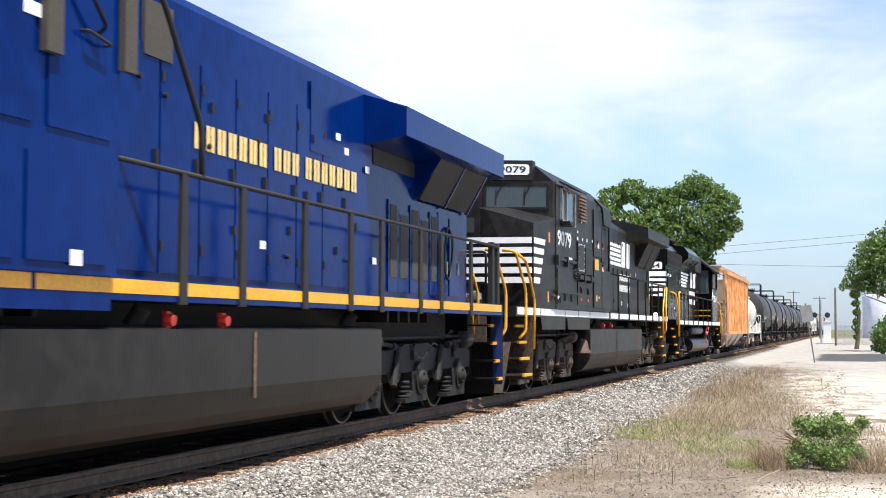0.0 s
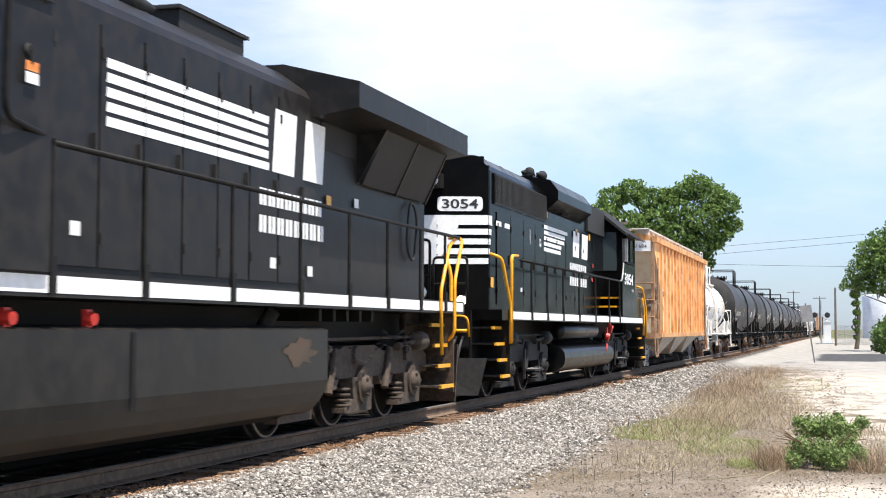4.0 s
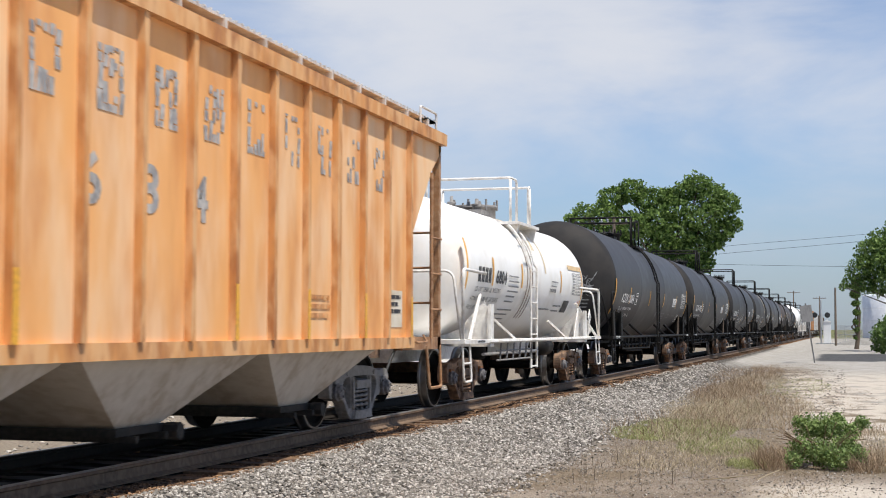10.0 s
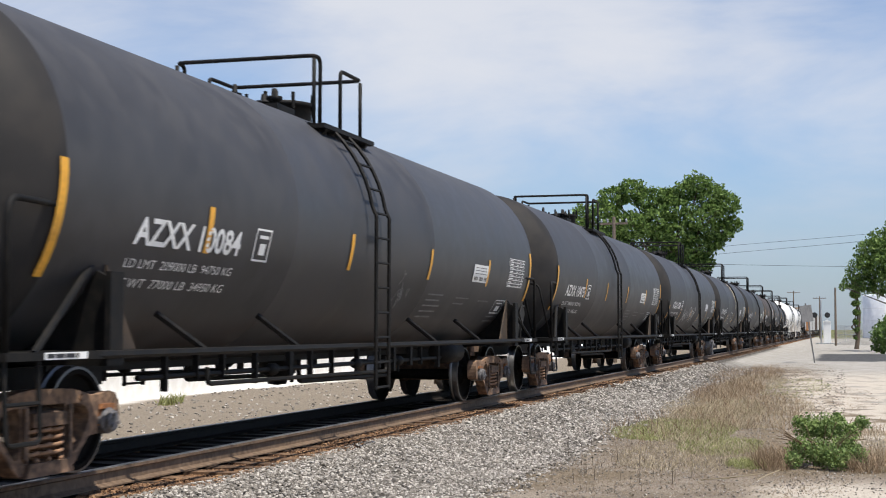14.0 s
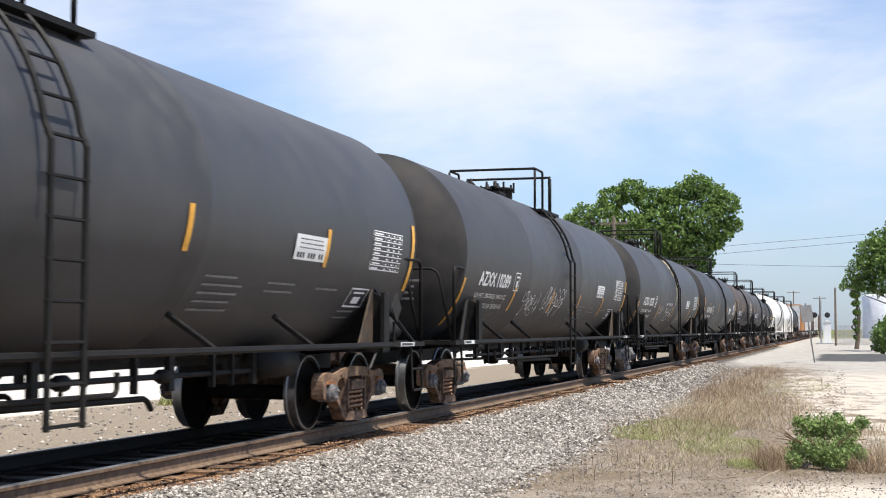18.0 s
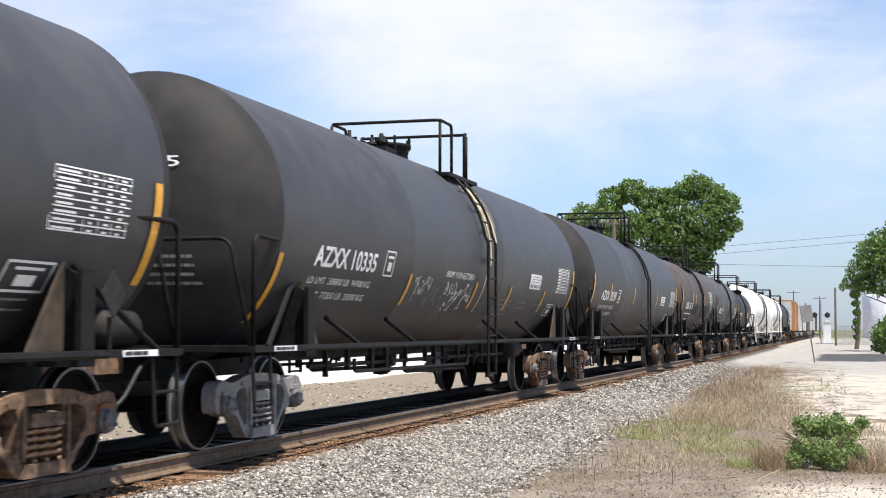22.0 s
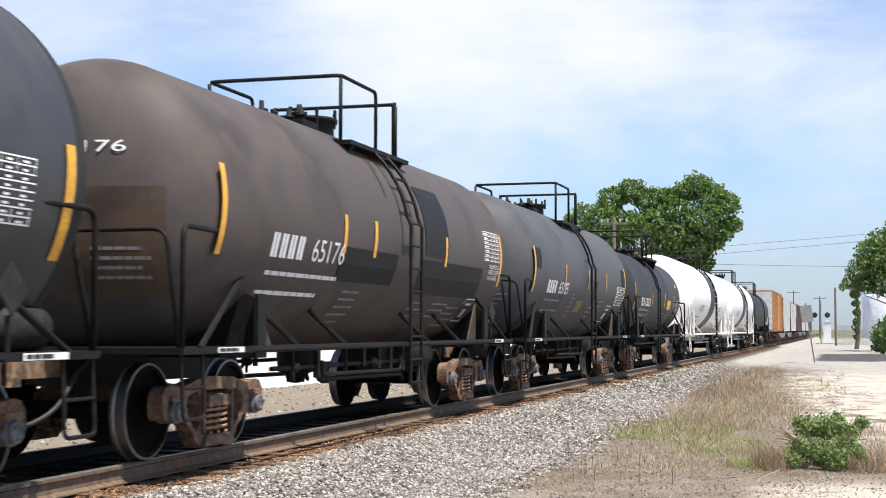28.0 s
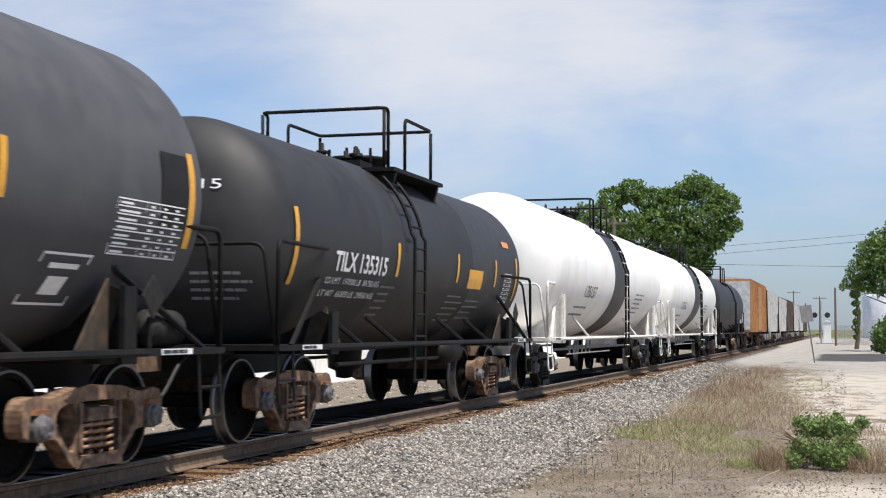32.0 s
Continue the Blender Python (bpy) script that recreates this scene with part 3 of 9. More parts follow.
def tank_car(y, label, L=18.2, R=1.44, zc=2.52, half=7.58, trucks=7.05, mats=("tank_black", "frame_black"), truck_look=("rust", "rust"), ladder=0.18,
             bows=(0.17, 0.83, 1.60, 1.73), plat_w=0.92, rail_top=4.55, marks=(), stripes=(), seams=(), coils=True, seed=1, dome=True, group="tank cars", ladder_w=0.48, full_band=None,
             band_mat=None, manway=0.0, head=0.72, end_in=0.77, number="", placard=None, mark_shift=0.0):
    rng = random.Random(seed)
    car = vehicle("tank_car", y, label, "tank car", group)
    body, steel = M[mats[0]], M[mats[1]]
    pale = mats[1] == "frame_white"
    hs = 0.66 if pale else (0.80 if R > 1.5 else 0.92)
    ex = max(0.0, R - 1.46) if not pale else 0.0
    tank = part("tank", tank_mesh(R, zc, half, body, head, seams), None, car)
    side = around(R, zc)
    place = lambda yy, z: side(yy + mark_shift, z)
    e = L / 2 - end_in
    # draft sills, saddles, end platforms, steps and rails at both ends
    for s in (-1, 1):
        bm = B()
        box(bm, -0.28, 0.28, *sorted((s * (trucks - 2.2), s * (L / 2 - 0.85))), 0.70, 1.06)
        part("draft_sill", bm, steel, car, bevel=0.01)
        yb = s * (trucks - 0.20)
        bm = B()
        box(bm, -1.47 - ex, 1.47 + ex, yb - 0.13, yb + 0.13, 0.94, 1.0)
        part("bolster_beam", bm, steel, car)
        for sx in (-1, 1):
            bm = B()
            prism(bm, [(sx * 0.35, 0.99), (sx * (1.46 + ex), 0.99), (sx * (1.46 + ex), 1.06), (sx * (1.44 + ex), zc - hs), (sx * (1.30 + ex), zc - hs + 0.07), (sx * 0.9, zc - R * 0.82), (sx * 0.35, zc - R + 0.02)], yb - 0.02, yb + 0.02, "y")
            saddle = part("saddle", bm, steel, car, bevel=0.006)
            bm = B()
            box(bm, *sorted((sx * (1.425 + ex), sx * (1.475 + ex))), yb - 0.10, yb + 0.10, 0.99, zc - hs + 0.06)
            part("saddle_flange", bm, steel, saddle, bevel=0.01)
            bm = B()
            v = [(yb - s * 0.10, zc - hs + 0.12), (yb - s * 0.58, 1.06), (yb - s * 0.10, 1.06)]
            prism(bm, v, sx * (1.30 + ex), sx * (1.325 + ex))
            part("gusset", bm, M["rust_dark"] if not pale else steel, saddle)
            # step and corner rail
            bm = B()
            pipe(bm, bent([(sx * (1.45 + ex), s * e, 1.0), (sx * (1.48 + ex), s * e, 0.42), (sx * (1.48 + ex), s * (e - 0.42), 0.42), (sx * (1.45 + ex), s * (e - 0.42), 1.0)], 0.06), 0.018)
            pipe(bm, [(sx * (1.47 + ex), s * e, 0.70), (sx * (1.47 + ex), s * (e - 0.42), 0.70)], 0.016)
            part("step", bm, steel, car)
            bm = B()
            pipe(bm, bent([(sx * (1.46 + ex), s * e, 1.05), (sx * (1.46 + ex), s * e, 2.15), (sx * (1.35 + ex), s * (trucks - 0.25), 2.15)], 0.14, 6), 0.026, 8)
            part("corner_rail", bm, steel, car, smooth=True)
            bm = B()
            pipe(bm, [(sx * (1.46 + ex), s * (e - 0.35), 1.05), (sx * (1.25 + ex), s * (trucks - 0.25), 1.8)], 0.030)
            part("end_brace", bm, steel, car)
            # stencilled strip on the edge of the end platform
            bm = B()
            y0, y1 = sorted((s * (trucks + 0.28), s * (trucks + 0.86)))
            patch(bm, lambda a, z, k=sx: (k * (1.505 + ex), a, z), y0, y1, 1.005, 1.058)
            strip = part("stencil_strip", bm, M["white"], car, "white strip with dark brake shoe stencil")
            bm = B()
            bars(bm, lambda a, z, k=sx: (k * (1.508 + ex), a, z), y0 + 0.03, 1.048, 0.5, 1, 0.1, 0.032, rng, 5)
            tagged(part("stencil", bm, M["ink"], strip), kind="stuff")
        bm = B()
        box(bm, -1.5 - ex, 1.5 + ex, *sorted((s * (trucks + 0.05), s * (e + 0.04))), 1.00, 1.06)
        part("end_platform", bm, steel, car, bevel=0.008)
        bm = B()
        pipe(bm, bent([(1.44 + ex, s * (e + 0.02), 1.05), (1.30, s * (e + 0.02), 2.12), (-1.30, s * (e + 0.02), 2.12), (-1.44 - ex, s * (e + 0.02), 1.05)], 0.14), 0.022)
        part("end_handrail", bm, steel, car, smooth=True)
        # long side rail and its struts
        bm = B()
        pipe(bm, [(s * (1.47 + ex), -trucks - 0.1, 1.03), (s * (1.47 + ex), trucks + 0.1, 1.03)], 0.035)
        part("side_rail", bm, steel, car)
        for f in (-0.56, 0.47) if pale else (-0.74, -0.43, 0.29, 0.63):
            bm = B()
            pipe(bm, [(s * (1.46 + ex), f * trucks, 1.03), (s * (1.13 + ex), f * trucks - 0.35, zc - R * 0.68)], 0.032)
            part("rail_strut", bm, steel, car)
        truck(car, s * trucks, truck_look[0 if s < 0 else 1])
    couplers(car, L / 2)
    # walkway over the tank: two bow rails, open between them over the ladder
    ba, bb, bc, bd = bows
    over = M["frame_black"] if full_band else steel
    deck_z = rail_top - 0.88
    for sx in (-1, 1):
        bm = B()
        box(bm, *sorted((sx * 0.46, sx * 1.10)), ba - 0.1, bd + 0.06, deck_z - 0.02, deck_z + 0.035)
        deck = part("walk_platform", bm, over, car)
        for yy in (ba + 0.1, bd - 0.1):
            bm = B()
            prism(bm, [(sx * 0.55, deck_z), (sx * 1.08, deck_z), (sx * 1.0, zc + math.sqrt(R * R - 1.0) - 0.02), (sx * 0.7, zc + math.sqrt(R * R - 0.49) - 0.02)], yy - 0.04, yy + 0.04, "y")
            part("platform_bracket", bm, over, deck)
    r, w = 0.026, plat_w
    for a, b, drop in ((ba, bb, 0.0), (bd, bc, 0.03)):
        t = rail_top - drop
        bm = B()
        pipe(bm, bent([(-w, b, deck_z), (-w, b, t), (-w, a, t), (w, a, t), (w, b, t), (w, b, deck_z)], 0.09, 5), r, 8)
        bow = part("platform_handrail", bm, over, car, smooth=True)
        for sx in (-1, 1):
            bm = B()
            pipe(bm, [(sx * w, a, deck_z), (sx * w, a, t - 0.03)], r, 8)
            part("rail_post", bm, over, bow, smooth=True)
    # hatch, valves and vent
    top = zc + R
    fitting = M["frame_black"] if full_band else (M["grey_frame"] if pale else steel)
    if dome:
        bm = B()
        lathe(bm, [(top - 0.1, 0.42), (top + 0.12, 0.42), (top + 0.13, 0.47), (top + 0.18, 0.47), (top + 0.19, 0.36), (top + 0.24, 0.0)], "z", (0, manway, 0), 24)
        hatch = part("manway", bm, fitting, car)
        for k in range(8):
            a = 2 * math.pi * k / 8
            bm = B()
            rod(bm, (0.46 * math.cos(a), manway + 0.46 * math.sin(a), top + 0.08), (0.46 * math.cos(a), manway + 0.46 * math.sin(a), top + 0.29), 0.025, 6)
            part("swing_bolt", bm, fitting, hatch)
    bm = B()
    box(bm, -0.42, 0.42, manway - 1.05, manway - 0.5, top - 0.06, top + 0.03)
    plate = part("valve_plate", bm, fitting, car)
    for k, (xx, yy, hh, rr) in enumerate(((0.25, -0.75, 0.20, 0.07), (-0.2, -0.95, 0.24, 0.06), (0.05, -0.62, 0.16, 0.07), (-0.32, -0.68, 0.14, 0.05), (0.36, -0.95, 0.13, 0.05))):
        bm = B()
        lathe(bm, [(top, rr), (top + hh * 0.6, rr), (top + hh * 0.62, rr * 1.5), (top + hh * 0.8, rr * 1.5), (top + hh * 0.82, rr * 0.6), (top + hh + 0.06, rr * 0.5), (top + hh + 0.07, 0.0)], "z", (xx, manway + yy, 0), 10)
        part("valve", bm, fitting, plate)
    # ladders follow the tank's side
    for s in (-1, 1):
        ly0, ly1 = ladder, ladder + ladder_w
        arc = [(zc + (R + 0.10) * math.sin(a), (R + 0.10) * math.cos(a)) for a in [radians(v) for v in range(-8, 52, 6)]]
        path = [(0.50, R + 0.13), (zc + 0.16, R + 0.13)] + arc[3:]
        bm = B()
        for yy in (ly0, ly1):
            pipe(bm, [(s * x, yy, z) for z, x in path], 0.026)
        frame_ob = part("ladder", bm, over, car)
        zz = 0.53
        while zz < path[-1][0]:
            for (z1, x1), (z2, x2) in zip(path, path[1:]):
                if z1 <= zz < z2:
                    x = x1 + (x2 - x1) * (zz - z1) / (z2 - z1)
                    bm = B()
                    pipe(bm, [(s * x, ly0 - 0.04, zz), (s * x, ly1 + 0.04, zz)], 0.016, 5)
                    part("rung", bm, steel, frame_ob)
            zz += 0.30
    # end brake wheel
    bm = B()
    wheel_pts = [(0.55 + 0.28 * math.cos(t), e + 0.05, 1.55 + 0.28 * math.sin(t)) for t in np.linspace(0, 2 * math.pi, 19)[:-1]]
    pipe(bm, wheel_pts, 0.02, 6, closed=True)
    for k in range(4):
        a = math.pi * k / 4
        pipe(bm, [(0.55 + 0.28 * math.cos(a), e + 0.05, 1.55 + 0.28 * math.sin(a)), (0.55 - 0.28 * math.cos(a), e + 0.05, 1.55 - 0.28 * math.sin(a))], 0.014)
    box(bm, 0.5, 0.6, e - 0.2, e + 0.03, 1.0, 1.58)
    part("brake_wheel", bm, steel, car)
    # air reservoir and piping below
    bm = B()
    lathe(bm, [(trucks - 2.75, 0.0), (trucks - 2.72, 0.18), (trucks - 1.85, 0.18), (trucks - 1.82, 0.0)], "y", (0.9, 0, 0.86), 14)
    part("brake_reservoir", bm, M["frame_black"], car)
    if pale:
        bm = B()
        for zz in (0.70, 0.86):
            pipe(bm, [(1.40, -trucks + 0.8, zz), (1.40, -0.95, zz)], 0.016)
        lattice = part("safety_rail", bm, M["grey_frame"], car)
        for k in range(6):
            yy = -trucks + 1.0 + 0.48 * k
            bm = B()
            pipe(bm, [(1.40, yy, 0.68), (1.43, yy, 1.03)], 0.018)
            part("rail_post", bm, M["grey_frame"], lattice)
    bm = B()
    box(bm, -0.3, 0.3, -trucks + 1.2, trucks - 1.2, zc - R - 0.04, zc - R + 0.05)
    part("belly_plate", bm, steel, car)
    for s in (-1, 1):
        bm = B()
        lathe(bm, [(trucks + 0.42, 0.0), (trucks + 0.45, 0.13), (trucks + 0.52, 0.17), (trucks + 1.0, 0.17), (trucks + 1.07, 0.12), (trucks + 1.1, 0.0)], "y", (1.2, 0, 1.23), 16) if s > 0 else \
            lathe(bm, [(-trucks - 1.1, 0.0), (-trucks - 1.07, 0.12), (-trucks - 1.0, 0.17), (-trucks - 0.52, 0.17), (-trucks - 0.45, 0.13), (-trucks - 0.42, 0.0)], "y", (-1.2, 0, 1.23), 16)
        part("end_cylinder", bm, M["frame_white"] if pale else M["loco_truck"], car)
    # steam pipes below the belly, hung from uneven brackets
    a, b = -trucks + 1.7, trucks - 2.7
    pipe_mat = M["grey_frame"] if pale else steel
    for sx in (-1, 1):
        runs = [([(sx * 0.92, a, 0.78), (sx * 0.92, b, 0.78)], 0.028)]
        if coils:
            runs += [(bent([(sx * 1.18, a + 0.9, 0.86), (sx * 1.18, a + 0.9, 0.70), (sx * 1.18, 0.9, 0.67), (sx * 1.18, 0.9, 0.86)], 0.08), 0.024),
                     (bent([(sx * 0.75, -1.1, 0.86), (sx * 0.75, -1.1, 0.60), (sx * 0.75, 2.2, 0.57), (sx * 0.75, 2.3, 0.46)], 0.08), 0.03)]
        for pts, r in runs:
            bm = B()
            pipe(bm, pts, r)
            line = part("heater_pipe", bm, pipe_mat, car)
            if coils:
                yy = a + rng.uniform(0.3, 0.6)
                while pts is runs[0][0] and yy < b:
                    bm = B()
                    box(bm, *sorted((sx * 0.90, sx * 0.96)), yy, yy + rng.choice((0.03, 0.05, 0.10)), rng.choice((0.70, 0.74, 0.64)), 0.98)
                    part("pipe_hanger", bm, pipe_mat, line)
                    yy += rng.uniform(0.45, 1.0)
        if coils:
            for yy in (-2.4, 0.35, 2.1):
                bm = B()
                lathe(bm, [(0.0, 0.0), (0.0, 0.05), (0.05, 0.07), (0.16, 0.07), (0.20, 0.05), (0.22, 0.0)], "y", (sx * 0.92, yy, 0.78), 10)
                rod(bm, (sx * 0.92, yy + 0.1, 0.62), (sx * 0.92, yy + 0.1, 0.78), 0.022, 6)
                part("steam_valve", bm, pipe_mat, car)
    bm = B()
    lathe(bm, [(0.50, 0.0), (0.52, 0.12), (0.62, 0.14), (0.66, 0.24), (1.2, 0.28), (1.2, 0.0)], "z", (0, 0.0, 0), 16)
    part("bottom_outlet", bm, M["frame_black"], car)
    # placard holders
    for s in (1,):
        for sx in (-1, 1):
            bm = B()
            diamond(bm, sx * (1.478 + ex), s * (trucks + 0.16), 1.50, 0.19)
            holder = part("placard_holder", bm, M["frame_white"] if pale else M["loco_truck"], car)
            bm = B()
            pipe(bm, [(sx * (1.45 + ex), s * (trucks + 0.16), 1.05), (sx * (1.45 + ex), s * (trucks + 0.16), 1.32)], 0.02)
            part("holder_post", bm, steel, holder)
            if placard:
                bm = B()
                diamond(bm, sx * (1.490 + ex) if sx > 0 else -1.495, s * (trucks + 0.16), 1.50, 0.165, 0.004)
                part("placard", bm, M["white"], holder, "white diamond hazard placard")
                if sx > 0:
                    up = flat(1.4965)
                    lettering(holder, placard, up, s * (trucks + 0.16) - 0.10, 1.46, 0.20, 0.075, M["ink"])
    if full_band:
        bm = B()
        ring_patch(bm, R, zc, full_band[0], full_band[1], -88, 268, 0.006, 72)
        part("band", bm, M[band_mat], car, "black painted band round the tank")
    for yy, z0, z1, wid in stripes:
        bm = B()
        patch(bm, place, yy, yy + wid, z0, z1, 1, 8)
        part("reflector_stripe", bm, M["yellow"], car, "yellow reflective strip")
    if number:
        def on_head(u, z):
            q = min(0.98, math.hypot(u, z - zc) / R)
            return (u, -half - head * math.sqrt(1 - q ** 2.667) - 0.015, z)
        lettering(car, number, on_head, -0.12, zc + 0.44, 0.80, 0.11, M["white"])
        bm = B()
        bars(bm, on_head, -0.30, zc + 0.34, 0.6, 2, 0.13, 0.07, rng, 2)
        bars(bm, on_head, 0.35, zc - 0.45, 0.65, 4, 0.09, 0.032, rng, 7)
        tagged(part("small_print", bm, M["grey_mark"], car, "rows of small stencilled writing"), kind="stuff")
    for m in marks:
        m(car, place, rng)
    return car


def text(t, y, z, w, h, mat="white", bold=0.0, slant=0.0):
    return lambda car, place, rng: lettering(car, t, place, y, z, w, h, M[mat], bold=bold, slant=slant)


def small_print(y, z, w, rows, pitch=0.11, h=0.06, mat="grey_mark", words=4):
    def go(car, place, rng):
        bm = B()
        bars(bm, place, y, z, w, rows, pitch, h * 0.62, rng, words + 8)
        tagged(part("small_print", bm, M[mat], car, "rows of small unreadable stencilled writing"), kind="stuff")
    return go


def table(y, z, w, h, mat="white", rows=7):
    def go(car, place, rng):
        bm = B()
        data_table(bm, place, y, z, w, h, rng, rows)
        part("inspection_table", bm, M[mat], car, "stencilled inspection table")
    return go


def square(y, z, w, h, mat="white", name="plate", fill=True, nz=2, label=""):
    def go(car, place, rng):
        bm = B()
        if fill:
            patch(bm, place, y, y + w, z, z + h, 2, nz)
        else:
            for a in ((y, y + w, z, z + 0.02), (y, y + w, z + h - 0.02, z + h), (y, y + 0.02, z, z + h), (y + w - 0.02, y + w, z, z + h)):
                patch(bm, place, *a)
            patch(bm, place, y + w * 0.3, y + w * 0.7, z + h * 0.2, z + h * 0.55)
            patch(bm, place, y + w * 0.2, y + w * 0.8, z + h * 0.7, z + h * 0.8)
        part(name, bm, M[mat], car, label)
    return go


def notice(y, z, w, h):
    """A white notice with bars of dark writing."""
    def go(car, place, rng):
        square(y, z, w, h, "white", "notice", label="white notice with dark writing")(car, place, rng)
        up = lambda a, b: tuple(Vector(place(a, b)) + Vector((0.004, 0, 0)))
        bm = B()
        for k in range(10):
            if k not in (3, 7):
                patch(bm, up, y + (0.08 + 0.085 * k) * w, y + (0.08 + 0.085 * k + 0.055) * w, z + 0.10 * h, z + 0.30 * h)
        for k in range(3):
            yy = y + 0.12 * w
            while yy < y + 0.84 * w:
                d = w * rng.uniform(0.04, 0.12)
                patch(bm, up, yy, yy + d, z + (0.46 + 0.17 * k) * h, z + (0.51 + 0.17 * k) * h)
                yy += d + 0.03 * w
        tagged(part("notice_writing", bm, M["ink"], car, "dark bars of writing"), kind="stuff")
    return go


def graffiti(y, z, w, h, n=6, mat="white", t=0.012):
    def go(car, place, rng):
        bm = B()
        scrawl(bm, place, rng, y, z, w, h, n, t)
        tagged(part("graffiti", bm, M[mat], car, "loose scrawled spray-paint graffiti"), kind="stuff")
    return go


def letter_bars(parent, place, y0, z0, h, w, gap, counts, mat, label):
    """A company name as plain upright bars, two for each letter's width."""
    y = y0
    for n in counts:
        for k in range(n):
            for u in (0.0, 0.53):
                bm = B()
                patch(bm, place, y + w * u, y + w * (u + 0.43), z0, z0 + h)
                part("name_bar", bm, mat, parent, label)
            y += w + gap
        y += w * 0.75


def blotch(bm, place, y, z, ry, rz, rng, n=14):
    """An irregular stain that follows the surface."""
    rim = [rng.uniform(0.6, 1.15) for _ in range(n)]
    bm.faces.new([bm.verts.new(place(y + ry * r * math.cos(6.2832 * i / n), z + rz * r * math.sin(6.2832 * i / n))) for i, r in enumerate(rim)])


def stain(car, place, rng):
    """Yellow spill and dark bands beside the ladder."""
    bm = B()
    ring_patch(bm, 1.24, 2.24, 0.02, 0.55, 26, 95, 0.006)
    part("spill_stain", bm, M["spill"], car, "yellowish spill stain below the hatch")
    bm = B()
    ring_patch(bm, 1.24, 2.24, 1.0, 1.12, 5, 95, 0.006)
    part("spill_streak", bm, M["spill"], car, "thin yellowish spill streak")
    for y0 in (-0.62, -0.42, -0.2):
        bm = B()
        ring_patch(bm, 1.24, 2.24, y0, y0 + 0.05, -40, 95, 0.008)
        part("hoop", bm, M["rust_frame"], car, "rust-streaked steel hoop")


def spill(car, place, rng):
    """Cream streaks that ran down from the hatch."""
    for k, (y0, w, a) in enumerate(((0.80, 0.05, -36), (0.94, 0.07, -6), (1.06, 0.12, 8), (1.21, 0.10, -4), (1.34, 0.07, 6), (1.50, 0.03, 18), (1.62, 0.02, 26), (0.70, 0.02, 40))):
        bm = B()
        ring_patch(bm, 1.55, 2.42, y0, y0 + w, a, 80, 0.007)
        part("spill_streak", bm, M["spill"], car, "dried cream spill streak")


def owner_blocks(y, z, mat):
    def go(car, place, rng):
        letter_bars(car, place, y, z, 0.25, 0.17, 0.06, (4,), M[mat], "plain bars in place of the owner mark")
    return go


# ---------------------------------------------------------------- the train's tank cars
def stencils(number, load="209000 LB  94750 KG", weight="77000 LB  34950 KG", tags=(), at=0.0, lights=()):
    return [text(number, -6.38 + at, 1.925, 2.03, 0.235, bold=0.025), square(-4.02 + at, 1.90, 0.36, 0.32, fill=False, name="plate_mark"),
            text("LD LMT  " + load, -6.40 + at, 1.74, 2.04, 0.075), text("LT WT  " + weight, -6.42 + at, 1.58, 2.04, 0.075),
            notice(4.20 + at, 1.97, 0.90, 0.27), table(6.62, 2.44, 1.12, 0.48, rows=8),
            small_print(2.35, 1.74, 0.95, 5, 0.078, 0.035), small_print(3.8, 1.72, 0.75, 2, 0.085, 0.035), small_print(5.15, 1.70, 0.9, 1, 0.1, 0.04),
            square(6.3, 1.50, 0.62, 0.23, fill=False, name="load_mark"), small_print(6.25, 1.46, 0.7, 2, 0.075, 0.03), *tags]


def reflectors(*ys):
    return [(-7.45, 1.62, 2.50, 0.11)] + [(y, 1.92, 2.34, 0.10) for y in ys] + [(8.14, 1.74, 2.60, 0.12)]


def low_reflectors(*ys):
    return [(-7.35, 1.30, 2.02, 0.11)] + [(y, 1.56, 1.97, 0.10) for y in ys] + [(8.14, 1.60, 2.45, 0.12)]


def end_graffiti(car, place, rng):
    """Chalky strokes on the tank's end and shoulder."""
    R, zc, half, head = 1.55, 2.42, 7.58, 0.72

    def on_head(u, z):
        q = min(0.98, math.hypot(u, z - zc) / R)
        return (u, -half - head * math.sqrt(1 - q ** 2.667) - 0.02, z)
    for u, z, w, h, n in ((-0.15, 2.35, 0.85, 0.75, 7), (0.45, 2.05, 0.75, 0.6, 7)):
        bm = B()
        scrawl(bm, on_head, rng, u, z, w, h, n, 0.012)
        tagged(part("graffiti", bm, M["grey_mark"], car, "chalky white spray-paint strokes on the tank end"), kind="stuff")


EARLY, LATE = (-1.10, -0.90, -0.20, 0.55), (0.17, 0.83, 1.60, 1.73)
AZ = dict(seams=(-3.1, 1.9), R=1.55, zc=2.42, mark_shift=-0.24)
tank_car(104.50, "black tank car with chalky graffiti on its end and rusty trucks", seed=1, stripes=reflectors(-4.95, -1.2, 2.0, 5.2), bows=EARLY, ladder=-0.95, number="10084", **AZ,
         marks=stencils("AZXX 10084", tags=[graffiti(0.7, 1.5, 0.7, 0.5, 3, "grey_mark"), end_graffiti], at=0.15))
tank_car(122.65, "black tank car with plain white stencils and yellow reflectors", seed=2, stripes=reflectors(-4.28, -1.50, 1.70, 5.08), bows=EARLY, ladder=-0.95, number="10475", **AZ, marks=stencils("AZXX 10475"))
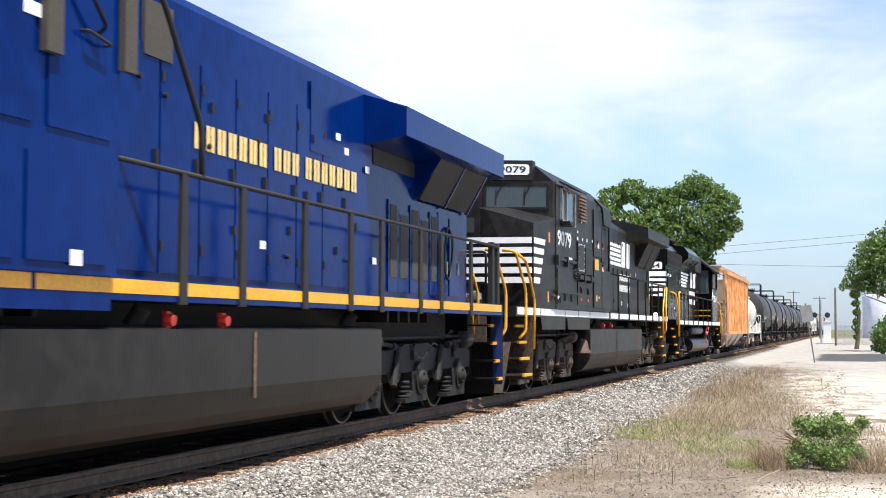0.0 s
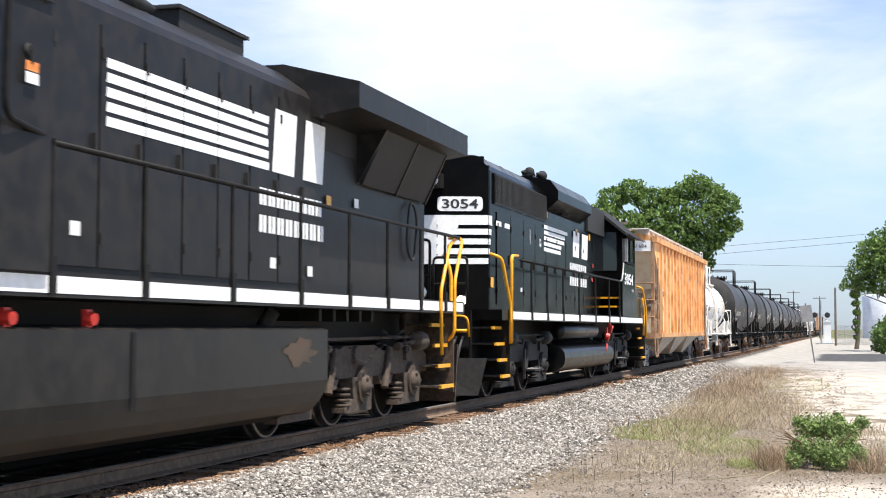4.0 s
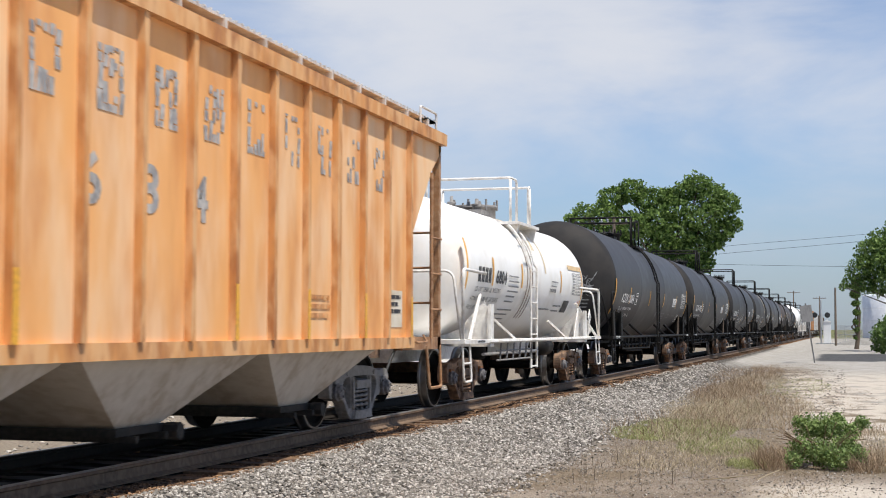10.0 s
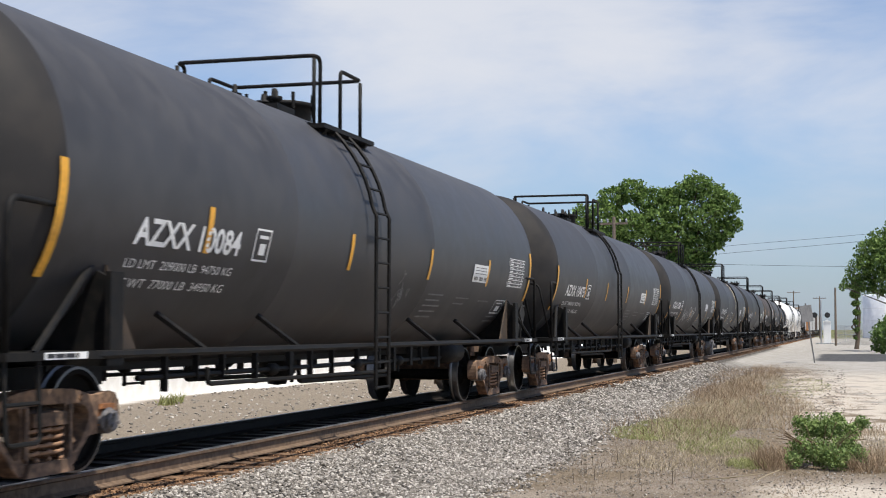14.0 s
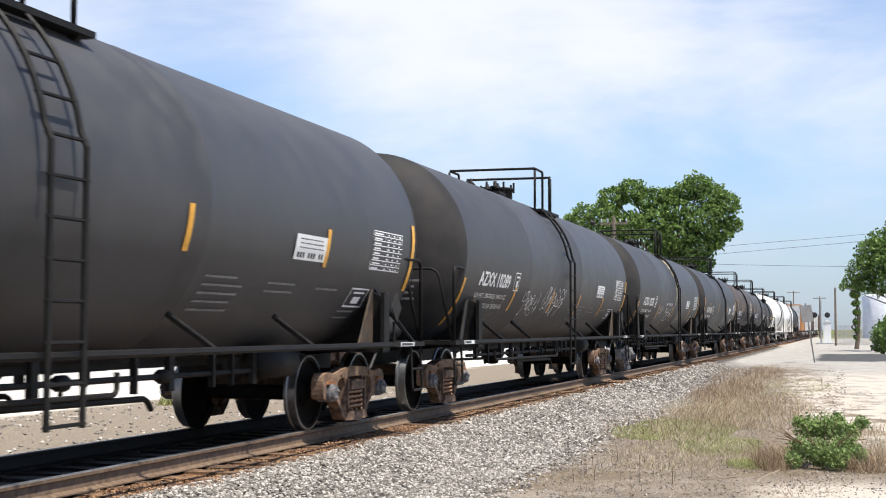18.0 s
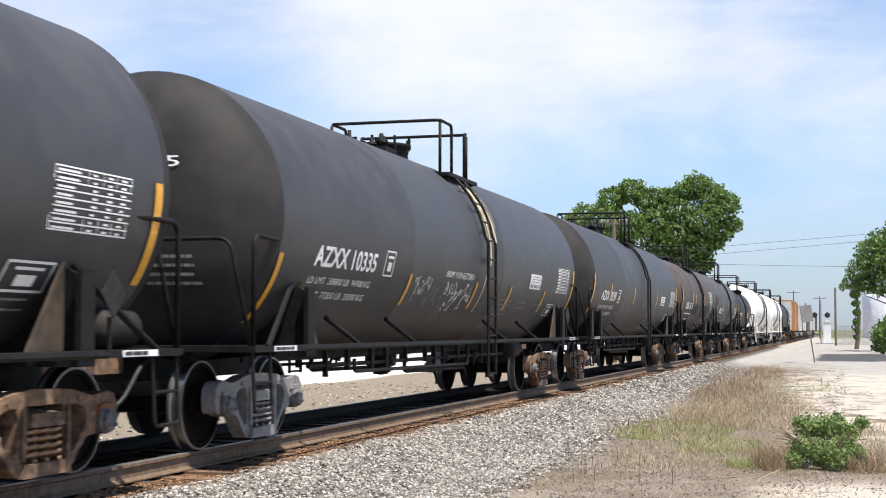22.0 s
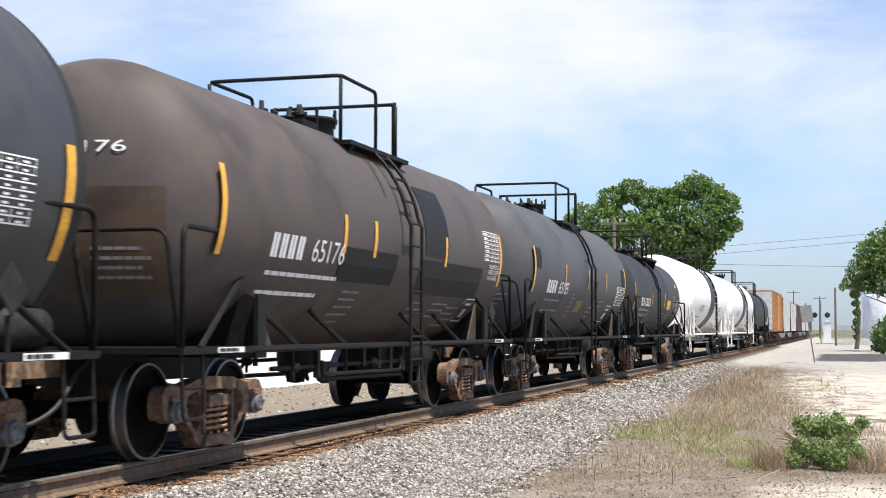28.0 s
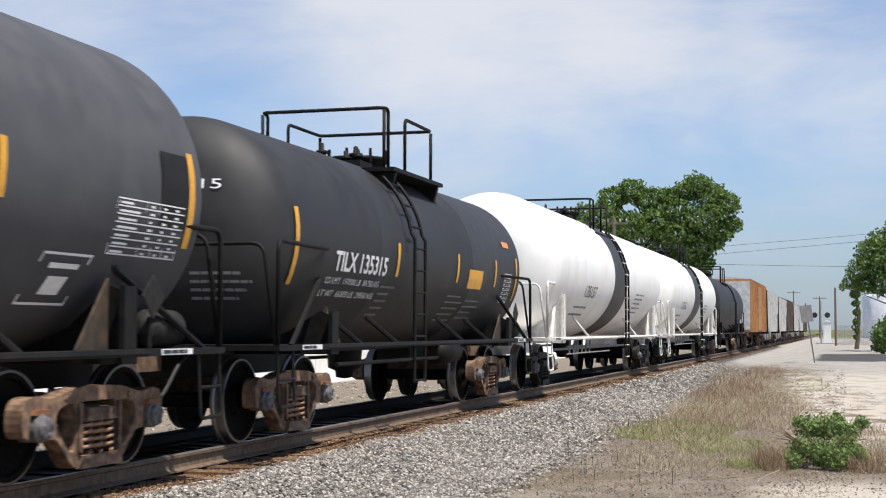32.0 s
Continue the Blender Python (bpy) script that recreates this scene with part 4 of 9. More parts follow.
tank_car(140.95, "black tank car with white graffiti tags along its flank", seed=3, stripes=low_reflectors(-3.92, -0.6, 2.2, 5.1), bows=(-0.04, 0.70, 1.38, 1.50), ladder=-0.12, number="10289", **AZ,
         marks=stencils("AZXX 10289", "208700 LB  94650 KG", "77300 LB  35050 KG", at=-0.06, tags=[graffiti(-3.05, 1.5, 1.5, 0.42, 10, t=0.014), graffiti(-1.4, 1.50, 2.1, 0.55, 13, t=0.014), graffiti(1.1, 1.32, 1.9, 0.5, 7, "grey_mark"), graffiti(-6.3, 1.35, 2.0, 0.6, 4, "grey_mark", 0.008)]))
tank_car(159.20, "black tank car with cream spill streaks below its hatch and graffiti", seed=4, stripes=low_reflectors(-2.88, 0.55, 2.85, 5.6), truck_look=("grey", "rust"), number="10335", ladder=0.30, **AZ,
         marks=stencils("AZXX 10335", "208800 LB  94700 KG", "77200 LB  35000 KG", tags=[graffiti(-2.65, 1.46, 1.9, 0.36, 8, "grey_mark"), graffiti(-2.7, 1.72, 1.0, 0.24, 6), text("FROM YOUR BEST BRO", -1.20, 1.99, 1.5, 0.09), spill, graffiti(-1.15, 1.52, 1.7, 0.40, 10, t=0.014)], at=0.02))
tank_car(177.38, "black tank car with faint graffiti and yellow reflectors", seed=5, stripes=reflectors(-5.05, -1.2, 3.4), number="10159", **AZ,
         marks=stencils("AZXX 10159", tags=[graffiti(-3.6, 1.4, 1.1, 0.5, 6, "grey_mark"), graffiti(-1.9, 1.45, 0.7, 0.4, 4, "grey_mark")], at=0.18))

SHORT = dict(L=13.5, half=5.15, head=0.72, trucks=4.65, R=1.46, zc=2.44, rail_top=4.47, seams=(-2.2, 2.3), end_in=0.6, manway=0.2)


def rusty_end(car, place, rng):
    """Brown rust bloom on the tank's end and on its middle."""
    def on_head(u, z):
        q = min(0.98, math.hypot(u, z - 2.44) / 1.46)
        return (u, -5.15 - 0.72 * math.sqrt(1 - q ** 2.667) - 0.012, z)
    bm = B()
    patch(bm, on_head, 0.05, 1.05, 1.55, 2.55, 8, 8)
    part("rust_patch", bm, M["head_rust"], car, "brown rust patch on the tank end")
    for y0, w, a in ((-0.35, 0.07, 20), (-0.22, 0.04, 35)):
        bm = B()
        ring_patch(bm, 1.46, 2.44, y0, y0 + w, a, 85, 0.006)
        part("rust_streak", bm, M["head_rust"], car, "brown rust streak")


tank_car(193.50, "rust-streaked brownish black tank car with painted-over patches", mats=("tank_brown", "frame_black"), seed=6, bows=(-0.80, 0.56, 1.32, 1.42), ladder=0.08, number="65176", **SHORT,
         stripes=[(-5.38, 1.94, 2.80, 0.11), (-2.08, 2.12, 2.57, 0.10), (-1.0, 2.12, 2.57, 0.10), (2.15, 2.14, 2.57, 0.10), (5.42, 1.95, 2.80, 0.11)],
         marks=[text("65176", -2.98, 1.98, 1.0, 0.25), owner_blocks(-4.1, 1.98, "white"), small_print(-4.08, 1.84, 2.1, 2, 0.2, 0.07, "white"),
                square(-2.05, 1.80, 2.05, 0.40, "tank_patch", "paint_patch"), square(1.05, 1.72, 3.3, 0.48, "tank_patch", "paint_patch"), square(1.15, 2.28, 1.15, 0.95, "tank_patch", "paint_patch", nz=8), table(4.39, 2.82, 1.0, 0.48),
                text("PLASITE 9133", 4.75, 2.22, 0.6, 0.07), text("INTERIOR COATED", 4.72, 2.13, 0.66, 0.07), text("04-2015 REGD", 4.72, 2.04, 0.58, 0.07),
                small_print(-1.6, 1.70, 0.75, 5, 0.09, 0.045), small_print(1.3, 1.62, 0.6, 3, 0.09, 0.045), small_print(2.3, 1.62, 0.8, 3, 0.09, 0.045), small_print(3.1, 1.58, 0.8, 4, 0.09, 0.045),
                square(4.0, 1.36, 0.5, 0.36, fill=False, name="load_mark"), rusty_end])
tank_car(207.00, "dark grey tank car with yellow reflectors and rusty trucks", mats=("tank_grey", "frame_black"), seed=7, bows=(-0.80, 0.66, 1.46, 1.56), ladder=-0.06, number="65185", **SHORT,
         stripes=[(-5.36, 1.94, 2.80, 0.11), (-2.38, 2.12, 2.57, 0.09), (0.26, 2.14, 2.57, 0.09), (2.60, 2.15, 2.58, 0.09), (5.48, 1.95, 2.80, 0.11)],
         marks=[text("65185", -2.89, 1.96, 0.95, 0.24, "white"), owner_blocks(-4.0, 1.96, "white"), small_print(-4.0, 1.84, 2.1, 2, 0.2, 0.06, "grey_mark"),
                square(-0.65, 1.62, 0.80, 0.24, "old_yellow", "notice", label="faded yellow notice"), square(1.0, 1.9, 0.45, 0.45, "tank_patch", "paint_patch"), square(-5.2, 2.42, 0.46, 0.36, "tank_patch", "paint_patch"),
                square(4.98, 2.12, 0.5, 0.64, "tank_patch", "paint_patch", nz=6), table(4.26, 2.30, 1.15, 0.46, "white"), small_print(-1.35, 2.0, 0.5, 6, 0.09, 0.045, "grey_mark"), small_print(1.0, 1.75, 0.6, 4, 0.1, 0.05), small_print(2.0, 1.9, 0.9, 2, 0.1, 0.05, "grey_mark"),
                square(3.4, 1.42, 0.7, 0.4, fill=False, name="load_mark")])
tank_car(220.40, "black tank car with a bright yellow notice", mats=("tank_dark", "frame_black"), seed=8, coils=False,
         L=13.3, half=5.05, head=0.66, trucks=4.45, R=1.33, zc=2.29, bows=(-0.94, -0.76, 0.0, 1.30), ladder=-1.2, rail_top=4.32, seams=(-2.2, 2.3), manway=0.5, number="135315",
         stripes=[(-5.12, 1.72, 2.57, 0.11), (-1.55, 1.93, 2.38, 0.10), (1.40, 1.95, 2.39, 0.10), (3.75, 1.95, 2.40, 0.10), (5.25, 1.75, 2.5, 0.1)],
         marks=[text("TILX 135315", -3.84, 1.92, 1.9, 0.24, bold=0.02), text("LD LMT  197000 LB  89750 KG", -4.0, 1.77, 1.9, 0.075), text("LT WT  66000 LB  29930 KG", -4.05, 1.62, 1.9, 0.075), square(2.11, 1.88, 0.85, 0.30, "rail_yellow", "notice", label="bright yellow notice"),
                square(4.44, 2.66, 0.45, 0.10, "orange", "label"), small_print(-2.0, 1.8, 0.6, 5, 0.09, 0.045), small_print(1.2, 1.75, 1.0, 5, 0.09, 0.04), small_print(2.3, 1.7, 0.9, 4, 0.09, 0.04), table(4.4, 2.2, 0.55, 0.5)])
for k, yy in enumerate((236.35, 255.1)):
    tank_car(yy, "clean white tank car with a black band round its middle", mats=("tank_white", "frame_white"), seed=9 + k, coils=False, truck_look=("black", "black"), dome=True,
             L=18.6, half=7.3, head=0.76, trucks=7.1, R=1.52, zc=2.55, bows=(-0.9, -0.4, 0.7, 1.6), ladder=0.15, rail_top=4.5, full_band=(-0.70, 1.35), band_mat="tank_black",
             marks=[text("135157" if k == 0 else "135162", -4.4, 1.95, 1.4, 0.26, "ink"), small_print(-5.0, 1.75, 1.6, 2, 0.16, 0.07), small_print(3.0, 2.2, 1.6, 5, 0.12, 0.06)])
tank_car(272.9, "dull black tank car beside a brown box car", mats=("tank_dark", "frame_black"), seed=12, L=16.8, half=6.9, head=0.6, trucks=6.4, R=1.46, zc=2.44, bows=(-0.9, -0.4, 0.7, 1.6), ladder=0.15, rail_top=4.4, coils=False)


# the small white acid car behind the hopper
tank_car(88.87, "small white tank car with yellow-stained hoops and rusty trucks", mats=("tank_white", "frame_white"), seed=20, group="", coils=False,
         L=13.5, half=4.62, trucks=4.43, R=1.24, zc=2.24, head=0.66, bows=(-0.66, -0.15, 0.86, 1.01), plat_w=0.92, rail_top=4.13, ladder=-0.88, ladder_w=0.50, manway=0.1, placard="1830",
         stripes=[(-5.0, 1.85, 2.70, 0.10), (-3.30, 1.98, 2.46, 0.09), (-1.09, 2.0, 2.45, 0.09), (2.57, 2.0, 2.46, 0.08), (4.93, 1.72, 2.65, 0.08)],
         marks=[owner_blocks(-4.23, 2.02, "ink"), text("6804", -3.03, 2.02, 0.77, 0.24, "ink", bold=0.02), text("LD LMT  208400 LB  94550 KG", -4.3, 1.86, 1.7, 0.08, "ink"), text("LT WT  54600 LB  24750 KG", -4.4, 1.70, 1.8, 0.08, "ink"), text("FW 5-93", -4.4, 1.56, 0.48, 0.08, "ink"),
                small_print(-2.1, 2.2, 0.9, 6, 0.09, 0.045), small_print(-2.3, 1.6, 1.2, 4, 0.08, 0.04), table(3.86, 2.47, 1.0, 0.48, "grey_mark"),
                square(3.5, 2.53, 1.38, 0.10, "tape", "tape_strip"), square(3.16, 1.60, 0.58, 0.25, "ink", "load_mark"), small_print(1.6, 2.22, 0.7, 2, 0.09, 0.045), small_print(1.50, 2.06, 0.78, 1, 0.09, 0.11, "grey_mark", 3),
                small_print(2.2, 1.74, 0.9, 2, 0.10, 0.05), small_print(1.0, 1.66, 1.1, 1, 0.09, 0.05), square(4.72, 1.78, 0.08, 0.08, "red", "label"), stain])




# ---------------------------------------------------------------- covered hopper
def hopper_car(y):
    car = vehicle("hopper_car", y, "faded rusty orange covered hopper car with a running board", "hopper car")
    H, top, sill = 7.95, 3.98, 1.03
    HL = 7.55
    for sx in (-1, 1):
        bm = B()
        prism(bm, [(-6.2, sill), (-6.2, 2.50), (-7.25, 3.45), (-HL, 3.70), (-HL, top), (H, top), (H, 3.76), (7.5, 3.44), (6.6, 2.48), (6.6, sill)], sx * 1.55, sx * 1.56)
        part("side_sheet", bm, M["hopper"], car)
        bm = B()
        box(bm, *sorted((sx * 1.50, sx * 1.65)), -HL, H, top - 0.15, top + 0.015)
        box(bm, *sorted((sx * 1.50, sx * 1.60)), -6.2, 6.6, sill - 0.05, sill + 0.09)
        part("side_chord", bm, M["hopper_rib"], car, bevel=0.008)
        for k in range(15):
            yy = -6.16 + 0.896 * k
            bm = B()
            wide = 0.075 if k in (3, 11) else 0.045
            prism(bm, [(sx * 1.555, yy - wide), (sx * 1.63, yy - wide * 0.85), (sx * 1.63, yy + wide * 0.85), (sx * 1.555, yy + wide)], sill + 0.09, top - 0.15, "z")
            part("rib", bm, M["hopper_rib"], car)
    for s in (-1, 1):
        # slope sheet, bulkhead and end frame
        d = 0.40 if s < 0 else 0.0
        bm = B()
        e = 6.2 if s < 0 else 6.6
        prism(bm, [(s * (7.88 - d), 3.76), (s * (7.5 - d), 3.44), (s * e, 2.48), (s * (e - 0.28), 1.0), (s * (e - 0.36), 1.0), (s * (e - 0.1), 2.5), (s * (7.4 - d), 3.6), (s * (7.7 - d), 3.9)], -1.545, 1.545)
        part("slope_sheet", bm, M["hopper_end"], car)
        bm = B()
        box(bm, -1.5, 1.5, *sorted((s * (7.86 - d), s * (7.93 - d))), 3.55, top + 0.05)
        part("end_plate", bm, M["hopper_rib"], car)
        bm = B()
        box(bm, -1.54, 1.54, *sorted((s * (e - 0.30), s * (e + 0.006))), 1.05, 2.47)
        part("bulkhead", bm, M["hopper_bulkhead"], car, "rust-blotched cream end bulkhead")
        rng = random.Random(17 + s)
        bm = B()
        for i in range(60):
            c = (-1.1, -0.62, -0.15, 0.3, 0.75, 1.15)[i % 6]
            r = rng.uniform(0.02, 0.10)
            blotch(bm, lambda a, b: (a, s * (e + 0.008 + 0.0001 * i), b), c + rng.gauss(0, 0.10), min(2.36, max(1.2, rng.gauss(2.02, 0.17))), r, r * 1.2, rng, 9)
        tagged(part("rust_stain", bm, M["rust_frame"], car, "brown rust blotches on the bulkhead"), kind="stuff")
        bm = B()
        for sx in (-1, 1):
            box(bm, *sorted((sx * 1.46, sx * 1.56)), *sorted((s * (7.84 - d), s * (7.94 - d))), 1.0, top)
            prism(bm, [(s * (7.88 - d), 3.2), (s * (7.84 - d), 3.1), (s * 6.9, 1.1), (s * 6.98, 1.1)], sx * 0.75, sx * 0.80)
        box(bm, -1.56, 1.56, *sorted((s * (7.80 - d), s * (7.96 - d))), 0.95, 1.12)
        for sx in (-1, 1):
            box(bm, *sorted((sx * 1.45, sx * 1.56)), *sorted((s * 6.2, s * (7.9 - d))), 0.95, 1.12)
        part("end_frame", bm, M["rust_rail"], car, bevel=0.006)
        for sx in (-1, 1):
            bm = B()
            pipe(bm, [(sx * 1.57, s * (7.45 - 1.7 * d), 1.1), (sx * 1.57, s * (7.45 - 1.7 * d), 3.4)], 0.03)
            post = part("ladder_post", bm, M["rust_rail"], car)
            for z in (1.50, 2.0, 2.5):
                bm = B()
                pipe(bm, [(sx * 1.57, s * (7.92 - d), z), (sx * 1.57, s * (7.40 - 1.7 * d), z)], 0.017)
                part("rung", bm, M["rust_rail"], post)
                if z < 2.6:
                    bm = B()
                    pipe(bm, [(sx * 1.55, s * (7.95 - d), z + 0.1), (sx * 0.6, s * (7.95 - d), z + 0.1)], 0.017)
                    part("grab_iron", bm, M["rust_rail"], car)
            bm = B()
            pipe(bm, bent([(sx * 1.56, s * (7.9 - d), 1.0), (sx * 1.58, s * (7.9 - d), 0.42), (sx * 1.58, s * (7.35 - d), 0.42), (sx * 1.56, s * (7.25 - d), 1.0)], 0.06), 0.022)
            pipe(bm, bent([(sx * 1.56, s * (7.1 - d), 1.15), (sx * 1.62, s * (7.1 - d), 1.05), (sx * 1.62, s * 6.6, 1.05), (sx * 1.56, s * 6.6, 1.15)], 0.05), 0.016)
            part("step", bm, M["rust_rail"], car)
        bm = B()
        box(bm, -0.28, 0.28, *sorted((s * 5.0, s * (7.6 - d))), 0.72, 1.0)
        part("draft_sill", bm, M["hopper_rib"], car)
        truck(car, s * 5.95, "grey")
        bm = B()
        lathe(bm, [(-0.5, 0.0), (-0.48, 0.18), (0.3, 0.18), (0.32, 0.0)], "x", (0, s * (7.1 - d), 1.3), 14)
        part("brake_reservoir", bm, M["hopper_rib"], car)
    # three bays with outlet gates
    for k in range(3):
        c = -3.35 + 3.55 * k
        bm = B()
        top_r = [(-1.5, c - 1.75), (1.5, c - 1.75), (1.5, c + 1.75), (-1.5, c + 1.75)]
        low_r = [(-1.05, c - 0.38), (1.05, c - 0.38), (1.05, c + 0.38), (-1.05, c + 0.38)]
        a, b = [bm.verts.new((*p, 1.02)) for p in top_r], [bm.verts.new((*p, 0.36)) for p in low_r]
        bm.faces.new(a[::-1]), bm.faces.new(b)
        for i in range(4):
            bm.faces.new((a[i], a[(i + 1) % 4], b[(i + 1) % 4], b[i]))
        part("hopper_bay", bm, M["hopper_bay"], car)
        bm = B()
        box(bm, -1.1, 1.1, c - 0.46, c + 0.46, 0.30, 0.37)
        box(bm, -0.9, 1.2, c - 0.3, c - 0.24, 0.24, 0.30)
        box(bm, -0.9, 1.2, c + 0.24, c + 0.3, 0.24, 0.30)
        rod(bm, (-1.2, c + 0.42, 0.30), (1.2, c + 0.42, 0.30), 0.03, 8)
        rod(bm, (1.12, c + 0.42, 0.30), (1.26, c + 0.42, 0.30), 0.08, 8)
        part("outlet_gate", bm, M["loco_truck"], car)
    bm = B()
    box(bm, -0.28, 0.28, -5.2, 5.4, 0.72, 1.0)
    part("centre_sill", bm, M["hopper_rib"], car)
    # roof with hatches and running board
    bm = B()
    prism(bm, [(-1.52, top + 0.05), (-1.0, top + 0.14), (1.0, top + 0.14), (1.52, top + 0.05)], -7.5, 7.9, "y")
    part("roof", bm, M["hopper_rib"], car)
    bm = B()
    for sx in (-1, 1):
        box(bm, *sorted((sx * 0.95, sx * 1.40)), -HL - 0.15, H + 0.25, top + 0.22, top + 0.245)
        k = -HL - 0.15
        while k < H + 0.2:
            box(bm, *sorted((sx * 0.94, sx * 1.41)), k, k + 0.02, top + 0.245, top + 0.265)
            k += 0.14
        for k in range(17):
            yy = -7.4 + 15.2 * k / 16
            box(bm, *sorted((sx * 1.0, sx * 1.42)), yy - 0.02, yy + 0.02, top + 0.06, top + 0.23)
    for yy in (-HL, H):
        box(bm, -1.4, 1.4, yy - 0.3, yy + 0.3, top + 0.22, top + 0.245)
    pipe(bm, bent([(1.42, H - 0.55, top + 0.1), (1.42, H - 0.55, top + 0.36), (1.42, H + 0.22, top + 0.36), (1.42, H + 0.22, top + 0.1)], 0.05), 0.018)
    part("running_board", bm, M["galvanized"], car, "pale grating running board")
    for k in range(8):
        bm = B()
        box(bm, -0.45, 0.45, -7.0 + 1.8 * k, -5.7 + 1.8 * k, top + 0.12, top + 0.24)
        part("hatch_cover", bm, M["hopper_bay"], car, bevel=0.03)
    couplers(car, 8.5)
    # lettering
    fl = flat(1.566)
    end = lambda yy, z: (yy, -H - 0.004, z)
    bm = B()
    patch(bm, lambda u, z: (u, -7.537, z), 0.62, 1.46, 3.56, 3.88)
    part("number_board", bm, M["white"], car, "white number board at the end")
    co, faces = glyphs("SAN 684")
    bm = B()
    vs = [bm.verts.new((0.74 + 0.60 * u, -7.542, 3.66 + 0.11 * v)) for u, v in co]
    for f in faces:
        bm.faces.new([vs[i] for i in f])
    part("lettering", bm, M["ink"], car, "painted lettering SAN 684")
    bm = B()
    patch(bm, fl, -6.09, -5.38, 1.17, 2.47)
    part("lettering_panel", bm, M["cream"], car, "cream lettering panel")
    fl2 = flat(1.570)
    lettering(car, "SAN", fl2, -6.01, 2.225, 0.57, 0.205, M["ink"], bold=0.02)
    lettering(car, "684", fl2, -6.03, 1.775, 0.54, 0.20, M["ink"], bold=0.02)
    lettering(car, "LD LMT", fl2, -6.05, 1.42, 0.45, 0.075, M["ink"])
    lettering(car, "LT WT", fl2, -6.05, 1.32, 0.40, 0.075, M["ink"])
    lettering(car, "200700", fl2, -5.1, 1.42, 0.38, 0.075, M["ink"])
    lettering(car, "62300", fl2, -5.06, 1.32, 0.32, 0.075, M["ink"])
    bm = B()
    bars(bm, fl2, 3.0, 1.6, 0.7, 3, 0.1, 0.05, random.Random(4))
    tagged(part("small_print", bm, M["hopper_rib"], car, "faded rows of small stencilled writing"), kind="stuff")
    # the faded name as letter-sized worn blocks, and the number below it
    rng = random.Random(7)
    for k in range(12):
        yy = -5.14 + 0.925 * k
        bm = B()
        worn = 0.85 if k < 8 else 0.5
        for i in range(5):
            z = 2.93
            while z < 3.44:
                h = min(rng.uniform(0.06, 0.22), 3.46 - z)
                if rng.random() < (worn if i in (0, 4) or z < 3.0 or z > 3.35 else worn * 0.3):
                    patch(bm, fl, yy + 0.082 * i, yy + 0.082 * i + rng.uniform(0.055, 0.082), z, z + h * rng.uniform(0.75, 0.97), 1, 1, rng.uniform(-0.15, 0.15))
                z += h
        part("worn_letter_block", bm, M["worn_mark"], car, "faded grey letter-sized block")
    for k, ch in enumerate("684"):
        lettering(car, ch, fl, -1.68 + 0.93 * k, 2.18, 0.32, 0.42, M["worn_mark"], bold=0.03)
    bm = B()
    patch(bm, flat(1.634), -6.20, -6.12, 1.12, 1.95)
    part("reflector_stripe", bm, M["yellow"], car)
    for k in (4, 8, 10, 12, 14):
        bm = B()
        patch(bm, flat(1.634), -6.20 + 0.896 * k, -6.12 + 0.896 * k, 1.12, 1.65)
        part("reflector_stripe", bm, M["yellow"], car)
    bm = B()
    patch(bm, fl, 5.62, 6.16, 1.25, 1.72)
    part("cream_panel", bm, M["hopper_end"], car, "faded cream panel")
    bm = B()
    bars(bm, fl2, 5.66, 1.66, 0.45, 3, 0.09, 0.05, random.Random(6), 3)
    tagged(part("small_print", bm, M["ink"], car), kind="stuff")
    return car


hopper_car(73.40)


def plain_hopper(y, mat, label, name="covered_hopper", L=16.4, top=4.05):
    """A covered hopper far down the train."""
    car = vehicle(name, y, label, "hopper car", "covered hoppers at the train's end")
    h = L / 2 - 1.0
    bm = B()
    prism(bm, [(-h + 1.4, 1.05), (-h, 2.6), (-h, top), (h, top), (h, 2.6), (h - 1.4, 1.05)], -1.5, 1.5)
    part("body", bm, mat, car)
    for sx in (-1, 1):
        for k in range(14):
            bm = B()
            yy = -h + 0.4 + (2 * h - 0.8) * k / 13
            box(bm, *sorted((sx * 1.5, sx * 1.56)), yy - 0.05, yy + 0.05, 2.5 if abs(yy) > h - 1.4 else 1.1, top)
            part("rib", bm, mat, car)
    bm = B()
    prism(bm, [(-1.5, top), (-0.9, top + 0.25), (0.9, top + 0.25), (1.5, top)], -h, h, "y")
    box(bm, -0.5, 0.5, -h - 0.2, h + 0.2, top + 0.28, top + 0.33)
    part("roof", bm, mat, car)
    bm = B()
    for k in (-1, 0, 1):
        prism(bm, [(k * 3.4 - 1.4, 1.06), (k * 3.4 + 1.4, 1.06), (k * 3.4 + 0.3, 0.4), (k * 3.4 - 0.3, 0.4)], -1.1, 1.1)
    part("bays", bm, mat, car)
    bm = B()
    for s in (-1, 1):
        for sx in (-1.45, 1.45):
            box(bm, sx - 0.05, sx + 0.05, *sorted((s * (h - 0.06), s * (h + 0.06))), 0.9, top)
        box(bm, -1.5, 1.5, *sorted((s * (h - 1.6), s * (h + 0.1))), 0.9, 1.08)
    part("end_frame", bm, M["frame_black"], car)
    for s in (-1, 1):
        truck(car, s * (h - 1.2), "rust")
    couplers(car, L / 2)
    return car


